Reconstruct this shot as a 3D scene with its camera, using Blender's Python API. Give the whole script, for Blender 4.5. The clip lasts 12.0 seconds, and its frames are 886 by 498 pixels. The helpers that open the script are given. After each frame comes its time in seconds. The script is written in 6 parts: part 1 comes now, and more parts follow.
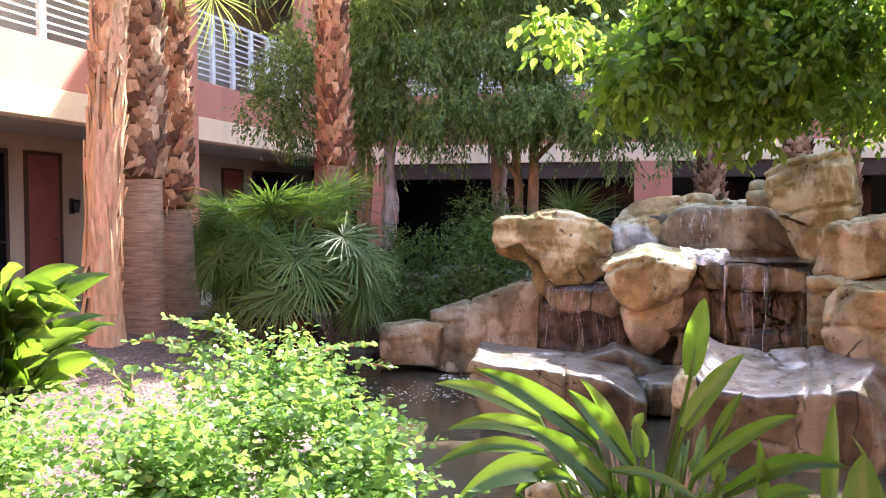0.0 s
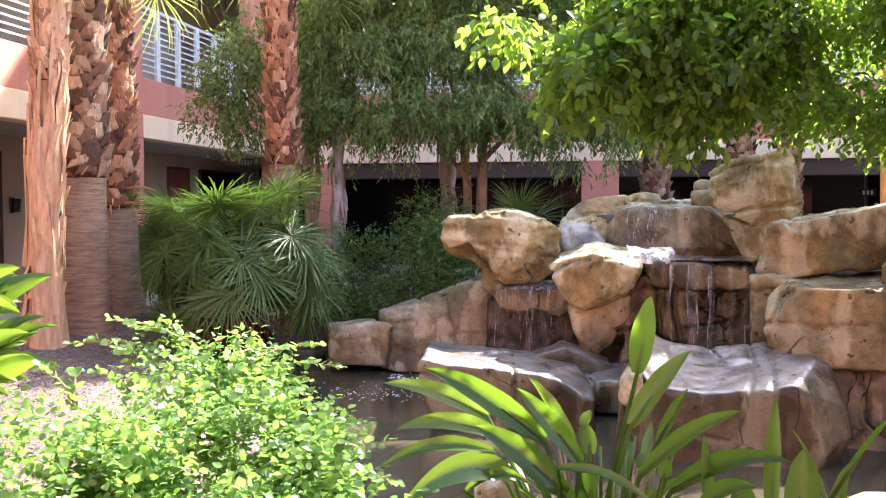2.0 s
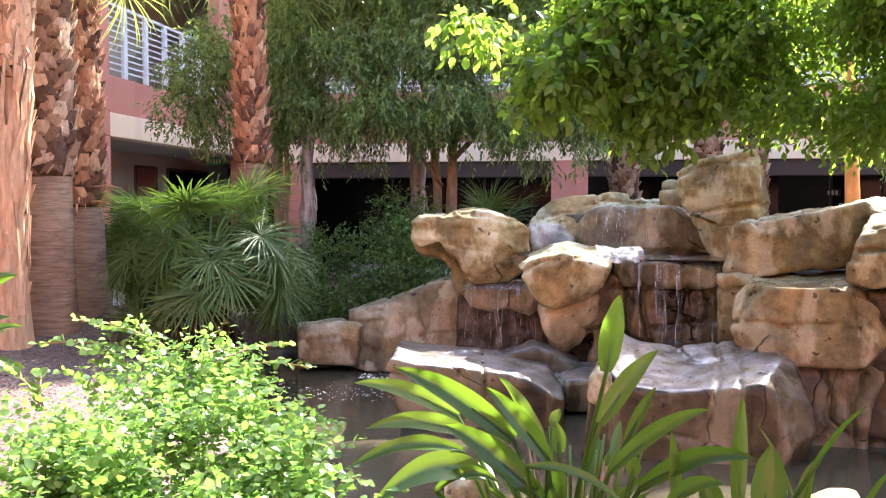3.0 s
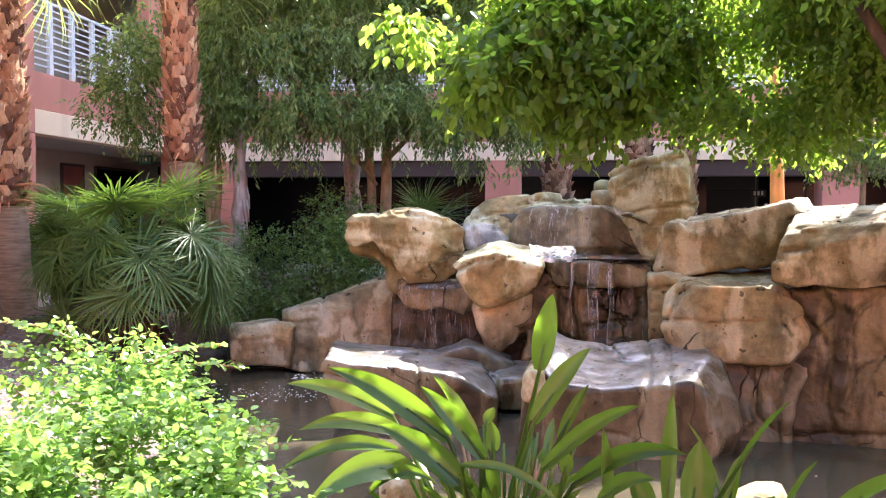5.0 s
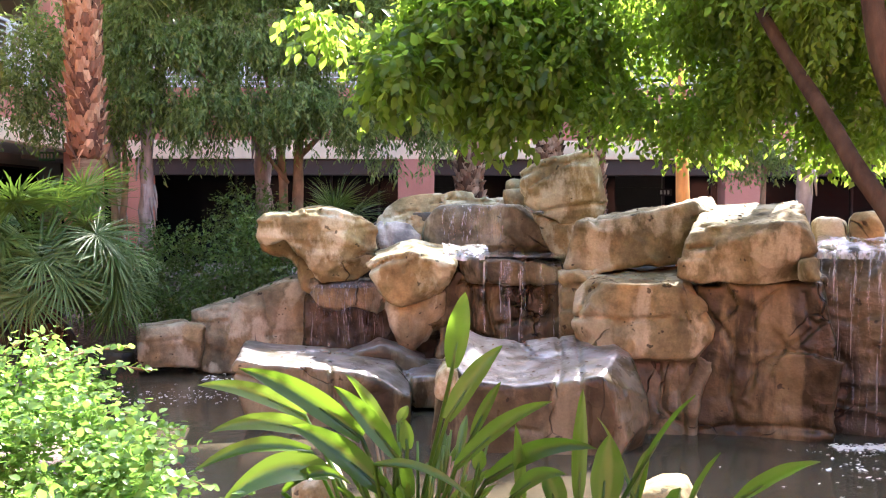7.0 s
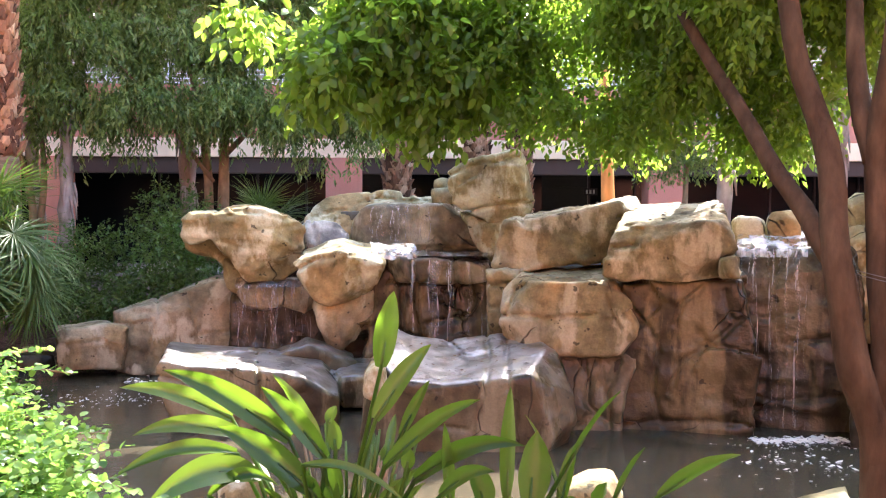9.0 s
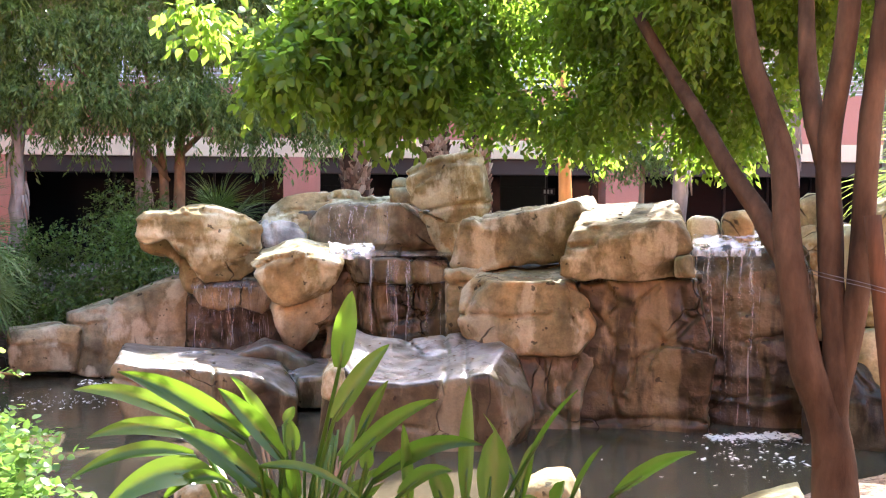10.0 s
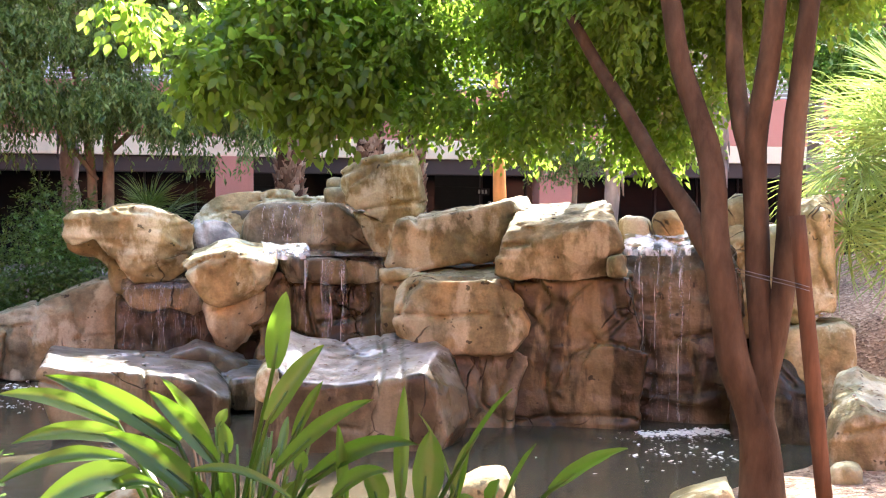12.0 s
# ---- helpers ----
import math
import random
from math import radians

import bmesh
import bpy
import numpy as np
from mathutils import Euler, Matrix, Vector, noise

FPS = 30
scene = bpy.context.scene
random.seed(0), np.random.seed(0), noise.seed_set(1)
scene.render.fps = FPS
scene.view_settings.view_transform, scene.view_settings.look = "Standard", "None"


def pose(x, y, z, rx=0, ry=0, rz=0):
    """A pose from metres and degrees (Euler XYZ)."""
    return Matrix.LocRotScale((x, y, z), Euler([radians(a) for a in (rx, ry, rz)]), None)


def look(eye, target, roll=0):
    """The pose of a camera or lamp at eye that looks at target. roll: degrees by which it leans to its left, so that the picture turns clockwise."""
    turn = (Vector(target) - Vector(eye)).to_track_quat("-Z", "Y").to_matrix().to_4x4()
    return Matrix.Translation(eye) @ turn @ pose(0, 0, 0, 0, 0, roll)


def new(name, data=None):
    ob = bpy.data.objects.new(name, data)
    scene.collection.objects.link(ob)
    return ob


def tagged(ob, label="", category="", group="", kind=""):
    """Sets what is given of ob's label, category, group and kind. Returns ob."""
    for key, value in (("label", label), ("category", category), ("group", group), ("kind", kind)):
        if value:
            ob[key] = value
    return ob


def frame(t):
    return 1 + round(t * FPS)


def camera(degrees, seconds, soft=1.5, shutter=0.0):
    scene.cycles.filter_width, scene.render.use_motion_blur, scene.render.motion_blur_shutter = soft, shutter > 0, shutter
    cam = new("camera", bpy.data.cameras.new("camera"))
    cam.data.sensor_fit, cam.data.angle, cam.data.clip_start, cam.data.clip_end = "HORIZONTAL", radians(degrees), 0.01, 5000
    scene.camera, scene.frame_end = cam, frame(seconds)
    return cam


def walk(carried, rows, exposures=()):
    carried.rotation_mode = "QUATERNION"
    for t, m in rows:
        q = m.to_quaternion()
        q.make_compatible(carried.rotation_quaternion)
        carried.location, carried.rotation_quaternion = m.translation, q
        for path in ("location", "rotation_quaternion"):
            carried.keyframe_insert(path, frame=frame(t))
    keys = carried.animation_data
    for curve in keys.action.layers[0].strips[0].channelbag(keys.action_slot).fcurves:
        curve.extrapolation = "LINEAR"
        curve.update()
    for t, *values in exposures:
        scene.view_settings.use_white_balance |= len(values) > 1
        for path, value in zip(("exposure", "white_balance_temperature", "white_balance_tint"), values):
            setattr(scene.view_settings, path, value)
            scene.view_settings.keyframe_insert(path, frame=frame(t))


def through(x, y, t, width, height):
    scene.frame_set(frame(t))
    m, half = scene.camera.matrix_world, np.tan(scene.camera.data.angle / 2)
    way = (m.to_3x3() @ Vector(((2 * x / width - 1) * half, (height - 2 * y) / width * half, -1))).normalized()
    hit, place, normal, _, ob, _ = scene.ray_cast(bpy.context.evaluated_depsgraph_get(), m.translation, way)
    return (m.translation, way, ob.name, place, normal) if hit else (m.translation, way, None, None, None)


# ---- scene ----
# The camera turns on the spot, beside a courtyard pond.
EYE = 1.45
cam = camera(48.86, 12.0, soft=1.15)
TURNS = [  # seconds, yaw, pitch, roll
    (0.0, 13.05, -2.4, 0.2),
    (0.5, 12.61, -2.41, 0.21),
    (1.0, 11.8, -2.42, 0.19),
    (1.5, 10.95, -2.44, 0.16),
    (2.0, 10.05, -2.45, 0.18),
    (2.5, 9.19, -2.47, 0.13),
    (3.0, 8.29, -2.49, 0.1),
    (5.0, 4.44, -2.52, -0.02),
    (5.5, 3.23, -2.53, -0.05),
    (6.0, 1.87, -2.57, -0.06),
    (6.5, 0.59, -2.58, -0.09),
    (7.0, -0.67, -2.6, -0.08),
    (9.0, -4.88, -2.65, -0.16),
    (9.5, -6.02, -2.66, -0.17),
    (10.0, -7.32, -2.66, -0.21),
    (10.5, -8.55, -2.66, -0.22),
    (11.0, -9.77, -2.65, -0.26),
    (11.5, -10.62, -2.64, -0.29),
    (12.0, -11.14, -2.65, -0.3),
]
walk(cam, [(t, pose(0, 0, EYE, 90 + pitch, roll, yaw)) for t, yaw, pitch, roll in TURNS], exposures=[(0.0, 2.92, 6500, 18), (5.5, 3.05, 6500, 18), (12.0, 3.18, 6500, 14)])

# ---- light: a high sun ahead and to the right, open sky above the court
SUN_AZ, SUN_EL = 30.0, 42.0  # degrees clockwise from +y, degrees up
world = bpy.data.worlds.new("sky")
scene.world = world
world.use_nodes = True
sky = world.node_tree.nodes.new("ShaderNodeTexSky")
sky.sky_type, sky.sun_disc = "NISHITA", False
sky.sun_elevation, sky.sun_rotation = radians(SUN_EL), radians(SUN_AZ)
sky.air_density, sky.dust_density = 1.0, 1.5
world.node_tree.nodes["Background"].inputs["Strength"].default_value = 0.15
world.node_tree.links.new(sky.outputs["Color"], world.node_tree.nodes["Background"].inputs["Color"])
sun = new("sun", bpy.data.lights.new("sun", "SUN"))
sun.data.energy, sun.data.angle, sun.data.color = 4.2, radians(0.55), (1.0, 0.96, 0.90)
sun_dir = Vector((math.sin(radians(SUN_AZ)) * math.cos(radians(SUN_EL)), math.cos(radians(SUN_AZ)) * math.cos(radians(SUN_EL)), math.sin(radians(SUN_EL))))
sun.matrix_world = look(sun_dir * 30, (0, 0, 0))

# ---- materials


class Mat:
    """A node material with a Principled shader, and short ways to add textures to it."""

    def __init__(self, name, color=(0.5, 0.5, 0.5), rough=0.7, metal=0.0):
        self.m = bpy.data.materials.new(name)
        self.m.use_nodes = True
        self.nt = self.m.node_tree
        self.b = self.nt.nodes["Principled BSDF"]
        self.out = self.nt.nodes["Material Output"]
        self.b.inputs["Base Color"].default_value = (*color, 1)
        self.b.inputs["Roughness"].default_value = rough
        self.b.inputs["Metallic"].default_value = metal

    def node(self, kind):
        return self.nt.nodes.new(kind)

    def link(self, a, b):
        self.nt.links.new(a, b)

    def place(self, stretch=(1, 1, 1)):
        g = self.node("ShaderNodeNewGeometry")
        if stretch == (1, 1, 1):
            return g.outputs["Position"]
        v = self.node("ShaderNodeVectorMath")
        v.operation = "MULTIPLY"
        v.inputs[1].default_value = stretch
        self.link(g.outputs["Position"], v.inputs[0])
        return v.outputs[0]

    def noise(self, scale, detail=5.0, stretch=(1, 1, 1), rough=0.6):
        n = self.node("ShaderNodeTexNoise")
        n.inputs["Scale"].default_value, n.inputs["Detail"].default_value, n.inputs["Roughness"].default_value = scale, detail, rough
        self.link(self.place(stretch), n.inputs["Vector"])
        return n.outputs["Fac"]

    def ramp(self, fac, *stops):
        r = self.node("ShaderNodeValToRGB")
        els = r.color_ramp.elements
        while len(els) < len(stops):
            els.new(0.5)
        for e, (p, c) in zip(els, stops):
            e.position = p
            e.color = (*c, 1) if isinstance(c, tuple) else (c, c, c, 1)
        self.link(fac, r.inputs["Fac"])
        return r.outputs["Color"]

    def mix(self, fac, a, b, blend="MIX"):
        n = self.node("ShaderNodeMix")
        n.data_type, n.blend_type = "RGBA", blend
        for slot, v in ((0, fac), (6, a), (7, b)):
            if isinstance(v, (int, float)):
                n.inputs[slot].default_value = v
            elif isinstance(v, tuple):
                n.inputs[slot].default_value = (*v, 1)
            else:
                self.link(v, n.inputs[slot])
        return n.outputs[2]

    def color(self, c):
        self.link(c, self.b.inputs["Base Color"])
        return self

    def bump(self, height, strength=0.4, distance=0.02):
        n = self.node("ShaderNodeBump")
        n.inputs["Strength"].default_value, n.inputs["Distance"].default_value = strength, distance
        self.link(height, n.inputs["Height"])
        self.link(n.outputs["Normal"], self.b.inputs["Normal"])
        return self

    def island(self):
        return self.node("ShaderNodeNewGeometry").outputs["Random Per Island"]

    def rand(self):
        return self.node("ShaderNodeObjectInfo").outputs["Random"]


def rock_mat(name, dark, mid, light, wet=False, film=0.0, relief=0.75):
    a = Mat(name, rough=0.85)
    a.b.inputs["Coat Roughness"].default_value = 0.32
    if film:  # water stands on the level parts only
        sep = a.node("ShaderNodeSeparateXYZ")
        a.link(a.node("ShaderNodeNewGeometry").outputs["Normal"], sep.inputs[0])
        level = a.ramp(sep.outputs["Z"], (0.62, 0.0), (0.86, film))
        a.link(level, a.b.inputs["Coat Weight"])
    else:
        a.b.inputs["Coat Weight"].default_value = 0.0
    a.b.inputs["Coat IOR"].default_value = 1.6
    a.b.inputs["Specular IOR Level"].default_value = 0.25
    big = a.ramp(a.noise(1.3, 4), (0.30, dark), (0.52, mid), (0.72, light))
    ochre = a.mix(a.ramp(a.noise(2.1, 5, (1, 1, 0.7)), (0.47, 0.0), (0.66, 0.5 if wet else 0.85)), big, tuple(1.6 * c for c in mid) if wet else (0.39, 0.265, 0.115))
    grain = a.mix(0.6, ochre, a.ramp(a.noise(13, 6), (0.30, 0.40), (0.68, 1.25)), "MULTIPLY")
    cream = a.mix(a.ramp(a.noise(3.1, 6, (1, 1, 0.22 if wet else 0.5)), (0.51, 0.0), (0.58, 0.85)), grain, light)
    grain = a.mix(0.32, cream, a.ramp(a.noise(60, 5), (0.3, 0.55), (0.7, 1.3)), "MULTIPLY")
    streak = a.ramp(a.noise(3.2, 3, (1, 1, 0.22)), (0.42, 1.0), (0.64, 0.30 if wet else 0.42))
    stained = a.mix(0.85 if wet else 0.7, grain, streak, "MULTIPLY")
    pits = a.ramp(a.noise(11, 2), (0.29, 0.10), (0.32, 1.0))
    # joints: dark, dirt-filled lines that come and go
    warp = a.node("ShaderNodeVectorMath")
    warp.operation = "MULTIPLY_ADD"
    soft = a.node("ShaderNodeTexNoise")
    soft.inputs["Scale"].default_value = 2.5
    a.link(a.place(), soft.inputs["Vector"])
    a.link(soft.outputs["Color"], warp.inputs[0])
    warp.inputs[1].default_value = (0.35, 0.35, 0.35)
    a.link(a.place(), warp.inputs[2])
    vor = a.node("ShaderNodeTexVoronoi")
    vor.feature = "DISTANCE_TO_EDGE"
    vor.inputs["Scale"].default_value = 1.15
    a.link(warp.outputs[0], vor.inputs["Vector"])
    line = a.ramp(vor.outputs["Distance"], (0.002, 1.0), (0.006, 0.0))
    shown = a.ramp(a.noise(1.7, 2), (0.54 if wet else 0.58, 0.0), (0.60 if wet else 0.64, 1.0))
    joint = a.mix(1.0, line, shown, "MULTIPLY")
    if film:  # pale sky sheen put into the colour of the level tops, in patches
        sky_sheen = a.mix(1.0, level, a.ramp(a.noise(7, 6), (0.38, 0.05), (0.62, 0.9)), "MULTIPLY")
        stained = a.mix(sky_sheen, stained, (0.225, 0.212, 0.212))
    a.color(a.mix(joint, a.mix(0.8, stained, pits, "MULTIPLY"), (0.03, 0.02, 0.014)))
    if wet:
        a.link(a.ramp(a.noise(3, 4, (1, 1, 0.3)), (0.4, 0.25), (0.65, 0.6)), a.b.inputs["Roughness"])
        a.b.inputs["Specular IOR Level"].default_value = 0.32
    chips = a.node("ShaderNodeTexVoronoi")
    chips.inputs["Scale"].default_value = 5.0
    a.link(warp.outputs[0], chips.inputs["Vector"])
    h = a.mix(joint, a.mix(0.14, a.mix(0.5, a.noise(4, 5), chips.outputs["Distance"]), a.noise(30, 3)), (0.0, 0.0, 0.0))
    return a.bump(h, relief, 0.06).m


ROCK = rock_mat("sand_rock", (0.1833, 0.1442, 0.0650), (0.3088, 0.2575, 0.1150), (0.5597, 0.5356, 0.3500))
ROCK_PALE = rock_mat("pale_rock", (0.1833, 0.1545, 0.0750), (0.3667, 0.3245, 0.1720), (0.5597, 0.5356, 0.3700))
# wet rock; the dark tone also holds the shade of hollows and tree
ROCK_WET_SHADE = rock_mat("wet_shade_rock", (0.0125, 0.0092, 0.0045), (0.036, 0.027, 0.0135), (0.11, 0.088, 0.048), wet=True)
ROCK_STAIN = rock_mat("stained_rock", (0.0531, 0.0433, 0.0220), (0.1641, 0.1360, 0.0720), (0.4053, 0.3656, 0.2350), wet=True)
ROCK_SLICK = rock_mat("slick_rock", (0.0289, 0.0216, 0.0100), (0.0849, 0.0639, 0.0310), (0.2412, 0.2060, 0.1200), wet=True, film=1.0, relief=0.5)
# soaked rock, darkened further in place of shade from the tree overhead
ROCK_BASE = rock_mat("soaked_shade_rock", (0.017, 0.0122, 0.0052), (0.045, 0.033, 0.0145), (0.18, 0.14, 0.07), wet=True)
# ROCK again, darkened: the right group's shade is put into its colour
ROCK_SHADED = rock_mat("shaded_rock", (0.105, 0.086, 0.042), (0.205, 0.17, 0.085), (0.40, 0.35, 0.225))
ROCK_DAMP = rock_mat("damp_rock", (0.1158, 0.0927, 0.0520), (0.2702, 0.2215, 0.1300), (0.4825, 0.4326, 0.3000))
ROCK_GREY = rock_mat("grey_wet_rock", (0.1061, 0.0979, 0.0800), (0.2412, 0.2266, 0.1900), (0.4053, 0.4017, 0.3400), wet=True)


def plaster(name, c):
    a = Mat(name, c, 0.9)
    v = a.ramp(a.noise(0.9, 5), (0.3, 0.88), (0.7, 1.06))
    f = a.ramp(a.noise(60, 4), (0.3, 0.93), (0.7, 1.05))
    drip = a.ramp(a.noise(3.0, 4, (1, 1, 0.08)), (0.5, 1.0), (0.8, 0.86))
    a.color(a.mix(1.0, a.mix(1.0, a.mix(1.0, c, v, "MULTIPLY"), f, "MULTIPLY"), drip, "MULTIPLY"))
    return a.bump(a.noise(140, 3), 0.25, 0.004).m


PINK = plaster("terracotta_pink_stucco", (0.56, 0.225, 0.155))
CREAM = plaster("cream_stucco", (0.88, 0.67, 0.44))
TAN = plaster("tan_stucco", (0.46, 0.38, 0.28))
CEIL = plaster("shaded_soffit", (0.42, 0.36, 0.29))
BROWN_TRIM = plaster("brown_beam", (0.065, 0.040, 0.029))


def simple(name, c, rough=0.5, metal=0.0, vary=0.12, scale=8.0):
    a = Mat(name, c, rough, metal)
    a.color(a.mix(1.0, c, a.ramp(a.noise(scale, 5), (0.3, 1 - vary), (0.7, 1 + vary)), "MULTIPLY"))
    return a.m


RAIL = simple("white_rail_paint", (0.72, 0.72, 0.70), 0.4)
DOOR_RED = simple("maroon_door", (0.20, 0.05, 0.035), 0.45, vary=0.2, scale=2)
# near-black tone put in for the deep shade of the lobby
INTERIOR = simple("dark_interior_shade", (0.022, 0.024, 0.027), 0.7)
DARK_METAL = simple("dark_metal", (0.03, 0.03, 0.032), 0.4, 0.6)
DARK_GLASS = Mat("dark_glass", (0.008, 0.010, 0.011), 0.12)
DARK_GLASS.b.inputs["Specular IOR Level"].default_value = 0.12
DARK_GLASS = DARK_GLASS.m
SIGN_GREEN = simple("green_sign", (0.05, 0.22, 0.08), 0.4)
SIGN_PALE = simple("pale_sign", (0.55, 0.6, 0.55), 0.4)
PAVING = plaster("walkway_concrete", (0.36, 0.32, 0.27))
WIRE = simple("steel_wire", (0.16, 0.155, 0.15), 0.4, 0.9)


def ground_mat():
    a = Mat("gravel_ground", rough=0.95)
    vor = a.node("ShaderNodeTexVoronoi")
    vor.inputs["Scale"].default_value = 42
    a.link(a.place(), vor.inputs["Vector"])
    stone = a.ramp(vor.outputs["Color"], (0.0, (0.05, 0.034, 0.027)), (0.5, (0.13, 0.09, 0.072)), (1.0, (0.22, 0.16, 0.135)))
    patch = a.ramp(a.noise(0.9, 5), (0.35, 0.6), (0.65, 1.1))
    bark_bed = a.ramp(vor.outputs["Color"], (0.0, (0.14, 0.078, 0.045)), (0.6, (0.38, 0.235, 0.145)), (1.0, (0.55, 0.40, 0.27)))
    sep = a.node("ShaderNodeSeparateXYZ")
    a.link(a.place((0.1, 0.1, 0.1)), sep.inputs[0])
    side = a.ramp(sep.outputs["X"], (0.22, 0.0), (0.30, 1.0))
    a.color(a.mix(1.0, a.mix(side, stone, bark_bed), patch, "MULTIPLY"))
    return a.bump(vor.outputs["Distance"], 0.8, 0.015).m


GROUND = ground_mat()
GRAVEL = Mat("gravel_stone", rough=0.95)
GRAVEL.color(GRAVEL.ramp(GRAVEL.island(), (0.0, (0.06, 0.042, 0.034)), (0.6, (0.15, 0.105, 0.085)), (1.0, (0.27, 0.20, 0.17))))
GRAVEL = GRAVEL.m
MULCH = Mat("mulch_chip", rough=0.95)
MULCH.color(MULCH.ramp(MULCH.island(), (0.0, (0.09, 0.05, 0.03)), (0.5, (0.26, 0.16, 0.10)), (1.0, (0.5, 0.37, 0.25))))
MULCH = MULCH.m


LITTER = Mat("leaf_litter", rough=0.9)
LITTER.color(LITTER.ramp(LITTER.island(), (0.0, (0.03, 0.015, 0.01)), (0.7, (0.12, 0.06, 0.03)), (1.0, (0.25, 0.15, 0.07))))
LITTER = LITTER.m


def water_mat():
    a = Mat("murky_water", (0.03, 0.027, 0.018), 0.06)
    a.b.inputs["IOR"].default_value = 1.33
    a.color(a.ramp(a.noise(1.2, 4), (0.3, (0.050, 0.043, 0.027)), (0.7, (0.070, 0.060, 0.039))))
    h = a.mix(0.4, a.noise(4.0, 3, (1, 1.8, 1)), a.noise(18, 3))
    return a.bump(h, 0.2, 0.02).m


WATER = water_mat()
FOAM = simple("foam", (0.78, 0.77, 0.72), 0.6)


def falling_mat():
    """Broken white water: light passes through it and scatters in it."""
    a = Mat("falling_water", (0.85, 0.84, 0.82), 0.12)
    lit = a.node("ShaderNodeBsdfTranslucent")
    lit.inputs["Color"].default_value = (0.92, 0.92, 0.90, 1)
    body = a.node("ShaderNodeMixShader")
    body.inputs["Fac"].default_value = 0.6
    a.link(a.b.outputs[0], body.inputs[1])
    a.link(lit.outputs[0], body.inputs[2])
    t = a.node("ShaderNodeBsdfTransparent")
    mix = a.node("ShaderNodeMixShader")
    a.link(a.ramp(a.noise(55, 4, (1, 1, 0.02)), (0.36, 0.0), (0.70, 0.42)), mix.inputs["Fac"])
    a.link(t.outputs[0], mix.inputs[1])
    a.link(body.outputs[0], mix.inputs[2])
    a.link(mix.outputs[0], a.out.inputs["Surface"])
    return a.m


FALLING = falling_mat()


def film_mat(name, colour):
    a = Mat(name, colour, 0.16)
    t = a.node("ShaderNodeBsdfTransparent")
    mix = a.node("ShaderNodeMixShader")
    a.link(a.ramp(a.noise(9, 5, (1, 1, 0.4)), (0.38, 0.0), (0.62, 0.8)), mix.inputs["Fac"])
    a.link(t.outputs[0], mix.inputs[1])
    a.link(a.b.outputs[0], mix.inputs[2])
    a.link(mix.outputs[0], a.out.inputs["Surface"])
    return a.bump(a.noise(45, 4, (1, 1, 0.5)), 0.6, 0.012).m


FILM = film_mat("water_film", (0.10, 0.095, 0.085))
# broken water; its white colour also stands in for the sun's glint
BROKEN_GLINT = film_mat("white_glint_water", (0.80, 0.80, 0.78))


def leaf_mat(name, dark, light, through=0.45, rough=0.4, glow=(0.30, 0.55, 0.04), use_object=False):
    """A leaf: a glossy face, and light that comes through it."""
    a = Mat(name, light, rough)
    r = a.rand() if use_object else a.island()
    tone = a.ramp(r, (0.0, dark), (1.0, light))
    c = a.mix(0.7, tone, a.ramp(a.noise(14, 4), (0.3, 0.7), (0.7, 1.2)), "MULTIPLY")
    a.color(c)
    a.b.inputs["Specular IOR Level"].default_value = 0.45
    tr = a.node("ShaderNodeBsdfTranslucent")
    a.link(a.mix(0.6, c, glow), tr.inputs["Color"])
    mix = a.node("ShaderNodeMixShader")
    mix.inputs["Fac"].default_value = through
    a.link(a.b.outputs[0], mix.inputs[1])
    a.link(tr.outputs[0], mix.inputs[2])
    a.link(mix.outputs[0], a.out.inputs["Surface"])
    return a.m


LEAF_NEAR = leaf_mat("broad_tree_leaf", (0.014, 0.038, 0.006), (0.105, 0.19, 0.03), 0.6, 0.34, (0.50, 0.76, 0.08))
LEAF_FICUS = leaf_mat("weeping_tree_leaf", (0.03, 0.058, 0.016), (0.26, 0.34, 0.105), 0.46, 0.3, (0.36, 0.54, 0.10))
LEAF_BUSH = leaf_mat("bush_leaf", (0.026, 0.066, 0.012), (0.24, 0.38, 0.10), 0.42, 0.24, (0.36, 0.70, 0.10))
LEAF_HEDGE = leaf_mat("hedge_leaf", (0.03, 0.068, 0.013), (0.12, 0.21, 0.045), 0.34, 0.35, (0.16, 0.30, 0.04))
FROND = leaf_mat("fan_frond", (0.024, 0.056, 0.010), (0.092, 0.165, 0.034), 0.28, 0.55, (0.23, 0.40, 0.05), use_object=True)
# lit copy of FROND: sunlight is put into its paler colour
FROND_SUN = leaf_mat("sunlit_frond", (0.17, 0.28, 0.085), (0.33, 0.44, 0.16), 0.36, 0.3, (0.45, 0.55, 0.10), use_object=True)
BLADE = leaf_mat("broad_blade", (0.018, 0.050, 0.005), (0.068, 0.132, 0.018), 0.42, 0.3, (0.26, 0.46, 0.03), use_object=True)
# lit copy of BLADE: sun on the leaf is put into the colour
BLADE_SUN = leaf_mat("sunlit_blade", (0.035, 0.085, 0.012), (0.115, 0.20, 0.04), 0.32, 0.3, (0.36, 0.55, 0.05), use_object=True)


def bark(name, a0, a1, ring=(1, 1, 1), scale=12.0, depth=0.02):
    a = Mat(name, a0, 0.9)
    a.b.inputs["Specular IOR Level"].default_value = 0.12
    n = a.noise(scale, 7, ring)
    patch = a.ramp(a.noise(3, 4), (0.3, 0.7), (0.7, 1.15))
    a.color(a.mix(1.0, a.ramp(n, (0.28, a0), (0.72, a1)), patch, "MULTIPLY"))
    return a.bump(n, 0.7, depth).m


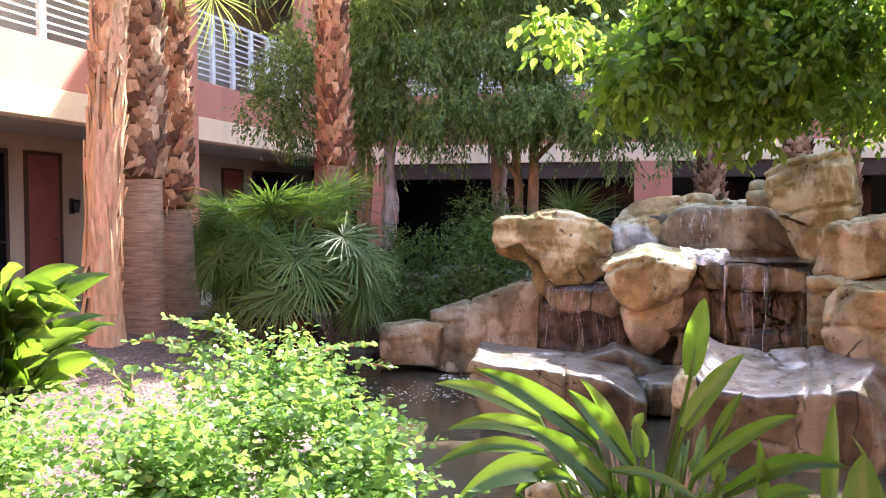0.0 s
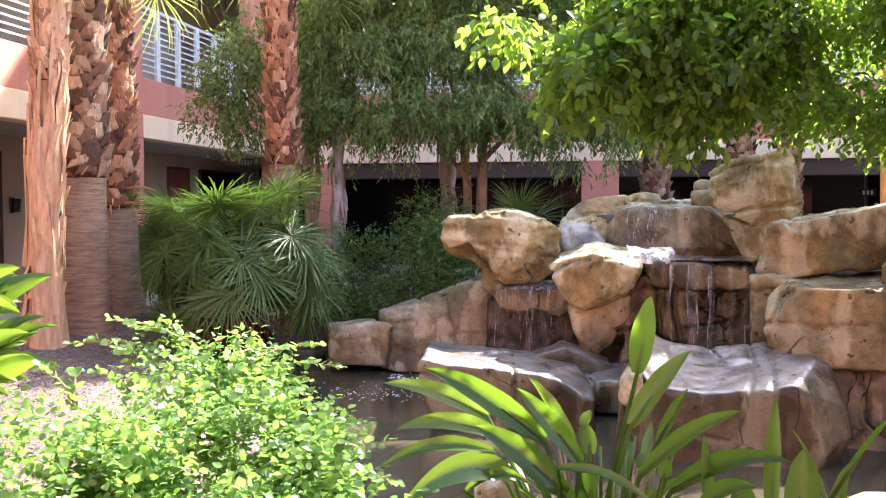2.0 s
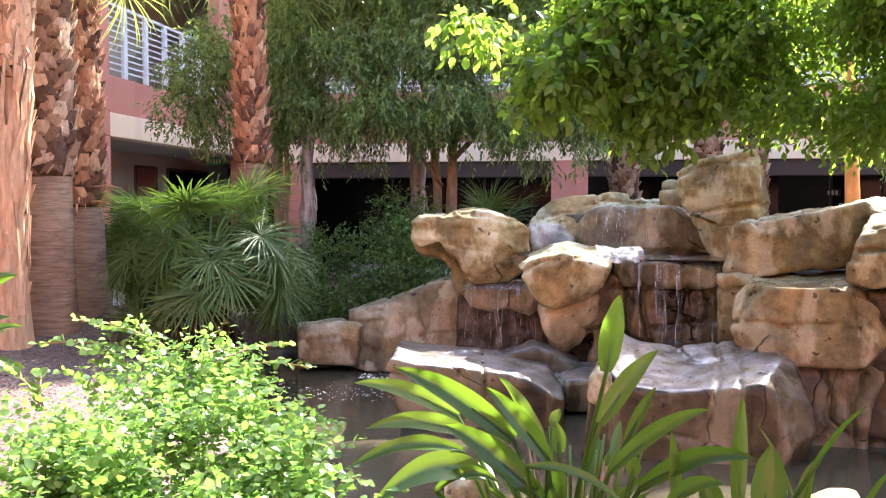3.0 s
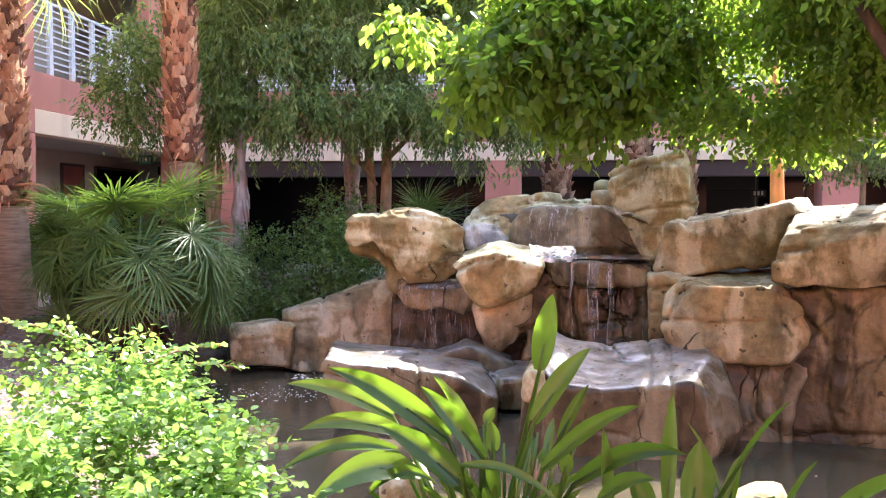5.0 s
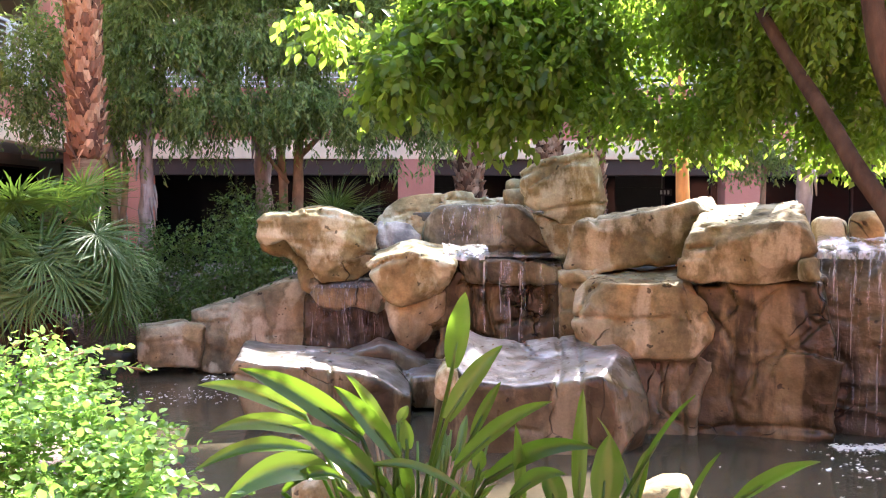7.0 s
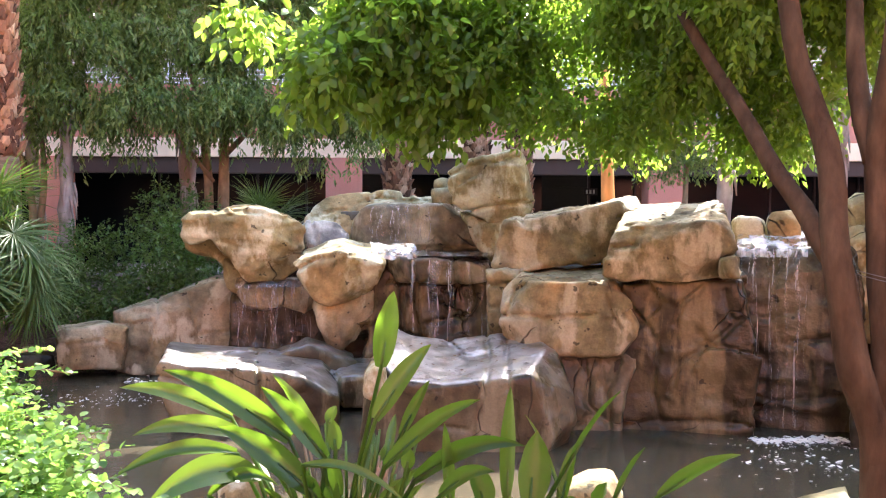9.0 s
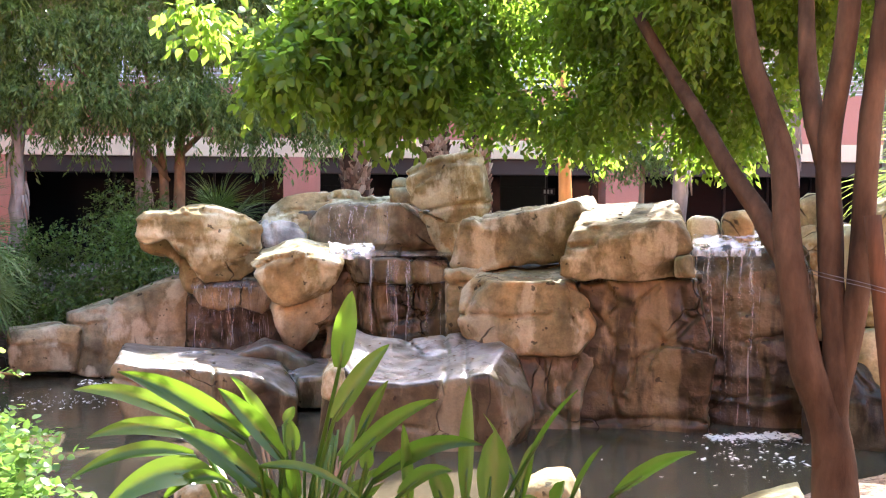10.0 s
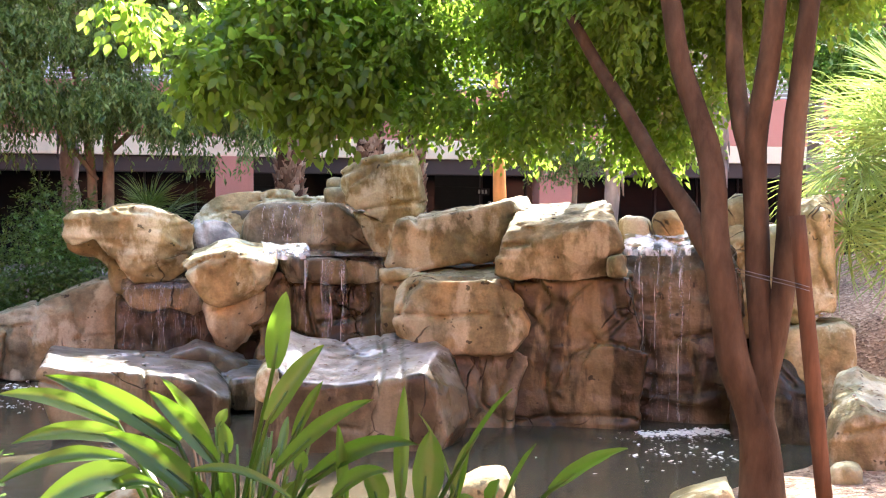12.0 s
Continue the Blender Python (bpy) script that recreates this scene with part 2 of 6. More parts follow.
BARK_RING = bark("ringed_palm_bark", (0.15, 0.092, 0.056), (0.37, 0.26, 0.175), (0.5, 0.5, 6.0), 9.0)
BARK_RED = bark("red_brown_bark", (0.024, 0.0145, 0.0075), (0.115, 0.073, 0.040), (1, 1, 0.3), 9.0, 0.022)
BARK_GREY = bark("grey_peeling_bark", (0.20, 0.155, 0.13), (0.48, 0.40, 0.36), (1, 1, 0.35), 9.0, 0.02)
BARK_TAN = bark("tan_bark", (0.20, 0.13, 0.08), (0.38, 0.26, 0.16), (1, 1, 0.4), 14.0, 0.01)
STAKE = bark("stained_stake", (0.06, 0.030, 0.014), (0.14, 0.07, 0.034), (1, 1, 0.1), 22.0, 0.004)
ORANGE_WOOD = bark("orange_wood", (0.52, 0.20, 0.06), (0.78, 0.38, 0.13), (1, 1, 0.15), 18.0, 0.01)


def boot_mat(name, *tones):
    a = Mat(name, tones[0], 0.9)
    t = a.ramp(a.island(), *[(i / (len(tones) - 1), c) for i, c in enumerate(tones)])
    a.color(a.mix(1.0, t, a.ramp(a.noise(30, 6, (1, 1, 0.2)), (0.3, 0.6), (0.7, 1.15)), "MULTIPLY"))
    return a.bump(a.noise(50, 5, (1, 1, 0.15)), 0.5, 0.006).m


SHEATH_BARK = bark("pale_sheath_bark", (0.24, 0.125, 0.065), (0.56, 0.36, 0.20), (1, 1, 0.12), 16.0, 0.02)
BOOT = boot_mat("palm_boot", (0.07, 0.032, 0.017), (0.28, 0.15, 0.08), (0.62, 0.45, 0.30))
FIBRE = bark("dark_palm_fibre", (0.035, 0.018, 0.010), (0.13, 0.065, 0.035), (1, 1, 0.3), 20.0, 0.02)
BOOT_DARK = boot_mat("old_palm_boot", (0.03, 0.016, 0.009), (0.09, 0.045, 0.022), (0.20, 0.11, 0.055))
BOOT_RED = boot_mat("red_palm_boot", (0.09, 0.034, 0.017), (0.36, 0.155, 0.075), (0.68, 0.42, 0.24))
BOOT_PALE = boot_mat("pale_palm_sheath", (0.20, 0.10, 0.05), (0.46, 0.26, 0.13), (0.70, 0.52, 0.34))

# ---- mesh helpers


def mesh_of(name, verts, faces, material, smooth=False):
    me = bpy.data.meshes.new(name)
    me.from_pydata([tuple(v) for v in verts], [], faces)
    me.materials.append(material)
    if smooth:
        me.polygons.foreach_set("use_smooth", [True] * len(me.polygons))
    me.update()
    return me


def attach(ob, parent):
    """Parents ob, which is built in the world's coordinates."""
    if parent is not None:
        ob.parent = parent
        ob.matrix_parent_inverse = parent.matrix_basis.inverted()
    return ob


def part(name, bm, material, parent=None, label="", smooth=False):
    """Links a bmesh as one mesh object, under a thing or a part."""
    me = bpy.data.meshes.new(name)
    bm.to_mesh(me)
    bm.free()
    me.materials.append(material)
    if smooth:
        me.polygons.foreach_set("use_smooth", [True] * len(me.polygons))
    return tagged(attach(new(name, me), parent), label)


def piece(name, me, parent=None, at=None):
    ob = attach(new(name, me), parent)
    if at is not None:
        ob.matrix_basis = at
    return ob


def box(bm, x0, x1, y0, y1, z0, z1, bevel=0.0):
    m = Matrix.Translation(((x0 + x1) / 2, (y0 + y1) / 2, (z0 + z1) / 2)) @ Matrix.Diagonal((x1 - x0, y1 - y0, z1 - z0, 1))
    vs = bmesh.ops.create_cube(bm, size=1, matrix=m)["verts"]
    if bevel:
        es = {e for v in vs for e in v.link_edges}
        bmesh.ops.bevel(bm, geom=list(es), offset=bevel, segments=1, affect="EDGES")
    return bm


def block(name, dims, material, parent=None, bevel=0.01, label=""):
    return part(name, box(bmesh.new(), *dims, bevel), material, parent, label)


def tube_data(pts, radii, sides=8, wob=0.0, rng=None, cap=True):
    """Verts and faces of a tube through pts."""
    pts = [Vector(p) for p in pts]
    verts, faces = [], []
    ref = Vector((0.31, 0.95, 0.05)).normalized()
    for i, (p, r) in enumerate(zip(pts, radii)):
        d = (pts[min(i + 1, len(pts) - 1)] - pts[max(i - 1, 0)]).normalized()
        u = d.cross(ref)
        u = u.normalized() if u.length > 1e-4 else d.orthogonal().normalized()
        w = d.cross(u)
        for k in range(sides):
            a = 2 * math.pi * k / sides
            q = r * (1 + (wob * rng.uniform(-1, 1) if rng else 0))
            verts.append(p + u * math.cos(a) * q + w * math.sin(a) * q)
    for i in range(len(pts) - 1):
        for k in range(sides):
            k2 = (k + 1) % sides
            faces.append((i * sides + k, i * sides + k2, (i + 1) * sides + k2, (i + 1) * sides + k))
    if cap:
        faces.append(tuple(range(sides))[::-1])
        n = (len(pts) - 1) * sides
        faces.append(tuple(range(n, n + sides)))
    return verts, faces


def tube(name, pts, radii, material, parent=None, sides=8, wob=0.0, rng=None, label="", smooth=True):
    v, f = tube_data(pts, radii, sides, wob, rng)
    ob = piece(name, mesh_of(name, v, f, material, smooth), parent)
    return tagged(ob, label)


def curve_pts(ctrl, n):
    """A smooth line through control points."""
    c = [Vector(p) for p in ctrl]
    c = [c[0] * 2 - c[1]] + c + [c[-1] * 2 - c[-2]]
    out = []
    segs = len(c) - 3
    for i in range(n):
        s = i / (n - 1) * segs
        k = min(int(s), segs - 1)
        t = s - k
        p0, p1, p2, p3 = c[k:k + 4]
        out.append(0.5 * ((2 * p1) + (p2 - p0) * t + (2 * p0 - 5 * p1 + 4 * p2 - p3) * t * t + (3 * p1 - p0 - 3 * p2 + p3) * t ** 3))
    return out


def empty(name, at=(0, 0, 0)):
    ob = new(name)
    ob.location = at
    ob.empty_display_size = 0.2
    return ob

# ---- ground and water
WATER_Z = -0.25
POND = [(-4.0, 10.9), (-3.1, 11.1), (-1.6, 10.6), (0.5, 10.4), (3.5, 9.0), (5.2, 7.2), (4.4, 5.95), (3.6, 5.6), (2.8, 5.2), (1.8, 4.75), (0.6, 4.4), (-0.6, 4.4), (-1.6, 4.9), (-2.4, 6.2), (-2.95, 8.0), (-3.5, 9.2)]


def smooth_ring(ring, n):
    pts = curve_pts([(*p, 0) for p in ring + ring[:1]], n + 1)[:-1]
    return np.array([(p.x, p.y) for p in pts])


POND_RING = smooth_ring(POND, 96)


def pond_distance(x, y):
    """Metres outside the pond's edge; minus inside it."""
    p = np.stack([np.ravel(x), np.ravel(y)], 1)
    a, b = POND_RING, np.roll(POND_RING, -1, 0)
    d = np.full(len(p), 1e9)
    inside = np.zeros(len(p), bool)
    for (ax, ay), (bx, by) in zip(a, b):
        e = np.array([bx - ax, by - ay])
        w = p - (ax, ay)
        t = np.clip(w @ e / (e @ e), 0, 1)
        d = np.minimum(d, np.hypot(*(w - t[:, None] * e).T))
        crosses = ((ay > p[:, 1]) != (by > p[:, 1])) & (p[:, 0] < (bx - ax) * (p[:, 1] - ay) / (by - ay + 1e-12) + ax)
        inside ^= crosses
    return np.where(inside, -d, d).reshape(np.shape(x))


def step(a, b, x):
    t = np.clip((x - a) / (b - a), 0, 1)
    return t * t * (3 - 2 * t)


def ground_z(x, y):
    x, y = np.asarray(x, float), np.asarray(y, float)
    d = pond_distance(x, y)
    z = -0.75 + 0.5 * step(-0.8, -0.05, d) + 0.12 * step(-0.05, 0.12, d) + 0.10 * step(0.1, 0.9, d)
    mound = 0.30 * np.exp(-(((x + 5.6) / 1.6) ** 2 + ((y - 9.0) / 2.6) ** 2))
    mound += 0.22 * np.exp(-(((x + 2.9) / 1.2) ** 2 + ((y - 5.2) / 1.6) ** 2))
    mound += 1.15 * np.exp(-(((x - 8.2) / 2.6) ** 2 + ((y - 9.4) / 3.0) ** 2))
    mound += 0.75 * np.exp(-(((x - 2.0) / 3.4) ** 2 + ((y - 11.6) / 1.9) ** 2))
    z = z + mound * step(0.0, 0.9, d)
    out = np.maximum(np.maximum(-6.6 - x, y - 20.6), 0)
    z = np.where(out > 0, z * (1 - step(0, 0.6, out)) - 0.06 * step(0, 0.6, out), z)
    bumps = 0.025 * np.sin(x * 2.3 + 0.7 * y) * np.sin(y * 1.9 - 0.4 * x) + 0.012 * np.sin(7.1 * x + 3 * y) * np.sin(6.3 * y)
    return z + bumps * step(0.1, 0.6, d)


def build_ground():
    far = [30, 60, 150, 500, 2500]
    xs = np.concatenate([[-v for v in far[::-1]], np.arange(-10, 18.01, 0.16), far])
    ys = np.concatenate([[-v for v in far[::-1]], np.arange(-4, 23.01, 0.16), far])
    gx, gy = np.meshgrid(xs, ys, indexing="ij")
    gz = ground_z(gx, gy)
    n, m = gx.shape
    idx = np.arange(n * m).reshape(n, m)
    faces = np.stack([idx[:-1, :-1], idx[1:, :-1], idx[1:, 1:], idx[:-1, 1:]], -1).reshape(-1, 4)
    me = mesh_of("ground", np.stack([gx, gy, gz], -1).reshape(-1, 3), faces.tolist(), GROUND, True)
    tagged(new("ground", me), "pinkish gravel and bare soil round a pond", "ground", kind="structure")


build_ground()


def build_water():
    c = POND_RING.mean(0)
    ring = c + (POND_RING - c) * 1.03
    bm = bmesh.new()
    bm.faces.new([bm.verts.new((x, y, WATER_Z)) for x, y in ring])
    tagged(part("pond_water", bm, WATER), "murky olive pond water with small ripples", "water", kind="structure")


build_water()


def scatter(name, spots, size, flat, material, rng, label, category, squash=(0.4, 1.0)):
    """Many small flakes, stones or chips lying at the given spots, as one object."""
    verts, faces = [], []
    for x, y, z in spots:
        a = rng.uniform(0, 6.28)
        s = size * rng.uniform(0.5, 1.5)
        t = s * rng.uniform(*squash)
        k = len(verts)
        tip = rng.uniform(-1, 1) * s * flat * 1.5
        for du, dv, dz in ((-s, -t * 0.4, -tip), (s * 0.3, -t, 0), (s, t * 0.3, tip), (-s * 0.4, t, 0)):
            verts.append((x + du * math.cos(a) - dv * math.sin(a), y + du * math.sin(a) + dv * math.cos(a), z + dz))
        verts.append((x, y, z + s * flat))
        faces += [(k + i, k + (i + 1) % 4, k + 4) for i in range(4)]
    ob = new(name, mesh_of(name, verts, faces, material))
    return tagged(ob, label, category, kind="stuff")


# ---- buildings
WEST, NORTH = -7.2, 21.5
FLOOR2, BAND0, BAND1, TOP = 3.35, 2.53, 2.9, 7.2


def rail_run(x0, y0, x1, y1, z0, z1, posts, bars=11):
    """A painted steel railing of flat posts and horizontal bars."""
    thing = empty("balcony_railing", (x0, y0, z0))
    d = Vector((x1 - x0, y1 - y0, 0))
    n = d.normalized()
    side = Vector((-n.y, n.x, 0))

    def bar(name, a, b, half_w, z_lo, z_hi):
        bm = bmesh.new()
        vs = []
        for p in (a, b):
            for s in (-1, 1):
                for z in (z_lo, z_hi):
                    vs.append(bm.verts.new((p.x + side.x * half_w * s, p.y + side.y * half_w * s, z)))
        for f in ((0, 1, 3, 2), (4, 6, 7, 5), (0, 4, 5, 1), (2, 3, 7, 6), (1, 5, 7, 3), (0, 2, 6, 4)):
            bm.faces.new([vs[i] for i in f])
        bmesh.ops.recalc_face_normals(bm, faces=bm.faces)
        part(name, bm, RAIL, thing)

    a, b = Vector((x0, y0, 0)), Vector((x1, y1, 0))
    for i in range(bars):
        z = z0 + (z1 - z0) * i / (bars - 1)
        h = 0.022 if i == bars - 1 else 0.011
        bar("top_rail" if i == bars - 1 else "rail_bar", a, b, 0.02 if i == bars - 1 else 0.008, z - h, z + h)
    for i in range(posts):
        c = a + d * (i / (posts - 1))
        for s in (-0.035, 0.035):
            p = c + n * s
            bar("post", p - n * 0.022, p + n * 0.022, 0.03, z0 - 0.28, z1 + 0.01)
    return tagged(thing, "white painted steel railing with thin horizontal bars", "railing", "balcony railings")


def door_leaf(name, x, y0, y1, z1, material, label):
    """A flush door in a frame, in a wall that faces +x."""
    thing = empty(name, (x, (y0 + y1) / 2, 0))
    block("door_frame", (x, x + 0.05, y0 - 0.06, y0, 0, z1 + 0.06), BROWN_TRIM, thing, 0.005)
    block("door_frame", (x, x + 0.05, y1, y1 + 0.06, 0, z1 + 0.06), BROWN_TRIM, thing, 0.005)
    block("door_frame", (x, x + 0.05, y0, y1, z1, z1 + 0.06), BROWN_TRIM, thing, 0.005)
    leaf = block("door_leaf", (x - 0.01, x + 0.03, y0, y1, 0.01, z1), material, thing, 0.004)
    tube("handle", [(x + 0.035, y1 - 0.1, 1.0), (x + 0.09, y1 - 0.1, 1.0), (x + 0.09, y1 - 0.22, 1.0)], [0.012] * 3, DARK_METAL, leaf)
    return tagged(thing, label, "door", kind="structure")


def west_wing():
    rear = WEST - 1.9
    w = lambda name, dims, m, label, cat="wall": tagged(block(name, dims, m, None, 0.012), label, cat, kind="structure")
    w("wall_west_lower", (rear - 0.25, rear, -9, NORTH + 2.6, -0.1, BAND0 + 0.1), TAN, "tan stucco wall at the back of the covered walkway")
    w("wall_west_upper", (rear - 0.25, rear, -9, NORTH + 2.6, FLOOR2, TOP), TAN, "tan stucco wall of the upper walkway")
    w("walkway_floor", (rear, WEST + 0.1, -9, NORTH + 2.2, -0.12, 0.0), PAVING, "concrete walkway along the rooms", "floor")
    w("ceiling_west", (rear, WEST - 0.25, -9, NORTH + 0.4, BAND0 + 0.02, FLOOR2 - 0.02), CEIL, "shaded stucco soffit over the walkway", "ceiling")
    w("trim_west_band", (WEST - 0.25, WEST + 0.03, -9, NORTH - 0.05, BAND0, BAND1), CREAM, "cream stucco band along the slab edge", "trim")
    w("wall_west_parapet", (WEST - 0.25, WEST, -9, NORTH - 0.05, BAND1, FLOOR2 + 0.12), PINK, "terracotta pink stucco parapet above the band")
    w("ceiling_west_upper", (rear, WEST - 0.25, -9, NORTH + 0.4, 6.0, 6.2), CEIL, "shaded soffit over the upper walkway", "ceiling")
    w("wall_west_top", (WEST - 0.25, WEST, -9, NORTH, 5.95, TOP), PINK, "pink stucco top of the facade")
    w("roof_west", (rear - 3.0, WEST + 0.35, -9, NORTH + 3, TOP, TOP + 0.25), CREAM, "flat roof edge with a cream fascia", "roof")
    for y0, y1 in ((13.3, 14.0), (2.6, 3.3), (20.4, 21.4)):
        for z0, z1 in ((-0.1, BAND0 - 0.004), (BAND1 + 0.003, 5.94)):
            w("column_west", (WEST - 0.45, WEST + 0.06, y0, y1, z0, z1), PINK, "pink stucco column of the facade", "column")
        w("column_west_band", (WEST - 0.4, WEST + 0.06, y0, y1, BAND0 - 0.003, BAND1 + 0.002), PINK, "pink stucco column of the facade", "column")
    rail_run(WEST - 0.1, 14.05, WEST - 0.1, 18.6, 3.6, 4.6, 7)
    rail_run(WEST - 0.1, 8.9, WEST - 0.1, 13.2, 3.6, 4.6, 4)
    rail_run(WEST - 0.1, 3.4, WEST - 0.1, 8.7, 3.6, 4.6, 6)
    w("wall_west_pier", (WEST - 0.25, WEST, 18.7, 20.39, FLOOR2 + 0.125, 5.94), PINK, "pink stucco pier beside the railing")
    door_leaf("door_1", rear, 12.45, 13.2, 2.25, DOOR_RED, "maroon painted room door, shut")
    door_leaf("door_2", rear, 18.85, 19.75, 2.25, DOOR_RED, "maroon painted room door, shut")
    door_leaf("door_3", rear, 10.9, 11.95, 2.25, DARK_GLASS, "dark glazed door, shut")
    door_leaf("door_4", rear, 20.4, 22.6, 2.25, DARK_GLASS, "dark glazed double door in the corner, shut")
    door_leaf("door_5", rear, 5.0, 5.9, 2.25, DOOR_RED, "maroon painted room door, shut")
    for y, z in ((13.55, 1.5), (18.4, 1.5)):
        lamp = empty("wall_sconce", (rear, y, z))
        block("back_plate", (rear, rear + 0.02, y - 0.06, y + 0.06, z - 0.12, z + 0.12), DARK_METAL, lamp, 0.004)
        tube("shade", [(rear + 0.08, y, z - 0.1), (rear + 0.08, y, z + 0.1)], [0.05, 0.07], DARK_METAL, lamp, 12)
        tagged(lamp, "small dark metal wall sconce, unlit", "lamp", "wall sconces")
    for y, z, m in ((20.7, 2.36, SIGN_GREEN), (19.6, 4.95, SIGN_PALE)):
        sign = empty("exit_sign", (WEST - 0.9, y, z))
        block("sign_body", (WEST - 1.06, WEST - 0.74, y - 0.03, y + 0.03, z, z + 0.2), m, sign, 0.006)
        block("hanger", (WEST - 0.91, WEST - 0.89, y - 0.01, y + 0.01, z + 0.2, z + (1.05 if z > 3 else 0.02)), DARK_METAL, sign, 0)
        for k in range(4):
            block("letter_bar", (WEST - 1.02 + 0.07 * k, WEST - 0.98 + 0.07 * k, y - 0.035, y - 0.031, z + 0.05, z + 0.15), DARK_METAL if z > 3 else SIGN_PALE, sign, 0)
        tagged(sign, "small hanging exit sign under the soffit", "sign", "exit signs")


west_wing()


def north_wing():
    w = lambda name, dims, m, label, cat="wall": tagged(block(name, dims, m, None, 0.012), label, cat, kind="structure")
    x0, x1 = WEST + 0.07, 22.0
    back = NORTH + 3.2
    w("trim_north_band", (x0, x1, NORTH - 0.03, NORTH + 0.3, 2.45, 2.86), CREAM, "cream stucco band along the slab edge", "trim")
    w("wall_north_parapet", (x0, x1, NORTH, NORTH + 0.3, 2.864, 4.0), PINK, "terracotta pink stucco parapet")
    w("trim_north_beam", (x0, x1, NORTH + 0.05, NORTH + 0.45, 2.1, 2.447), BROWN_TRIM, "dark brown beam under the band", "trim")
    w("ceiling_north", (x0 - 2, x1, NORTH + 0.3, back + 3.6, 2.452, 2.9), CEIL, "shaded soffit of the ground floor", "ceiling")
    w("wall_north_upper", (x0, x1, NORTH + 2.0, NORTH + 2.25, 2.9, 13.85), TAN, "tan stucco wall of the upper walkway")
    # unseen upper storeys, height chosen so the roof shades the court
    for k, z in enumerate((6.1, 9.35)):
        w("trim_north_band", (x0, x1, NORTH - 0.03, NORTH + 0.3, z, z + 0.41), CREAM, "cream stucco band along the slab edge", "trim")
        w("wall_north_parapet", (x0, x1, NORTH, NORTH + 0.3, z + 0.414, z + 1.5), PINK, "terracotta pink stucco parapet")
        w("ceiling_north_upper", (x0, x1, NORTH + 0.3, NORTH + 5, z + 0.01, z + 0.4), CEIL, "shaded soffit of an upper walkway", "ceiling")
    w("roof_north", (WEST - 4, x1, NORTH - 0.1, NORTH + 6, 13.85, 14.2), CREAM, "flat roof edge with a cream fascia", "roof")
    w("wall_corner_rear", (WEST - 2.15, x0 + 2.2, NORTH + 2.61, NORTH + 2.9, 2.456, 13.8), TAN, "tan stucco wall in the corner of the court")
    # added panel closing the gap, near-black to give the corner's deep shade
    w("window_corner", (WEST - 2.15, x0 + 2.2, NORTH + 2.61, NORTH + 2.9, 0.0, 2.45), DARK_GLASS, "near-black panel in the corner under the building, added for its deep shade", "window")
    w("floor_north", (x0 - 2, x1, NORTH - 0.6, back + 3.6, -0.12, 0.004), PAVING, "concrete floor under the building", "floor")
    for a in (-0.74, 6.45, 13.4, -7.0):
        w("column_north", (a, a + 0.8, NORTH - 0.08, NORTH + 0.5, -0.1, 2.446), PINK, "pink stucco square column", "column")
    rail_run(x0 + 0.5, NORTH + 0.15, x1, NORTH + 0.15, 4.05, 4.75, 24, 8)
    # glazed ground floor, with bays left open to the planting behind
    for i in range(22):
        a = x0 + 1.0 + 1.2 * i
        if i in (5, 9):
            continue
        bay = empty("window_bay", (a, back, 0))
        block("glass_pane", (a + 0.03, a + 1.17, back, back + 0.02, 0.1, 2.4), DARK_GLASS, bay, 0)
        block("mullion", (a - 0.03, a + 0.03, back - 0.04, back + 0.06, 0.0, 2.45), DARK_METAL, bay, 0.004)
        block("rail", (a + 0.03, a + 1.17, back - 0.03, back + 0.05, 0.0, 0.1), DARK_METAL, bay, 0.004)
        tagged(bay, "dark storefront window bay under the building", "window", "storefront bays", "structure")
    plate = empty("room_number_sign", (5.9, back - 0.06, 1.75))
    block("plate", (5.72, 6.08, back - 0.065, back - 0.05, 1.68, 1.86), DARK_METAL, plate, 0.003)
    for k in range(3):
        block("digit_bar", (5.78 + 0.09 * k, 5.83 + 0.09 * k, back - 0.072, back - 0.066, 1.72, 1.82), SIGN_PALE, plate, 0)
    tagged(plate, "small dark room sign with pale figures", "sign")
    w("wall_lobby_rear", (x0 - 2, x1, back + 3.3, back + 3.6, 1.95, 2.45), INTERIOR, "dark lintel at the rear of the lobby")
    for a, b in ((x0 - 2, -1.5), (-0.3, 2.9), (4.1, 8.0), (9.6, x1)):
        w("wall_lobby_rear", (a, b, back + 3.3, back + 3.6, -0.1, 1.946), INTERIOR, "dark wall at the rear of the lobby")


north_wing()


def far_sides():
    """Plain walls that close the court behind and beside the camera."""
    w = lambda name, dims, m, label: tagged(block(name, dims, m, None, 0.012), label, "wall", kind="structure")
    w("wall_south", (-10, 24, -9.3, -9.0, -0.2, 6.5), PINK, "plain pink stucco wall closing the court")
    w("wall_east", (22.0, 22.3, -9, 26, -0.2, 6.5), PINK, "plain pink stucco wall closing the court")


far_sides()

# ---- rocks


ROCKS = {}


def hash3(i, j, k):
    """A steady random number from -1 to 1 for each lattice point."""
    h = (i * 374761393 + j * 668265263 + k * 2147483647 + 1013904223) & 0xFFFFFFFF
    h = ((h ^ (h >> 13)) * 1274126177) & 0xFFFFFFFF
    h = ((h ^ (h >> 16)) * 2246822519) & 0xFFFFFFFF
    return ((h ^ (h >> 15)) & 0xFFFFFF) / 8388607.5 - 1


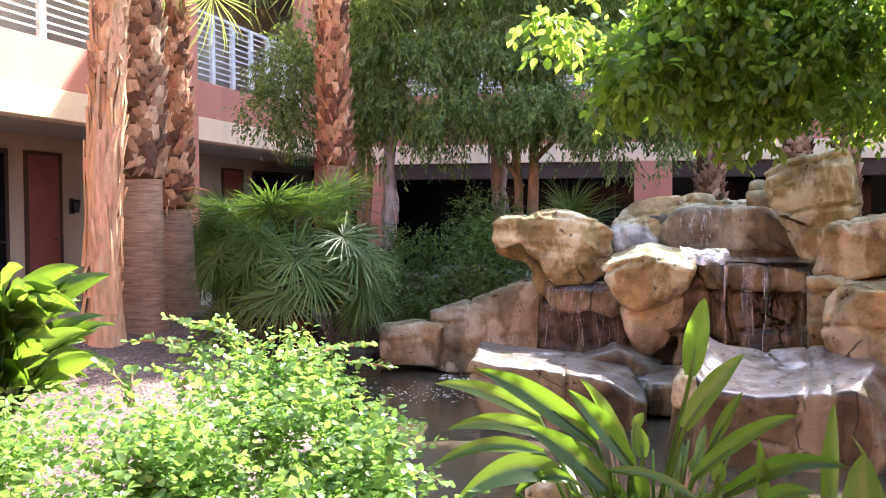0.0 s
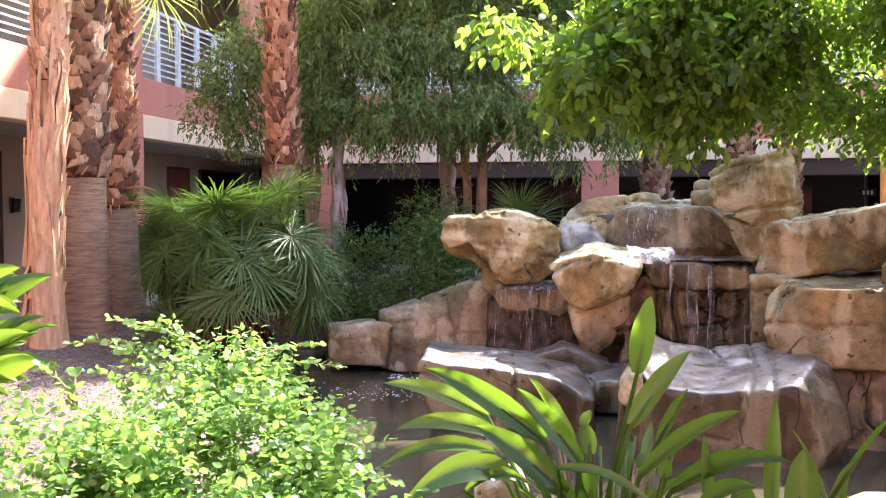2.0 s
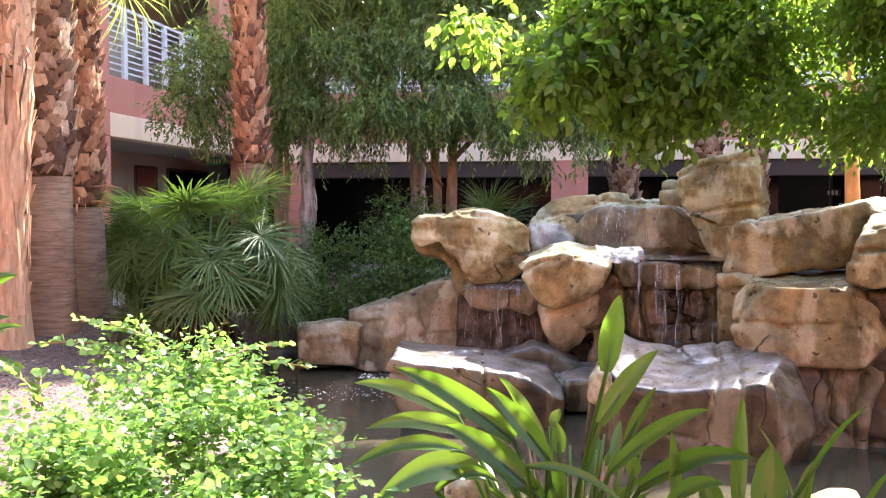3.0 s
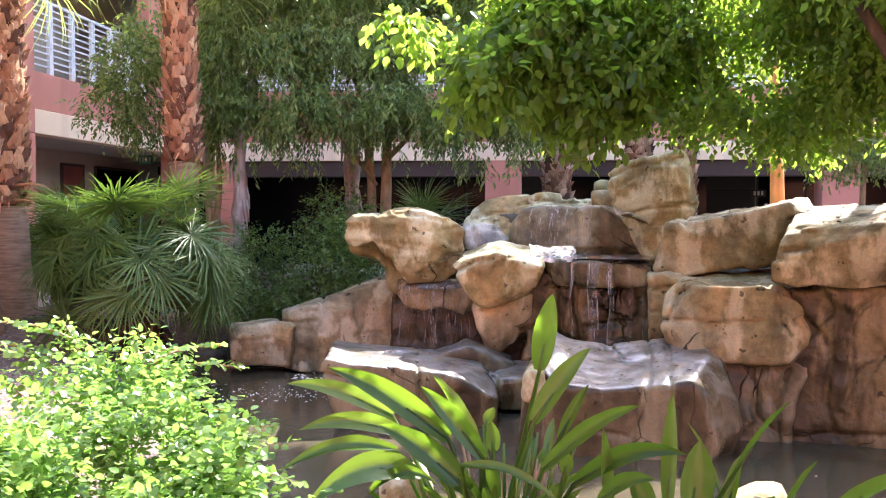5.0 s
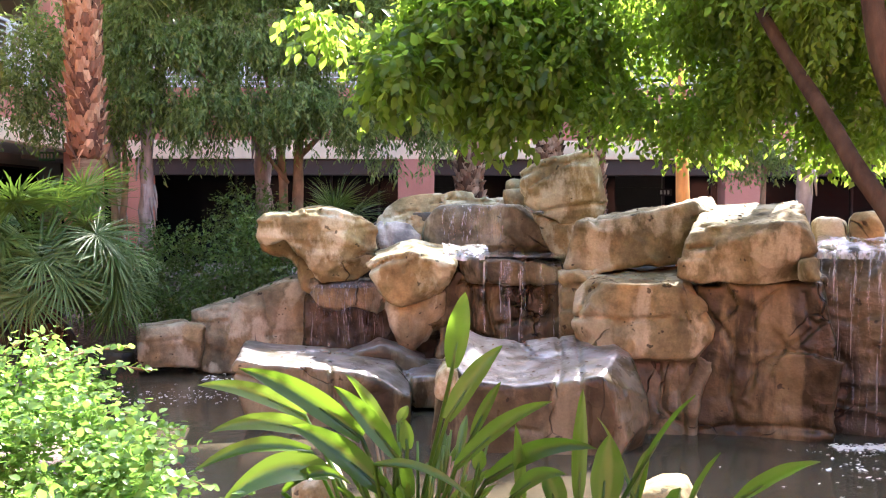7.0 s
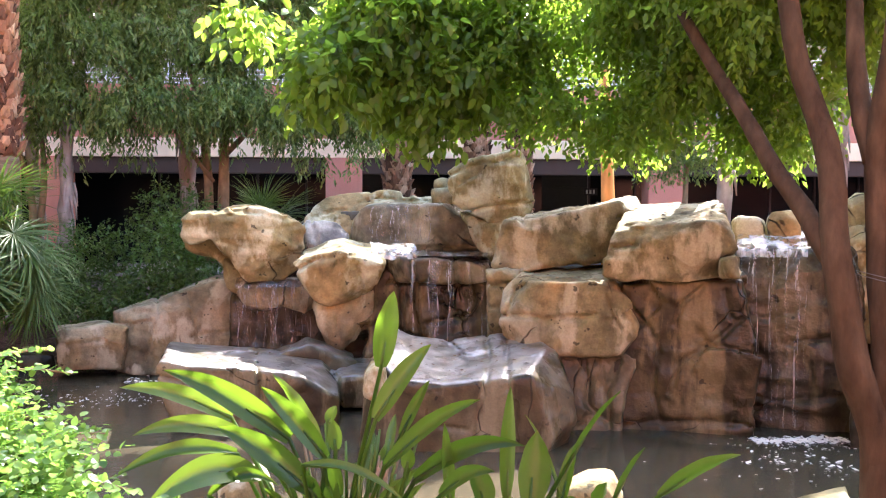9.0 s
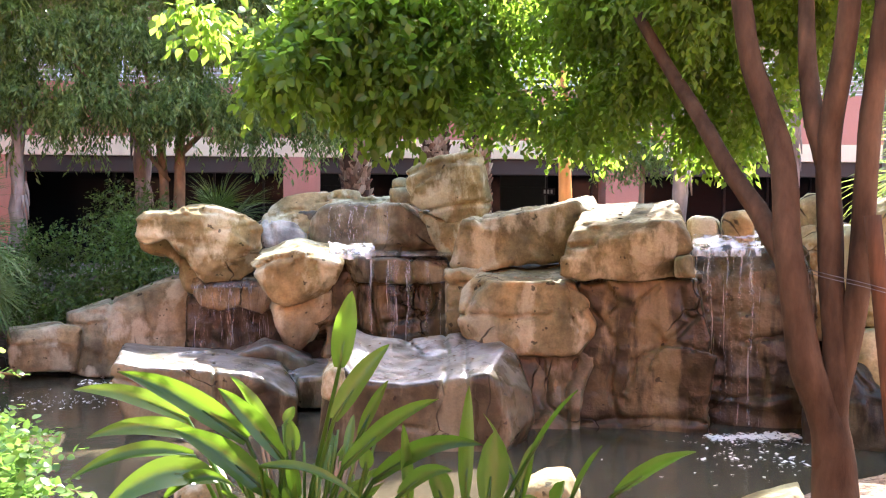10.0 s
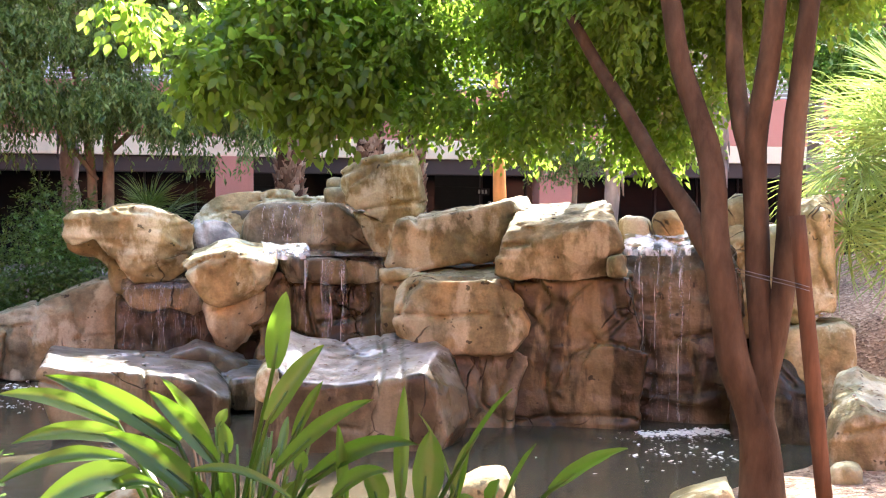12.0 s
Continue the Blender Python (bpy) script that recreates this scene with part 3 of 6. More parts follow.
def lattice(p, scale, seed=0):
    """Smooth lattice noise from -1 to 1 at an array of points."""
    q = p * scale + seed * 17.37
    i = np.floor(q).astype(np.int64)
    f = q - i
    f = f * f * (3 - 2 * f)
    out = 0.0
    for a in (0, 1):
        for b in (0, 1):
            for c in (0, 1):
                w = (f[..., 0] if a else 1 - f[..., 0]) * (f[..., 1] if b else 1 - f[..., 1]) * (f[..., 2] if c else 1 - f[..., 2])
                out = out + w * hash3(i[..., 0] + a, i[..., 1] + b, i[..., 2] + c)
    return out


def segment_distance(x, z, a, b):
    ex, ez = b[0] - a[0], b[1] - a[1]
    t = np.clip(((x - a[0]) * ex + (z - a[1]) * ez) / (ex * ex + ez * ez + 1e-12), 0, 1)
    return np.hypot(x - a[0] - t * ex, z - a[1] - t * ez)


def polygon_distance(x, z, ring):
    """Signed distance to a closed outline; minus inside it."""
    d = np.full(x.shape, 1e9)
    inside = np.zeros(x.shape, bool)
    for a, b in zip(ring, ring[1:] + ring[:1]):
        d = np.minimum(d, segment_distance(x, z, a, b))
        if a[1] != b[1]:
            inside ^= ((a[1] > z) != (b[1] > z)) & (x < (b[0] - a[0]) * (z - a[1]) / (b[1] - a[1]) + a[0])
    return np.where(inside, -d, d)


def soft_max(a, b, k):
    h = np.clip(0.5 + 0.5 * (a - b) / k, 0, 1)
    return b + (a - b) * h + k * h * (1 - h)


def surface_net(f, origin, cell):
    """Verts and quads of the surface f = 0 on a grid of values."""
    inside = f < 0
    total = np.zeros(tuple(n - 1 for n in f.shape) + (3,))
    count = np.zeros(tuple(n - 1 for n in f.shape))
    whole = [slice(None)] * 3
    for ax in range(3):
        lo, hi = list(whole), list(whole)
        lo[ax], hi[ax] = slice(0, -1), slice(1, None)
        cross = inside[tuple(lo)] != inside[tuple(hi)]
        where = np.argwhere(cross)
        f0, f1 = f[tuple(lo)][cross], f[tuple(hi)][cross]
        p = where.astype(float)
        p[:, ax] += f0 / (f0 - f1)
        o1, o2 = [k for k in range(3) if k != ax]
        for s1 in (0, -1):
            for s2 in (0, -1):
                c = where.copy()
                c[:, o1] += s1
                c[:, o2] += s2
                ok = ((c >= 0) & (c < count.shape)).all(1)
                np.add.at(total, tuple(c[ok].T), p[ok])
                np.add.at(count, tuple(c[ok].T), 1)
    used = count > 0
    index = np.full(count.shape, -1)
    index[used] = np.arange(used.sum())
    verts = total[used] / count[used][:, None] * cell + origin
    quads = []
    for ax in range(3):
        lo, hi = list(whole), list(whole)
        lo[ax], hi[ax] = slice(0, -1), slice(1, None)
        cross = inside[tuple(lo)] != inside[tuple(hi)]
        where = np.argwhere(cross)
        o1, o2 = (ax + 1) % 3, (ax + 2) % 3
        ok = (where[:, o1] > 0) & (where[:, o2] > 0) & (where[:, o1] < count.shape[o1]) & (where[:, o2] < count.shape[o2])
        where = where[ok]
        flip = ~inside[tuple(lo)][tuple(where.T)]
        ring = []
        for s1, s2 in ((-1, -1), (0, -1), (0, 0), (-1, 0)):
            c = where.copy()
            c[:, o1] += s1
            c[:, o2] += s2
            ring.append(index[tuple(c.T)])
        q = np.stack(ring, 1)
        q[flip] = q[flip][:, ::-1]
        quads.append(q)
    return verts, np.concatenate(quads)


def boulder(name, at, turn, outline, depth, material, label, seed=1, cell=0.024, edge=0.035, back=0.9, rise=0.0, lean=0.0, facets=9, rough=1.0, beds=0.45, chips=1.0, cracks=(), split=0.05, group="rockwork"):
    """A worn block of rock: its outline seen from the front in metres (across, height), drawn out over its depth, chipped into
    facets, bedded and weathered, with cracks cut in along given lines. rise: how far the top climbs to the back; lean: how far
    the face leans back to its top."""
    rng = random.Random(seed * 7 + 3)
    us, zs = [p[0] for p in outline], [p[1] for p in outline]
    lo = np.array((min(us) - 0.1, -0.16, min(zs) - 0.1))
    hi = np.array((max(us) + 0.1, depth + 0.1, max(zs) + max(rise, 0) + 0.1))
    n = np.ceil((hi - lo) / cell).astype(int) + 1
    p = np.stack(np.meshgrid(*[lo[k] + cell * np.arange(n[k]) for k in range(3)], indexing="ij"), -1)
    u, v, z = p[..., 0], p[..., 1], p[..., 2]
    cu, cz, hz = sum(us) / len(us), sum(zs) / len(zs), max(zs) - min(zs)
    w1, w2 = lattice(p, 1.6, seed), lattice(p, 1.9, seed + 40)
    far = np.clip(v / depth, 0, 1)
    grow = 1 / (1 - (1 - back) * far)
    top = np.clip((z - cz) / (0.5 * hz) + 0.5, 0, 1)
    uu = cu + (u - cu) * grow + 0.022 * rough * w2
    zz = cz + (z - rise * far * top - cz) * grow + 0.020 * rough * w1
    d = polygon_distance(uu, zz, outline)
    face = v - lean * np.clip((z - min(zs)) / hz, 0, 1) + 0.02 * rough * w1
    d = soft_max(d, -face, edge)
    d = soft_max(d, v - depth, 0.1)
    kept = p[d < 0]
    for _ in range(facets):
        a, b = rng.uniform(-1.2, 1.2), rng.uniform(-0.75, 1.0)
        way = np.array((math.sin(a) * math.cos(b), -math.cos(a) * math.cos(b), math.sin(b)))
        reach = kept @ way
        d = soft_max(d, p @ way - (reach.max() - (reach.max() - reach.mean()) * rng.uniform(0.05, 0.17)), 0.012)
    # coarse and fine relief, worn beds and upright breaks
    bed = z * 5.2 + 0.5 * u + 1.0 * lattice(p, 1.3, seed + 3)
    brk = u * 2.9 - 0.6 * z + 1.2 * lattice(p, 1.5, seed + 5)
    rag = 0.008 * lattice(p, 5.5, seed + 1) + 0.007 * lattice(p, 12, seed + 2) + 0.005 * lattice(p, 26, seed + 4)
    rag = rag + beds * 0.024 * np.clip(w1 + 0.25, 0, 1) * (step(0.0, 0.7, bed % 1) - step(0.9, 1.0, bed % 1) - 0.4)
    rag = rag + beds * 0.030 * np.clip(w2 + 0.2, 0, 1) * (step(0.0, 0.7, brk % 1) - step(0.9, 1.0, brk % 1) - 0.4)
    d = d + rough * rag
    # chipped faces: each patch tilts its own way
    near, chip = np.full(u.shape, 1e9), np.zeros(u.shape)
    for _ in range(int(min(60, 14 + 22 * (hi - lo)[0] * (hi - lo)[2]))):
        c = [rng.uniform(lo[k], hi[k]) for k in range(3)]
        g = (u - c[0]) ** 2 + (v - c[1]) ** 2 + (1.5 * (z - c[2])) ** 2
        tilt = [rng.uniform(-1, 1) for _ in range(3)]
        chip = np.where(g < near, 0.06 * (tilt[0] * (u - c[0]) + tilt[1] * (v - c[1]) + tilt[2] * (z - c[2])) + rng.uniform(-0.006, 0.007), chip)
        near = np.minimum(near, g)
    d = d + chips * rough * chip
    for line in cracks:
        wu, wz = u + 0.014 * lattice(p, 9, seed + 6), z + 0.014 * lattice(p, 9, seed + 7)
        g = np.full(u.shape, 1e9)
        for a, b in zip(line, line[1:]):
            g = np.minimum(g, segment_distance(wu, wz, a, b))
        d = d + split * np.clip(1 - g / 0.024, 0, 1) ** 0.7 * (0.75 + 0.35 * lattice(p, 5, seed + 8))
    for ax in range(3):
        ends = [slice(None)] * 3
        for side in (0, -1):
            ends[ax] = side
            d[tuple(ends)] = np.maximum(d[tuple(ends)], cell)
    verts, quads = surface_net(d, lo, cell)
    me = mesh_of(name, verts.tolist(), quads.tolist(), material, True)
    ob = new(name, me)
    ob.matrix_basis = pose(at[0], at[1], 0, 0, 0, turn)
    ROCKS[name] = ob
    return tagged(ob, label, "rock", group)


def rocks():
    B = boulder
    B("rock_core", (0.86, 9.95), -5.0, [(-2.05, 0.69), (-1.32, 0.82), (2.82, 0.88), (2.84, -0.87), (-2.22, -0.86)], 1.6, ROCK_WET_SHADE, "dark rock mass behind the facing rocks", seed=51, back=1.0, cell=0.06, facets=0, beds=0.0)
    B("rock_core", (1.05, 10.05), -5.9, [(-1.73, 1.23), (-1.23, 1.37), (1.27, 1.35), (1.77, 1.13), (1.78, 0.57), (-1.85, 0.56)], 1.4, ROCK_WET_SHADE, "dark rock mass behind the facing rocks", seed=52, back=1.0, cell=0.06, facets=0, beds=0.0)
    B("rock_core", (4.15, 7.98), -27.8, [(-0.56, 1.27), (0.44, 1.28), (0.66, -0.58), (-0.53, -0.67)], 1.2, ROCK_WET_SHADE, "dark rock mass behind the facing rocks", seed=53, back=1.0, cell=0.06, facets=0, beds=0.0)
    B("toe_rock", (-2.56, 9.61), 14.9, [(-0.37, 0.2), (-0.25, 0.22), (0.13, 0.25), (0.36, 0.21), (0.35, -0.21), (-0.34, -0.17)], 0.8, ROCK_DAMP, "low pale block where the rockwork meets the pond", cracks=[[(-0.33, 0.1), (0.12, 0.1)]], seed=2, back=1.0)
    B("sloping_rock", (-1.72, 9.77), 10.0, [(-0.7, 0.14), (-0.69, 0.33), (-0.47, 0.41), (-0.26, 0.47), (0.06, 0.59), (0.33, 0.66), (0.6, 0.67), (0.71, 0.43), (0.7, -0.3), (-0.67, -0.23), (-0.65, -0.03)], 0.9, ROCK_DAMP, "sloping brown rock with dark cracks and damp stains", cracks=[[(-0.69, 0.24), (-0.31, 0.26)], [(-0.27, 0.45), (-0.29, 0.21), (-0.36, -0.12)], [(0.05, 0.53), (0.07, 0.28), (0.16, 0.11)], [(0.05, 0.11), (0.43, 0.16)]], seed=3, back=1.0, lean=0.25)
    B("nose_rock", (-1.33, 9.46), 8.0, [(-0.34, 1.06), (-0.28, 1.13), (0.03, 1.13), (0.35, 1.02), (0.35, 0.69), (0.08, 0.77), (-0.0, 0.88), (-0.12, 0.93), (-0.25, 0.96), (-0.33, 1.0)], 0.7, ROCK, "shaded rock under the overhanging nose", seed=4)
    B("overhanging_rock", (-1.07, 9.06), 6.7, [(-0.55, 1.1), (-0.53, 1.3), (-0.47, 1.38), (-0.24, 1.38), (-0.13, 1.42), (0.04, 1.45), (0.24, 1.41), (0.47, 1.35), (0.57, 1.28), (0.56, 1.03), (0.51, 0.82), (0.38, 0.74), (0.04, 0.74), (-0.05, 0.84), (-0.2, 1.02), (-0.31, 1.12), (-0.47, 1.09)], 1.1, ROCK, "overhanging orange-tan rock above the lower waterfall", cracks=[[(-0.22, 1.37), (-0.31, 1.28), (-0.36, 1.2), (-0.27, 1.1)], [(0.06, 1.19), (0.28, 1.23), (0.54, 1.25)], [(0.01, 1.38), (0.23, 1.33), (0.54, 1.3)], [(0.37, 0.97), (0.54, 1.01)], [(-0.21, 1.09), (0.13, 1.03)]], seed=5, facets=6, beds=0.9, split=0.028, lean=-0.22, edge=0.05, cell=0.02)
    B("rock_post", (-1.16, 9.31), 7.1, [(-0.13, 0.96), (0.02, 0.87), (0.14, 0.7), (0.1, 0.6), (-0.03, 0.59), (-0.09, 0.64), (-0.14, 0.77)], 0.7, ROCK, "narrow rock rib below the overhang", seed=6, edge=0.05)
    B("lower_fall_rock", (-0.75, 9.63), 4.5, [(-0.5, 0.66), (0.52, 0.64), (0.54, -0.23), (-0.55, -0.2)], 0.8, ROCK_WET_SHADE, "dark wet rock face behind the lower waterfall", seed=7, back=1.0, rough=0.8, lean=0.1)
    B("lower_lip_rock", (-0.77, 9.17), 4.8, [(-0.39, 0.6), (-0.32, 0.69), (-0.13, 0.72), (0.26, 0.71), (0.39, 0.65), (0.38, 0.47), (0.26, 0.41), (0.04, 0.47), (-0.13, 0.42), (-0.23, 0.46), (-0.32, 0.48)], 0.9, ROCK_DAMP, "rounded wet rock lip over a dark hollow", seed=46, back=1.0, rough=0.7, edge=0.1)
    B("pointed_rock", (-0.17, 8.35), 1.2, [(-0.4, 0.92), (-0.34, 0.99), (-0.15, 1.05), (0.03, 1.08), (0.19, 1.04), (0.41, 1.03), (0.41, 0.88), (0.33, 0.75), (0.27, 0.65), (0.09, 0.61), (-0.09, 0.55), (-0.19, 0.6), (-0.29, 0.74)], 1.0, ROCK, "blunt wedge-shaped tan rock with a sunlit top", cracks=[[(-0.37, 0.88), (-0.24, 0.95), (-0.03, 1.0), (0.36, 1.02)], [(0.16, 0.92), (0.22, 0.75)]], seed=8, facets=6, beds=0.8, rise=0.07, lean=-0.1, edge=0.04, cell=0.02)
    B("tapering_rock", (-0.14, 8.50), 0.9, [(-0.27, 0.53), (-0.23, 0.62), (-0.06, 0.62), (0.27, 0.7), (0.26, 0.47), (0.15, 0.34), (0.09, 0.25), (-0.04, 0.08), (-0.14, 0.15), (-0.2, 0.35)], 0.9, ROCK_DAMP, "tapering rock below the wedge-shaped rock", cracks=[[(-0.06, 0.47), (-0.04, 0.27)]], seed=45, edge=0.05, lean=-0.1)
    # the cave shadow of the hollow is put into this rock's dark colour
    B("hollow_rock", (0.07, 8.85), -0.4, [(-0.28, 0.74), (0.38, 0.79), (0.38, -0.25), (-0.38, -0.24)], 0.6, ROCK_WET_SHADE, "rock in the hollow beside the wedge-shaped rock, coloured dark for its shade", seed=61, back=1.0)
    B("grey_rock", (-0.33, 9.11), 2.1, [(-0.23, 1.24), (-0.16, 1.29), (0.01, 1.29), (0.15, 1.26), (0.23, 1.14), (0.21, 0.98), (-0.22, 0.98)], 0.5, ROCK_GREY, "small grey wet rock beside the upper pool", cracks=[[(-0.12, 1.27), (-0.05, 1.03)]], seed=9, lean=0.2, facets=10)
    B("top_slab", (0.23, 9.95), -1.3, [(-0.84, 1.27), (-0.76, 1.42), (-0.63, 1.51), (-0.35, 1.55), (-0.11, 1.58), (0.06, 1.62), (0.2, 1.6), (0.24, 1.53), (0.52, 1.53), (0.86, 1.5), (0.86, 0.93), (-0.82, 0.94)], 1.1, ROCK, "long tan slab at the top of the rockwork", cracks=[[(-0.36, 1.22), (-0.25, 1.44), (-0.01, 1.54)], [(-0.07, 1.51), (0.34, 1.47), (0.77, 1.47)], [(-0.63, 1.34), (-0.38, 1.38)]], seed=10, lean=0.35)
    B("upper_fall_rock", (0.59, 9.48), -3.5, [(-0.66, 1.28), (-0.56, 1.42), (-0.38, 1.45), (0.37, 1.44), (0.53, 1.3), (0.73, 0.96), (-0.73, 0.96)], 0.7, ROCK_STAIN, "dark wet rock face behind the upper waterfall", seed=11, back=1.0, beds=0.8)
    B("stacked_stone", (0.85, 9.83), -4.9, [(-0.14, 1.6), (0.05, 1.61), (0.14, 1.6), (0.14, 1.44), (-0.13, 1.44)], 0.4, ROCK_PALE, "small squared stone on the top slab", seed=12, edge=0.04, rough=0.6)
    B("stacked_stone", (0.82, 9.87), -4.7, [(-0.08, 1.69), (-0.01, 1.72), (0.08, 1.71), (0.07, 1.57), (-0.07, 1.57)], 0.3, ROCK_PALE, "small rounded stone on another stone", seed=13, edge=0.05, rough=0.5)
    B("crown_boulder", (1.20, 8.82), -7.8, [(-0.42, 1.75), (-0.35, 1.8), (-0.09, 1.89), (0.2, 1.95), (0.28, 1.93), (0.35, 1.61), (0.41, 1.47), (0.37, 1.36), (0.18, 1.26), (-0.02, 1.26), (-0.19, 1.36), (-0.34, 1.47), (-0.4, 1.58)], 0.9, ROCK, "large tilted tan boulder crowning the rockwork", cracks=[[(-0.41, 1.7), (-0.24, 1.77), (-0.08, 1.84), (0.02, 1.81)], [(-0.01, 1.8), (0.22, 1.89)], [(-0.24, 1.38), (0.07, 1.44), (0.4, 1.46)]], seed=14, lean=-0.12, edge=0.04, cell=0.02, facets=9)
    B("boulder_foot", (1.23, 8.87), -7.9, [(-0.34, 1.42), (-0.04, 1.3), (0.33, 1.39), (0.21, 0.99), (-0.01, 0.77), (-0.13, 1.01)], 0.8, ROCK, "rock rib under the crowning boulder", seed=15)
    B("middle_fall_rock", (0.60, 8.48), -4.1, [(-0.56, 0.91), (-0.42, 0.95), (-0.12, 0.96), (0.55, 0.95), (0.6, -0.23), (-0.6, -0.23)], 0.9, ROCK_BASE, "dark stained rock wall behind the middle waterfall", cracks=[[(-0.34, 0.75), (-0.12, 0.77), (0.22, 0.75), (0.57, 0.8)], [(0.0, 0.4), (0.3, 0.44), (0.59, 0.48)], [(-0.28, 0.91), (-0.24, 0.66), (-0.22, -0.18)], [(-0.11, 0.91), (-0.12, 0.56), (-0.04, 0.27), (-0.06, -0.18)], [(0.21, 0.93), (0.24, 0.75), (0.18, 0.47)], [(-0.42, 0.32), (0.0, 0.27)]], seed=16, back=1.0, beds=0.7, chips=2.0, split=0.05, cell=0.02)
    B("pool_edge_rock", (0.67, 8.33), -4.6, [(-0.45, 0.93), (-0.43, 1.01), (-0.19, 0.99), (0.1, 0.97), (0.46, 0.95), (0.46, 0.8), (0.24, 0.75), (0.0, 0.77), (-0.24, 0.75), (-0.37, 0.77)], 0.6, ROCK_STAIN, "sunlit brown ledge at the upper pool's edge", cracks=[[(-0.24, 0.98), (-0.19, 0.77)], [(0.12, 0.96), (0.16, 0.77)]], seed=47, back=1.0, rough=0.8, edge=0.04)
    B("upper_ledge_rock", (0.63, 8.88), -4.1, [(-0.64, 0.94), (0.65, 0.91), (0.65, 0.63), (-0.64, 0.63)], 0.9, ROCK_WET_SHADE, "wet ledge holding the upper pool", seed=17, back=1.0, facets=0, rough=0.5)
    B("long_slab", (1.67, 7.72), -12.2, [(-0.66, 0.92), (-0.6, 1.12), (-0.54, 1.33), (-0.3, 1.36), (-0.05, 1.39), (0.31, 1.46), (0.59, 1.52), (0.64, 1.42), (0.53, 1.32), (0.43, 1.22), (0.4, 0.94), (0.04, 0.95), (-0.32, 0.92)], 0.9, ROCK_SHADED, "long flat-faced tan slab lying on the rockwork", cracks=[[(-0.41, 1.35), (-0.37, 1.3)], [(0.4, 1.34), (0.62, 1.4)]], seed=18, rise=0.04, edge=0.03, facets=5, lean=0.08, cell=0.02)
    B("square_boulder", (2.25, 6.84), -18.2, [(-0.49, 0.92), (-0.47, 1.13), (-0.43, 1.25), (-0.22, 1.28), (0.02, 1.3), (0.42, 1.33), (0.45, 1.14), (0.48, 0.94), (0.1, 0.89), (-0.34, 0.87)], 1.1, ROCK_SHADED, "blocky pale boulder with a sunlit top", cracks=[[(0.34, 0.9), (0.34, 1.07), (0.48, 1.11)], [(-0.43, 1.13), (-0.26, 1.16)]], seed=19, rise=0.22, edge=0.03, back=0.84, facets=6, cell=0.02)
    B("shoulder_rock", (1.54, 7.09), -12.2, [(-0.55, 0.58), (-0.51, 0.73), (-0.44, 0.81), (-0.32, 0.84), (0.1, 0.84), (0.34, 0.87), (0.45, 0.7), (0.56, 0.53), (0.54, 0.44), (0.41, 0.28), (0.15, 0.29), (-0.32, 0.35), (-0.53, 0.44)], 1.0, ROCK_SHADED, "broad rounded tan rock on the front of the rockwork", cracks=[[(-0.53, 0.6), (-0.32, 0.61), (-0.07, 0.6), (0.19, 0.63)], [(-0.47, 0.6), (-0.4, 0.78), (-0.33, 0.83)], [(0.27, 0.78), (0.38, 0.51)]], seed=20, rise=0.13, edge=0.05, cell=0.02)
    B("ledge_block", (1.12, 7.64), -8.3, [(-0.14, 0.91), (0.14, 0.93), (0.09, 0.78), (0.03, 0.32), (-0.11, 0.32)], 0.8, ROCK_SHADED, "narrow block beside the shoulder rock", cracks=[[(-0.1, 0.62), (0.06, 0.65)], [(-0.12, 0.79), (0.07, 0.83)]], seed=21)
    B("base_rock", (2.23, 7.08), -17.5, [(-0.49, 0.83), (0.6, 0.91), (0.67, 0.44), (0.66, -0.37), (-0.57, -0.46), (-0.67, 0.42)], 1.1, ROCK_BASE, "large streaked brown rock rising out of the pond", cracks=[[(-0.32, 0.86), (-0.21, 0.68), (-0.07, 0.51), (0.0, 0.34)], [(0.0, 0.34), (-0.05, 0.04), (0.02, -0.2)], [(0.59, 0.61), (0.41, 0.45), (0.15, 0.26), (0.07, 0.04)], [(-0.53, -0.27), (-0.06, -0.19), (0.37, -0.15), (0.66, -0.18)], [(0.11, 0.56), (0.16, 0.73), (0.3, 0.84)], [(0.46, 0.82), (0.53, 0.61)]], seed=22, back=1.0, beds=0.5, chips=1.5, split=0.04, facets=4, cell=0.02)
    B("apron_rock", (1.56, 7.15), -12.3, [(-0.55, 0.43), (-0.25, 0.41), (0.35, 0.37), (0.55, 0.46), (0.51, 0.22), (0.43, 0.01), (0.39, -0.42), (-0.54, -0.43)], 0.8, ROCK_STAIN, "brown streaked rock under the shoulder rock", cracks=[[(0.09, 0.31), (0.16, 0.09), (0.13, -0.05), (0.29, -0.19)], [(0.37, 0.27), (0.29, 0.05), (0.31, -0.3)]], seed=48, back=1.0, lean=0.12, facets=4)
    B("cap_course", (2.58, 6.61), -21.3, [(-0.08, 1.08), (0.06, 1.1), (0.08, 0.93), (-0.07, 0.92)], 0.5, ROCK_SHADED, "small block beside the tall waterfall", seed=23, edge=0.03, rough=0.5)
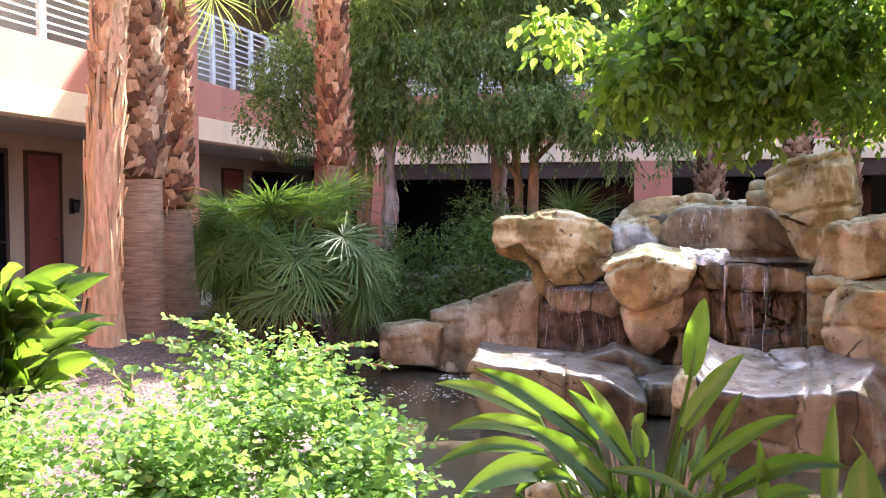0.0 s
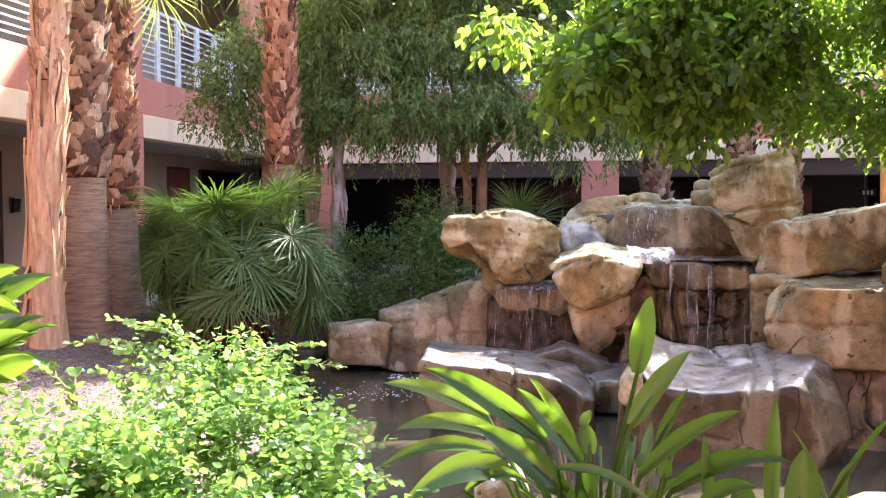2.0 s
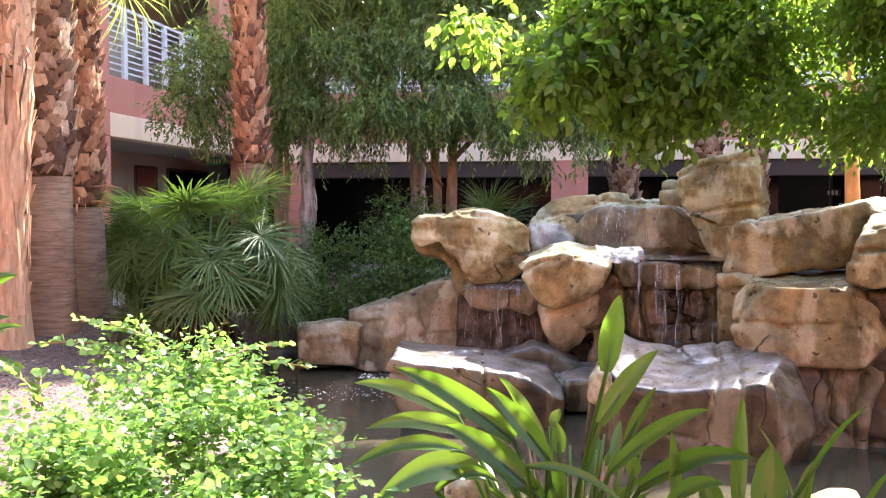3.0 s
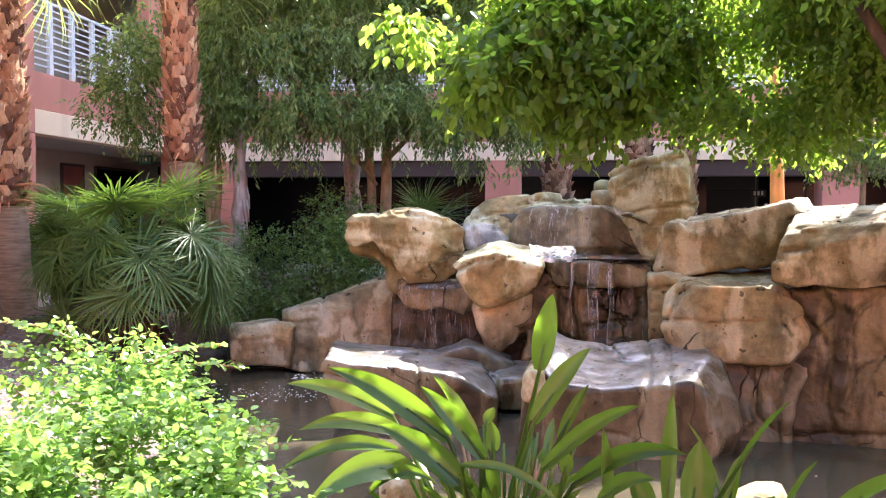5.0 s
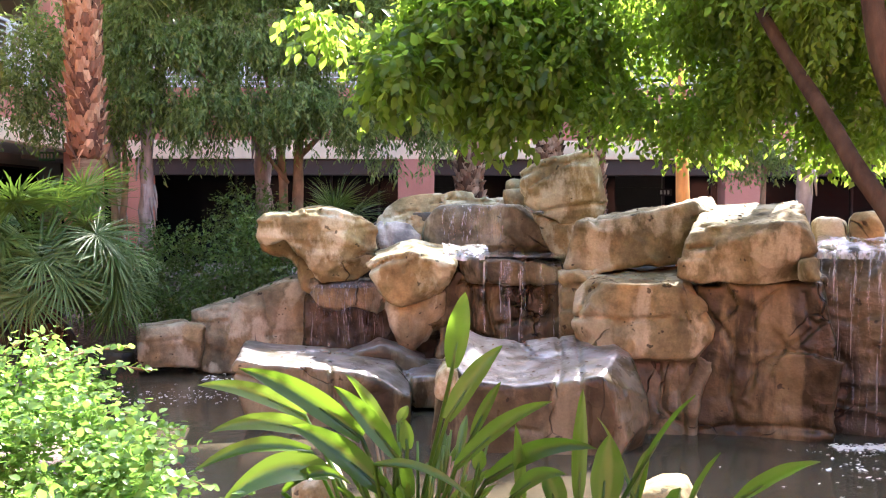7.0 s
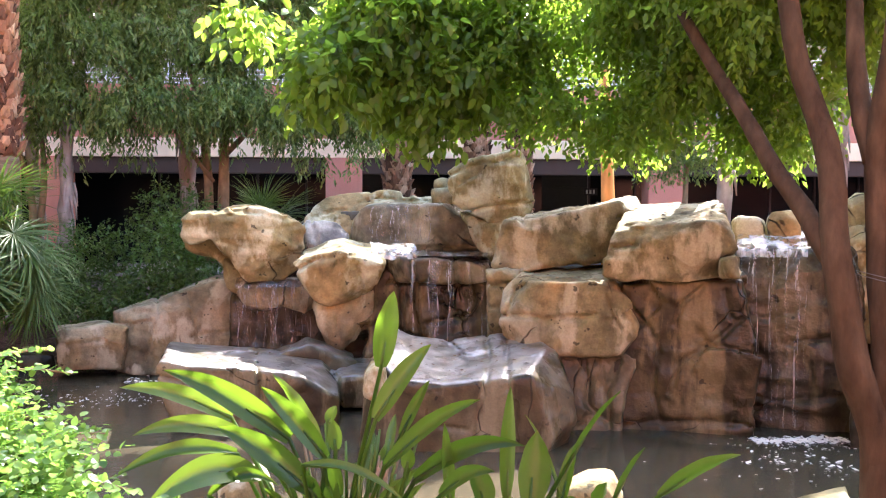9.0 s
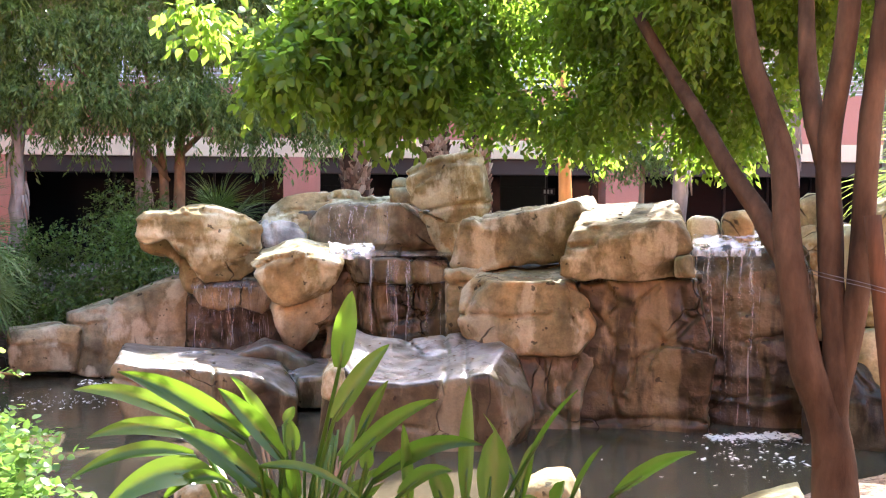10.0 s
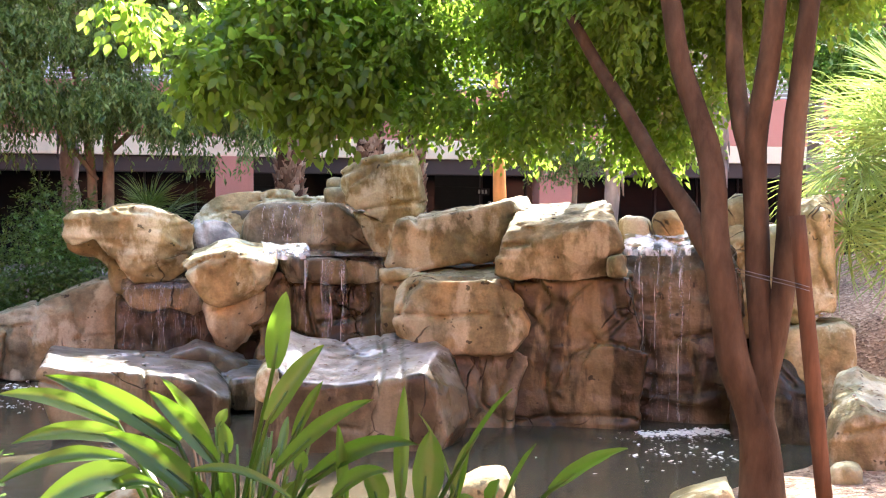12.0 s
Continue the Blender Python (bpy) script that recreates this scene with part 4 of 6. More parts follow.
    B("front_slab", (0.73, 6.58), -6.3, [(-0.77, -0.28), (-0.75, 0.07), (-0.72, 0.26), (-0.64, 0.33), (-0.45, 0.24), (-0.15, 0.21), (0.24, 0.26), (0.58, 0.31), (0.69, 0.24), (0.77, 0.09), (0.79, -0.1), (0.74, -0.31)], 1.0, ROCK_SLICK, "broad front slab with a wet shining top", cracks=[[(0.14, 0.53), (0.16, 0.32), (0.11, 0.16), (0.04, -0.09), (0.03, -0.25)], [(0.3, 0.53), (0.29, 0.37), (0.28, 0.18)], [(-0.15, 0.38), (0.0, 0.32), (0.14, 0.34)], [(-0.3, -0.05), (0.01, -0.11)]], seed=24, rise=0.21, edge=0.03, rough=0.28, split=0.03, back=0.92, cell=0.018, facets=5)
    B("slab_end", (0.11, 6.55), -1.0, [(-0.1, 0.1), (-0.09, 0.29), (-0.04, 0.37), (0.04, 0.38), (0.08, 0.32), (0.09, 0.09)], 0.35, ROCK_PALE, "pale upright knob at the slab's end", seed=62, edge=0.04, rough=0.5)
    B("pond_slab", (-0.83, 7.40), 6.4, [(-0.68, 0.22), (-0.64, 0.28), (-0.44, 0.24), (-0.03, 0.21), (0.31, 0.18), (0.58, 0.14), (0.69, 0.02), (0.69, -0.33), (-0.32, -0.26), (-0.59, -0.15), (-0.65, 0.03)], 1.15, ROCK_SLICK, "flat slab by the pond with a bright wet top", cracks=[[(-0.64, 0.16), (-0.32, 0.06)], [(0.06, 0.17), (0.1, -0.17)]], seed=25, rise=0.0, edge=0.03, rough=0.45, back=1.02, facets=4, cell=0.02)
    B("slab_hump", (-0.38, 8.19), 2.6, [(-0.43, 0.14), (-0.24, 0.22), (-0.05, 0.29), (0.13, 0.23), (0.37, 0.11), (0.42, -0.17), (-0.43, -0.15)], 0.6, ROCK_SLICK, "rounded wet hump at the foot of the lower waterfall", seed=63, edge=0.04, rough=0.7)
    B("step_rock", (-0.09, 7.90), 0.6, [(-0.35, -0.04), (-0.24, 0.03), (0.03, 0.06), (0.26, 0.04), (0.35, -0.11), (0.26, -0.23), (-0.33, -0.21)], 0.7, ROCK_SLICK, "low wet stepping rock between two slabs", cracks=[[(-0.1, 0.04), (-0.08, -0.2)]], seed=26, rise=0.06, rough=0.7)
    B("right_fall_rock", (3.29, 7.07), -24.9, [(-0.48, 1.11), (0.43, 1.13), (0.5, -0.41), (-0.44, -0.47)], 0.8, ROCK_WET_SHADE, "dark wet rock face behind the tall waterfall", cracks=[[(-0.41, 0.64), (-0.24, 0.58), (-0.02, 0.64)], [(-0.06, 0.4), (0.24, 0.46)], [(-0.45, -0.02), (-0.1, -0.04), (0.41, 0.03)]], seed=27, back=1.0, beds=0.9)
    B("lip_stone", (3.08, 7.49), -22.4, [(-0.14, 1.33), (-0.08, 1.36), (0.06, 1.36), (0.12, 1.33), (0.14, 1.1), (-0.14, 1.09)], 0.45, ROCK_PALE, "pale stone behind the waterfall lip", seed=28, edge=0.05, rough=0.6)
    B("lip_stone", (3.28, 7.30), -24.2, [(-0.14, 1.32), (-0.1, 1.39), (0.04, 1.41), (0.12, 1.38), (0.13, 1.11), (-0.13, 1.1)], 0.45, ROCK_PALE, "pale stone behind the waterfall lip", seed=29, edge=0.05, rough=0.6)
    B("end_stone", (3.92, 7.31), -28.2, [(-0.17, 1.46), (-0.07, 1.55), (0.07, 1.56), (0.13, 1.48), (0.16, 1.19), (-0.17, 1.19)], 0.5, ROCK_PALE, "pale stone on the end of the rockwork", seed=31, edge=0.04, rough=0.7)
    B("end_wall_rock", (3.89, 7.05), -28.9, [(-0.29, 1.29), (0.26, 1.32), (0.3, 0.41), (-0.28, 0.38)], 0.8, ROCK, "tan rock wall beside the tall waterfall", cracks=[[(-0.28, 0.84), (0.27, 0.9)]], seed=32)
    B("end_upper_rock", (4.00, 6.46), -31.8, [(-0.2, 1.44), (-0.06, 1.47), (0.11, 1.53), (0.15, 1.46), (0.16, 1.18), (0.18, 0.9), (0.2, 0.65), (-0.16, 0.55)], 0.9, ROCK, "upright tan end block of the rockwork", cracks=[[(-0.16, 0.65), (-0.0, 0.64), (0.12, 0.68)], [(0.02, 1.3), (0.07, 1.02), (0.15, 0.81)]], seed=33, rise=0.05, edge=0.04)
    B("end_lower_rock", (3.97, 6.31), -32.2, [(-0.24, 0.55), (-0.09, 0.6), (0.18, 0.6), (0.26, 0.54), (0.26, 0.35), (0.23, 0.15), (0.11, 0.05), (0.0, -0.1), (-0.21, -0.15)], 1.0, ROCK, "rounded lower end rock beside the mulch", cracks=[[(-0.2, 0.58), (-0.01, 0.58), (0.13, 0.63)], [(-0.01, 0.37), (0.04, 0.13)]], seed=34, edge=0.06)
    B("end_foot_rock", (3.64, 6.33), -29.9, [(-0.29, 0.32), (0.13, 0.35), (0.32, 0.04), (0.34, -0.52), (-0.28, -0.54)], 0.8, ROCK_WET_SHADE, "damp brown rock at the pond's end", cracks=[[(0.06, 0.26), (0.17, 0.15)]], seed=35)
    B("bank_boulder", (3.50, 4.99), -35.1, [(-0.25, 0.1), (-0.21, 0.23), (-0.09, 0.3), (0.06, 0.23), (0.18, 0.18), (0.29, 0.1), (0.3, -0.1), (-0.24, -0.16)], 0.8, ROCK_PALE, "pale angular boulder on the bank", cracks=[[(-0.12, 0.12), (0.09, 0.17)]], seed=36, rise=0.16, edge=0.05)
    B("bank_stone", (3.18, 4.79), -33.5, [(-0.07, -0.07), (-0.04, -0.0), (0.04, 0.03), (0.12, 0.01), (0.13, -0.1), (-0.07, -0.12)], 0.25, ROCK_PALE, "small pale stone on the bank", seed=37, edge=0.04, rough=0.5)
    B("edging_stone", (2.25, 4.63), -25.9, [(-0.15, -0.14), (-0.02, -0.08), (0.19, -0.01), (0.23, -0.13), (-0.15, -0.22)], 0.4, ROCK, "pale edging stone at the near bank", seed=38, edge=0.04, rough=0.7)
    B("edging_stone", (1.12, 4.57), -13.7, [(-0.16, 0.05), (-0.03, 0.11), (0.1, 0.11), (0.15, 0.01), (0.15, -0.17), (-0.16, -0.18)], 0.4, ROCK, "pale edging stone at the near bank", seed=39, edge=0.04, rough=0.7)
    B("edging_stone", (-0.58, 4.87), 6.8, [(-0.12, 0.01), (-0.03, 0.08), (0.11, 0.08), (0.17, -0.06), (-0.12, -0.13)], 0.4, ROCK, "pale edging stone at the near bank", seed=40, edge=0.04, rough=0.7)
    B("shore_rock", (-2.74, 7.41), 20.3, [(-0.14, -0.01), (-0.1, 0.09), (0.04, 0.12), (0.14, 0.05), (0.15, -0.16), (-0.15, -0.17)], 0.5, ROCK_GREY, "rounded grey rock at the pond's edge", seed=41, edge=0.04, rough=0.7)
    B("shore_rock", (-3.38, 10.36), 18.1, [(-0.27, -0.14), (0.04, -0.12), (0.23, -0.15), (0.23, -0.33), (-0.27, -0.32)], 0.5, ROCK_WET_SHADE, "low brown rock on the far shore", seed=42, edge=0.04, rough=0.7)
    B("planter_rock", (-4.51, 9.59), 25.2, [(-0.73, 0.15), (-0.5, 0.32), (0.87, 0.28), (1.11, -0.22), (-0.74, -0.15)], 0.6, ROCK_WET_SHADE, "low brown bank of rock behind the gravel", seed=43, edge=0.04, rough=0.7)


rocks()

# ---- foliage helpers


def unit(a):
    return a / (np.linalg.norm(a, axis=-1, keepdims=True) + 1e-9)


def leaf_mesh(name, pos, way, size, material, width=0.42, fold=0.18, rng=None, ovate=False):
    """Many folded leaves as one mesh: base, two shoulders, a sunken midrib and a tip."""
    rng = rng or np.random.default_rng(1)
    n = len(pos)
    way = unit(way)
    side = unit(np.cross(way, unit(rng.normal(size=(n, 3)) * 0.55 + (0, 0, 1))))
    up = np.cross(side, way)
    s = np.asarray(size).reshape(-1, 1)
    if ovate:
        rows = []
        for q, w, drop in ((0.0, 0.0, 0.0), (0.22, 0.86, 0.05), (0.55, 1.0, 0.2), (0.8, 0.55, 0.42), (1.0, 0.0, 0.75)):
            c = pos + way * s * q - up * s * fold * drop
            if w:
                rows += [c + side * s * width * 0.5 * w + up * s * fold * 0.45 * w, c, c - side * s * width * 0.5 * w + up * s * fold * 0.45 * w]
            else:
                rows.append(c)
        verts = np.stack(rows, 1).reshape(-1, 3)
        k = np.arange(n)[:, None] * 11
        tris = [(0, 2, 1), (0, 3, 2), (7, 8, 10), (8, 9, 10)]
        for b in (1, 4):
            tris += [(b, b + 1, b + 4), (b, b + 4, b + 3), (b + 1, b + 2, b + 5), (b + 1, b + 5, b + 4)]
        faces = np.concatenate([k + t for t in tris], 1).reshape(-1, 3)
        return leaf_data(name, verts, faces, material)
    mid = pos + way * s * 0.48 - up * s * fold * 0.4
    tip = pos + way * s - up * s * fold * 0.6
    left = pos + way * s * 0.42 + side * s * width * 0.5 + up * s * fold * 0.35
    right = pos + way * s * 0.42 - side * s * width * 0.5 + up * s * fold * 0.35
    verts = np.stack([pos, left, mid, right, tip], 1).reshape(-1, 3)
    k = np.arange(n)[:, None] * 5
    faces = np.concatenate([k + (0, 2, 1), k + (0, 3, 2), k + (1, 2, 4), k + (2, 3, 4)], 1).reshape(-1, 3)
    return leaf_data(name, verts, faces, material)


def leaf_data(name, verts, faces, material):
    me = bpy.data.meshes.new(name)
    me.vertices.add(len(verts))
    me.vertices.foreach_set("co", verts.ravel())
    me.loops.add(faces.size)
    me.loops.foreach_set("vertex_index", faces.ravel())
    me.polygons.add(len(faces))
    me.polygons.foreach_set("loop_start", np.arange(0, faces.size, 3))
    me.polygons.foreach_set("loop_total", np.full(len(faces), 3))
    me.update(calc_edges=True)
    me.materials.append(material)
    return me


def twigs(blobs, count, per, length, seed, droop=0.5, skin=0.45, gap=1.0, thin=-1.1):
    """Leaf places and directions along small twigs that fill ellipsoids (centre, radii), denser to the outside."""
    rng = np.random.default_rng(seed)
    c = np.array([b[0] for b in blobs], float)
    r = np.array([b[1] for b in blobs], float)
    wgt = np.prod(r, 1) ** 0.75
    pick = rng.choice(len(blobs), count, p=wgt / wgt.sum())
    d = unit(rng.normal(size=(count, 3)))
    rad = rng.uniform(0, 1, (count, 1)) ** skin
    start = c[pick] + d * rad * r[pick]
    # clumps and gaps
    lump = np.sin(start[:, 0] * 5.1 * gap + 1.3 * np.sin(start[:, 2] * 4.7 * gap)) + np.sin(start[:, 1] * 4.3 * gap + 2 * np.sin(start[:, 0] * 3.9 * gap)) + np.sin(start[:, 2] * 6.1 * gap)
    start = start[lump > thin]
    d = d[lump > thin]
    m = len(start)
    way = unit(d * 0.7 + rng.normal(size=(m, 3)) * 0.6 + (0, 0, -droop))
    pos, dirs = [], []
    for i in range(per):
        f = (i + 0.5) / per
        p = start + way * length * f + np.array((0, 0, -0.25 * droop * length)) * f * f
        out = unit(rng.normal(size=(m, 3)))
        out = out - way * (out * way).sum(1, keepdims=True)
        pos.append(p)
        dirs.append(unit(way * 0.6 + unit(out) * 0.8 + (0, 0, -droop * 0.6)))
    return np.concatenate(pos), np.concatenate(dirs), rng


def crown(parent, blobs, count, per, length, size, material, seed, droop=0.5, width=0.42, gap=1.0, skin=0.45, label="", name="crown", thin=-1.1, ovate=False):
    pos, dirs, rng = twigs(blobs, count, per, length, seed, droop, skin, gap, thin)
    me = leaf_mesh(name, pos, dirs, size * rng.uniform(0.6, 1.25, len(pos)), material, width, rng=rng, ovate=ovate)
    return tagged(piece(name, me, parent), label)


def limb(parent, ctrl, r0, r1, material, n=10, sides=10, seed=1, name="limb"):
    rng = random.Random(seed)
    pts = curve_pts(ctrl, n)
    radii = [r0 + (r1 - r0) * (i / (n - 1)) for i in range(n)]
    return tube(name, pts, radii, material, parent, sides, 0.05, rng)


# ---- fan palms


def fan_mesh(seed, material, reach=0.62, stalk=0.55, blades=52, sag=0.45, spread=150.0, bend=38.0):
    """A palmate leaf at the end of a stalk that runs along +y."""
    rng = random.Random(seed)
    v, f = tube_data([(0, 0, 0), (0, stalk * 0.5, 0.02), (0, stalk, 0)], [0.014, 0.011, 0.008], 5)
    v = [Vector(p) for p in v]
    tip = Matrix.Rotation(radians(-bend), 3, "X")
    for i in range(blades):
        a = radians(-spread + 2 * spread * i / (blades - 1) + rng.uniform(-2, 2))
        L = reach * (0.72 + 0.28 * math.cos(a * 0.55)) * rng.uniform(0.9, 1.05)
        d = Vector((math.sin(a), math.cos(a), 0))
        s = Vector((d.y, -d.x, 0))
        fold = 0.35
        stray = rng.gauss(0, 0.13)
        k = len(v)
        hub = Vector((0, stalk, 0))
        for q, w in ((0.02, 0.002), (0.42, 0.0085), (0.75, 0.0055), (1.0, 0.001)):
            drop = -sag * L * max(0, q - 0.45) ** 1.6 * rng.uniform(0.7, 1.4) + (0.06 + stray) * L * q
            p = hub + tip @ (d * L * q + Vector((0, 0, drop)))
            v += [p - tip @ (s * w), p + tip @ Vector((0, 0, -w * fold)), p + tip @ (s * w)]
        for j in range(3):
            b = k + 3 * j
            f += [(b, b + 1, b + 4, b + 3), (b + 1, b + 2, b + 5, b + 4)]
    return mesh_of("frond", v, f, material)


def frond_set(material, **kw):
    """Two drooping fans for the low leaves, two flat ones for the high leaves."""
    return [fan_mesh(s, material, bend=48.0 if s < 2 else 12.0, **kw) for s in range(4)]


def place_fronds(parent, base, meshes, count, seed, tilt=(-35, 80), scale=(0.8, 1.15), lift=0.15, turn_from=0, turn_to=360, gold=True):
    rng = random.Random(seed)
    for i in range(count):
        az = rng.uniform(turn_from, turn_to) if not gold else (i * 137.5 + rng.uniform(-20, 20)) % 360
        t = tilt[0] + (tilt[1] - tilt[0]) * ((i + 0.5) / count) + rng.uniform(-9, 9)
        m = pose(*base, 0, 0, az) @ pose(0, 0, lift * i / count, t, 0, 0) @ pose(0, 0, 0, 0, rng.uniform(-25, 25), 0)
        s = rng.uniform(*scale)
        piece("frond", meshes[i % 2 + (2 if t > 22 else 0)], parent, m @ Matrix.Diagonal((s, s, s, 1)))


def bushy_fan_palm(base, material, label, count=44, seed=1, height=0.55, reach=0.6, stalk=0.6, tilt=(-30, 82)):
    thing = empty("fan_palm", base)
    x, y, z = base
    trunk = tube("trunk", [(x, y, z - 0.2), (x + 0.02, y, z + height * 0.5), (x, y, z + height)], [0.17, 0.16, 0.12], FIBRE, thing, 12, 0.08, random.Random(seed))
    rng = random.Random(seed + 5)
    v, f = [], []
    for i in range(60):
        a = i * 2.4
        h = z + height * (0.02 + 0.9 * i / 60)
        r = 0.15
        o = Vector((math.cos(a), math.sin(a), 0))
        s = Vector((-o.y, o.x, 0))
        p = Vector((x, y, h)) + o * r
        k = len(v)
        v += [p - s * 0.035, p + s * 0.035, p + o * 0.06 + Vector((0, 0, 0.10)) + s * 0.012, p + o * 0.06 + Vector((0, 0, 0.10)) - s * 0.012, p + o * 0.05 + Vector((0, 0, 0.02))]
        f += [(k, k + 1, k + 4), (k + 1, k + 2, k + 4), (k + 2, k + 3, k + 4), (k + 3, k, k + 4)]
    piece("boot_layer", mesh_of("boot_layer", v, f, BOOT_DARK), thing)
    place_fronds(thing, (x, y, z + height), frond_set(material, reach=reach, stalk=stalk), count, seed, tilt, lift=0.2)
    return tagged(thing, label, "palm", "fan palms")


# ---- tall palms


def boots(parent, line, r_of, z0, z1, material, seed, per_turn=8, rise=0.072, size=0.15, out=0.075, drop=0.0, name="boot_layer"):
    """Old leaf bases set in a crossing spiral round the trunk."""
    rng = random.Random(seed)
    v, f = [], []
    rows = int((z1 - z0) / rise)
    for row in range(rows):
        z = z0 + row * rise
        c = line(z)
        for k in range(per_turn):
            if rng.random() < drop:
                continue
            a = 2 * math.pi * (k + 0.5 * (row % 2)) / per_turn + rng.uniform(-0.12, 0.12)
            o = Vector((math.cos(a), math.sin(a), 0))
            s = Vector((-o.y, o.x, 0))
            r = r_of(z)
            w = 2 * math.pi * r / per_turn * 0.62
            h = size * rng.uniform(0.8, 1.4)
            j = out * rng.uniform(0.4, 1.5)
            sk = rng.uniform(-0.4, 0.4) * w
            p = Vector((c.x, c.y, z + rng.uniform(-0.02, 0.02))) + o * (r - 0.012)
            b = len(v)
            up = Vector((0, 0, 1))
            v += [p - s * w, p + s * w, p + up * h + o * j + s * (w * 0.42 + sk), p + up * h + o * j - s * (w * 0.42 - sk), p + up * h * 0.4 + o * (j * 0.5 + 0.022), p + up * h * 0.85 + o * j * 0.2]
            f += [(b, b + 1, b + 4), (b + 1, b + 2, b + 4), (b + 2, b + 3, b + 4), (b + 3, b, b + 4), (b + 2, b + 5, b + 3), (b + 1, b + 5, b + 2), (b, b + 3, b + 5)]
    return piece(name, mesh_of(name, v, f, material), parent)


def shag(parent, line, r_of, z0, z1, material, seed):
    """Torn fibre and split leaf ends that hang and stick out between the leaf bases."""
    rng = random.Random(seed + 70)
    v, f = [], []
    for _ in range(int((z1 - z0) * 190)):
        z, a = rng.uniform(z0, z1), rng.uniform(0, 6.28)
        o = Vector((math.cos(a), math.sin(a), 0))
        s = Vector((-o.y, o.x, 0))
        p = line(z) + o * (r_of(z) + rng.uniform(0.0, 0.04))
        e = p + o * rng.uniform(0.02, 0.09) + s * rng.uniform(-0.07, 0.07) + Vector((0, 0, rng.uniform(-0.16, 0.12)))
        w = rng.uniform(0.003, 0.011)
        k = len(v)
        v += [p - s * w, p + s * w, (p + e) / 2 + s * w + o * 0.012, (p + e) / 2 - s * w + o * 0.012, e]
        f += [(k, k + 1, k + 2, k + 3), (k + 3, k + 2, k + 4)]
    return tagged(piece("shag", mesh_of("shag", v, f, material), parent), "torn brown palm fibre", kind="stuff")


def tall_palm(base, top, r0, r1, bare, label, seed, boot=BOOT, fronds=16, size=1.0, frond_mat=None, skin=BARK_RING, group="court palms"):
    """A palm: ringed trunk below, old leaf bases above, a crown of fan leaves."""
    thing = empty("palm_tree", base)
    b, t = Vector(base), Vector(top)

    def line(z):
        return b.lerp(t, (z - b.z) / (t.z - b.z))

    def r_of(z):
        q = (z - b.z) / (t.z - b.z)
        return r0 + (r1 - r0) * q + 0.05 * math.exp(-q * 12)

    rng = random.Random(seed)
    zs = [b.z - 0.15 + (t.z - b.z + 0.15) * i / 40 for i in range(41)]
    tube("trunk", [line(z) for z in zs], [r_of(z) * rng.uniform(0.975, 1.02) for z in zs], skin, thing, 18)
    zf = [bare + (t.z - bare) * i / 12 for i in range(13)]
    tube("fibre", [line(z) for z in zf], [r_of(z) + 0.008 for z in zf], FIBRE, thing, 16, 0.03, rng)
    boots(thing, line, r_of, bare, t.z - 0.1, boot, seed)
    shag(thing, line, r_of, bare, t.z - 0.1, boot, seed)
    if fronds:
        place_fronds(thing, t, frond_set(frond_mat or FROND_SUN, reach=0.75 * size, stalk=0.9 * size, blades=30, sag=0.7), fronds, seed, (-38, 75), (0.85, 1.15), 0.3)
    return tagged(thing, label, "palm", group), line, r_of


P1 = tall_palm((-5.16, 8.1, 0.29), (-5.0, 8.19, 4.47), 0.115, 0.10, 2.6, "slim palm with pale peeling sheaths and fibre", 11, BOOT_PALE, 14, skin=SHEATH_BARK)
P2 = tall_palm((-5.22, 8.88, 0.2), (-5.2, 8.89, 4.6), 0.27, 0.20, 1.75, "stout palm with a grey ringed trunk and old leaf bases", 12, BOOT, 16)
P3 = tall_palm((-5.43, 10.02, 0.32), (-5.47, 10.0, 4.53), 0.23, 0.15, 1.45, "palm with a ringed foot and rough red-brown leaf bases", 13, BOOT_RED, 16)
P4 = tall_palm((-3.76, 10.76, 0.46), (-3.8, 10.75, 4.62), 0.175, 0.13, 1.95, "palm with broad criss-cross leaf bases behind the fan palm", 14, BOOT_RED, 16)
P5 = tall_palm((0.67, 16.49, 0.78), (0.57, 16.49, 3.9), 0.20, 0.19, 0.8, "distant palm with shaggy leaf bases", 15, BOOT, 12)
P6 = tall_palm((2.24, 18.36, 0.71), (2.17, 18.37, 4.32), 0.22, 0.20, 0.8, "distant palm with shaggy leaf bases", 16, BOOT, 12)
P7 = tall_palm((3.03, 18.25, 0.72), (2.96, 18.26, 4.27), 0.20, 0.19, 0.8, "distant palm with shaggy leaf bases", 17, BOOT, 12)


def sheaths():
    """Long split leaf sheaths that stand off the slim palm's trunk."""
    thing, line, r_of = P1
    rng = random.Random(4)
    for i in range(96):
        z0 = rng.uniform(0.0, 3.2)
        L = rng.uniform(0.6, 1.5)
        a = rng.uniform(0, 6.28)
        o = Vector((math.cos(a), math.sin(a), 0))
        s = Vector((-o.y, o.x, 0))
        w = rng.uniform(0.045, 0.10)
        v, f = [], []
        for k in range(6):
            q = k / 5
            z = z0 + L * q
            p = line(z) + o * (r_of(z) + 0.012 + 0.06 * q * q * rng.uniform(0.1, 1.5)) + s * (0.05 * math.sin(q * 3 + i))
            ww = w * (1 - 0.75 * q)
            v += [p - s * ww, p + o * 0.02, p + s * ww, p - o * 0.012]
            if k:
                b = 4 * k
                for e in range(4):
                    f.append((b + e, b + (e + 1) % 4, b - 4 + (e + 1) % 4, b - 4 + e))
        f += [(0, 1, 2, 3), (20, 23, 22, 21)]
        piece("leaf_sheath", mesh_of("leaf_sheath", v, f, BOOT_PALE), thing)


sheaths()
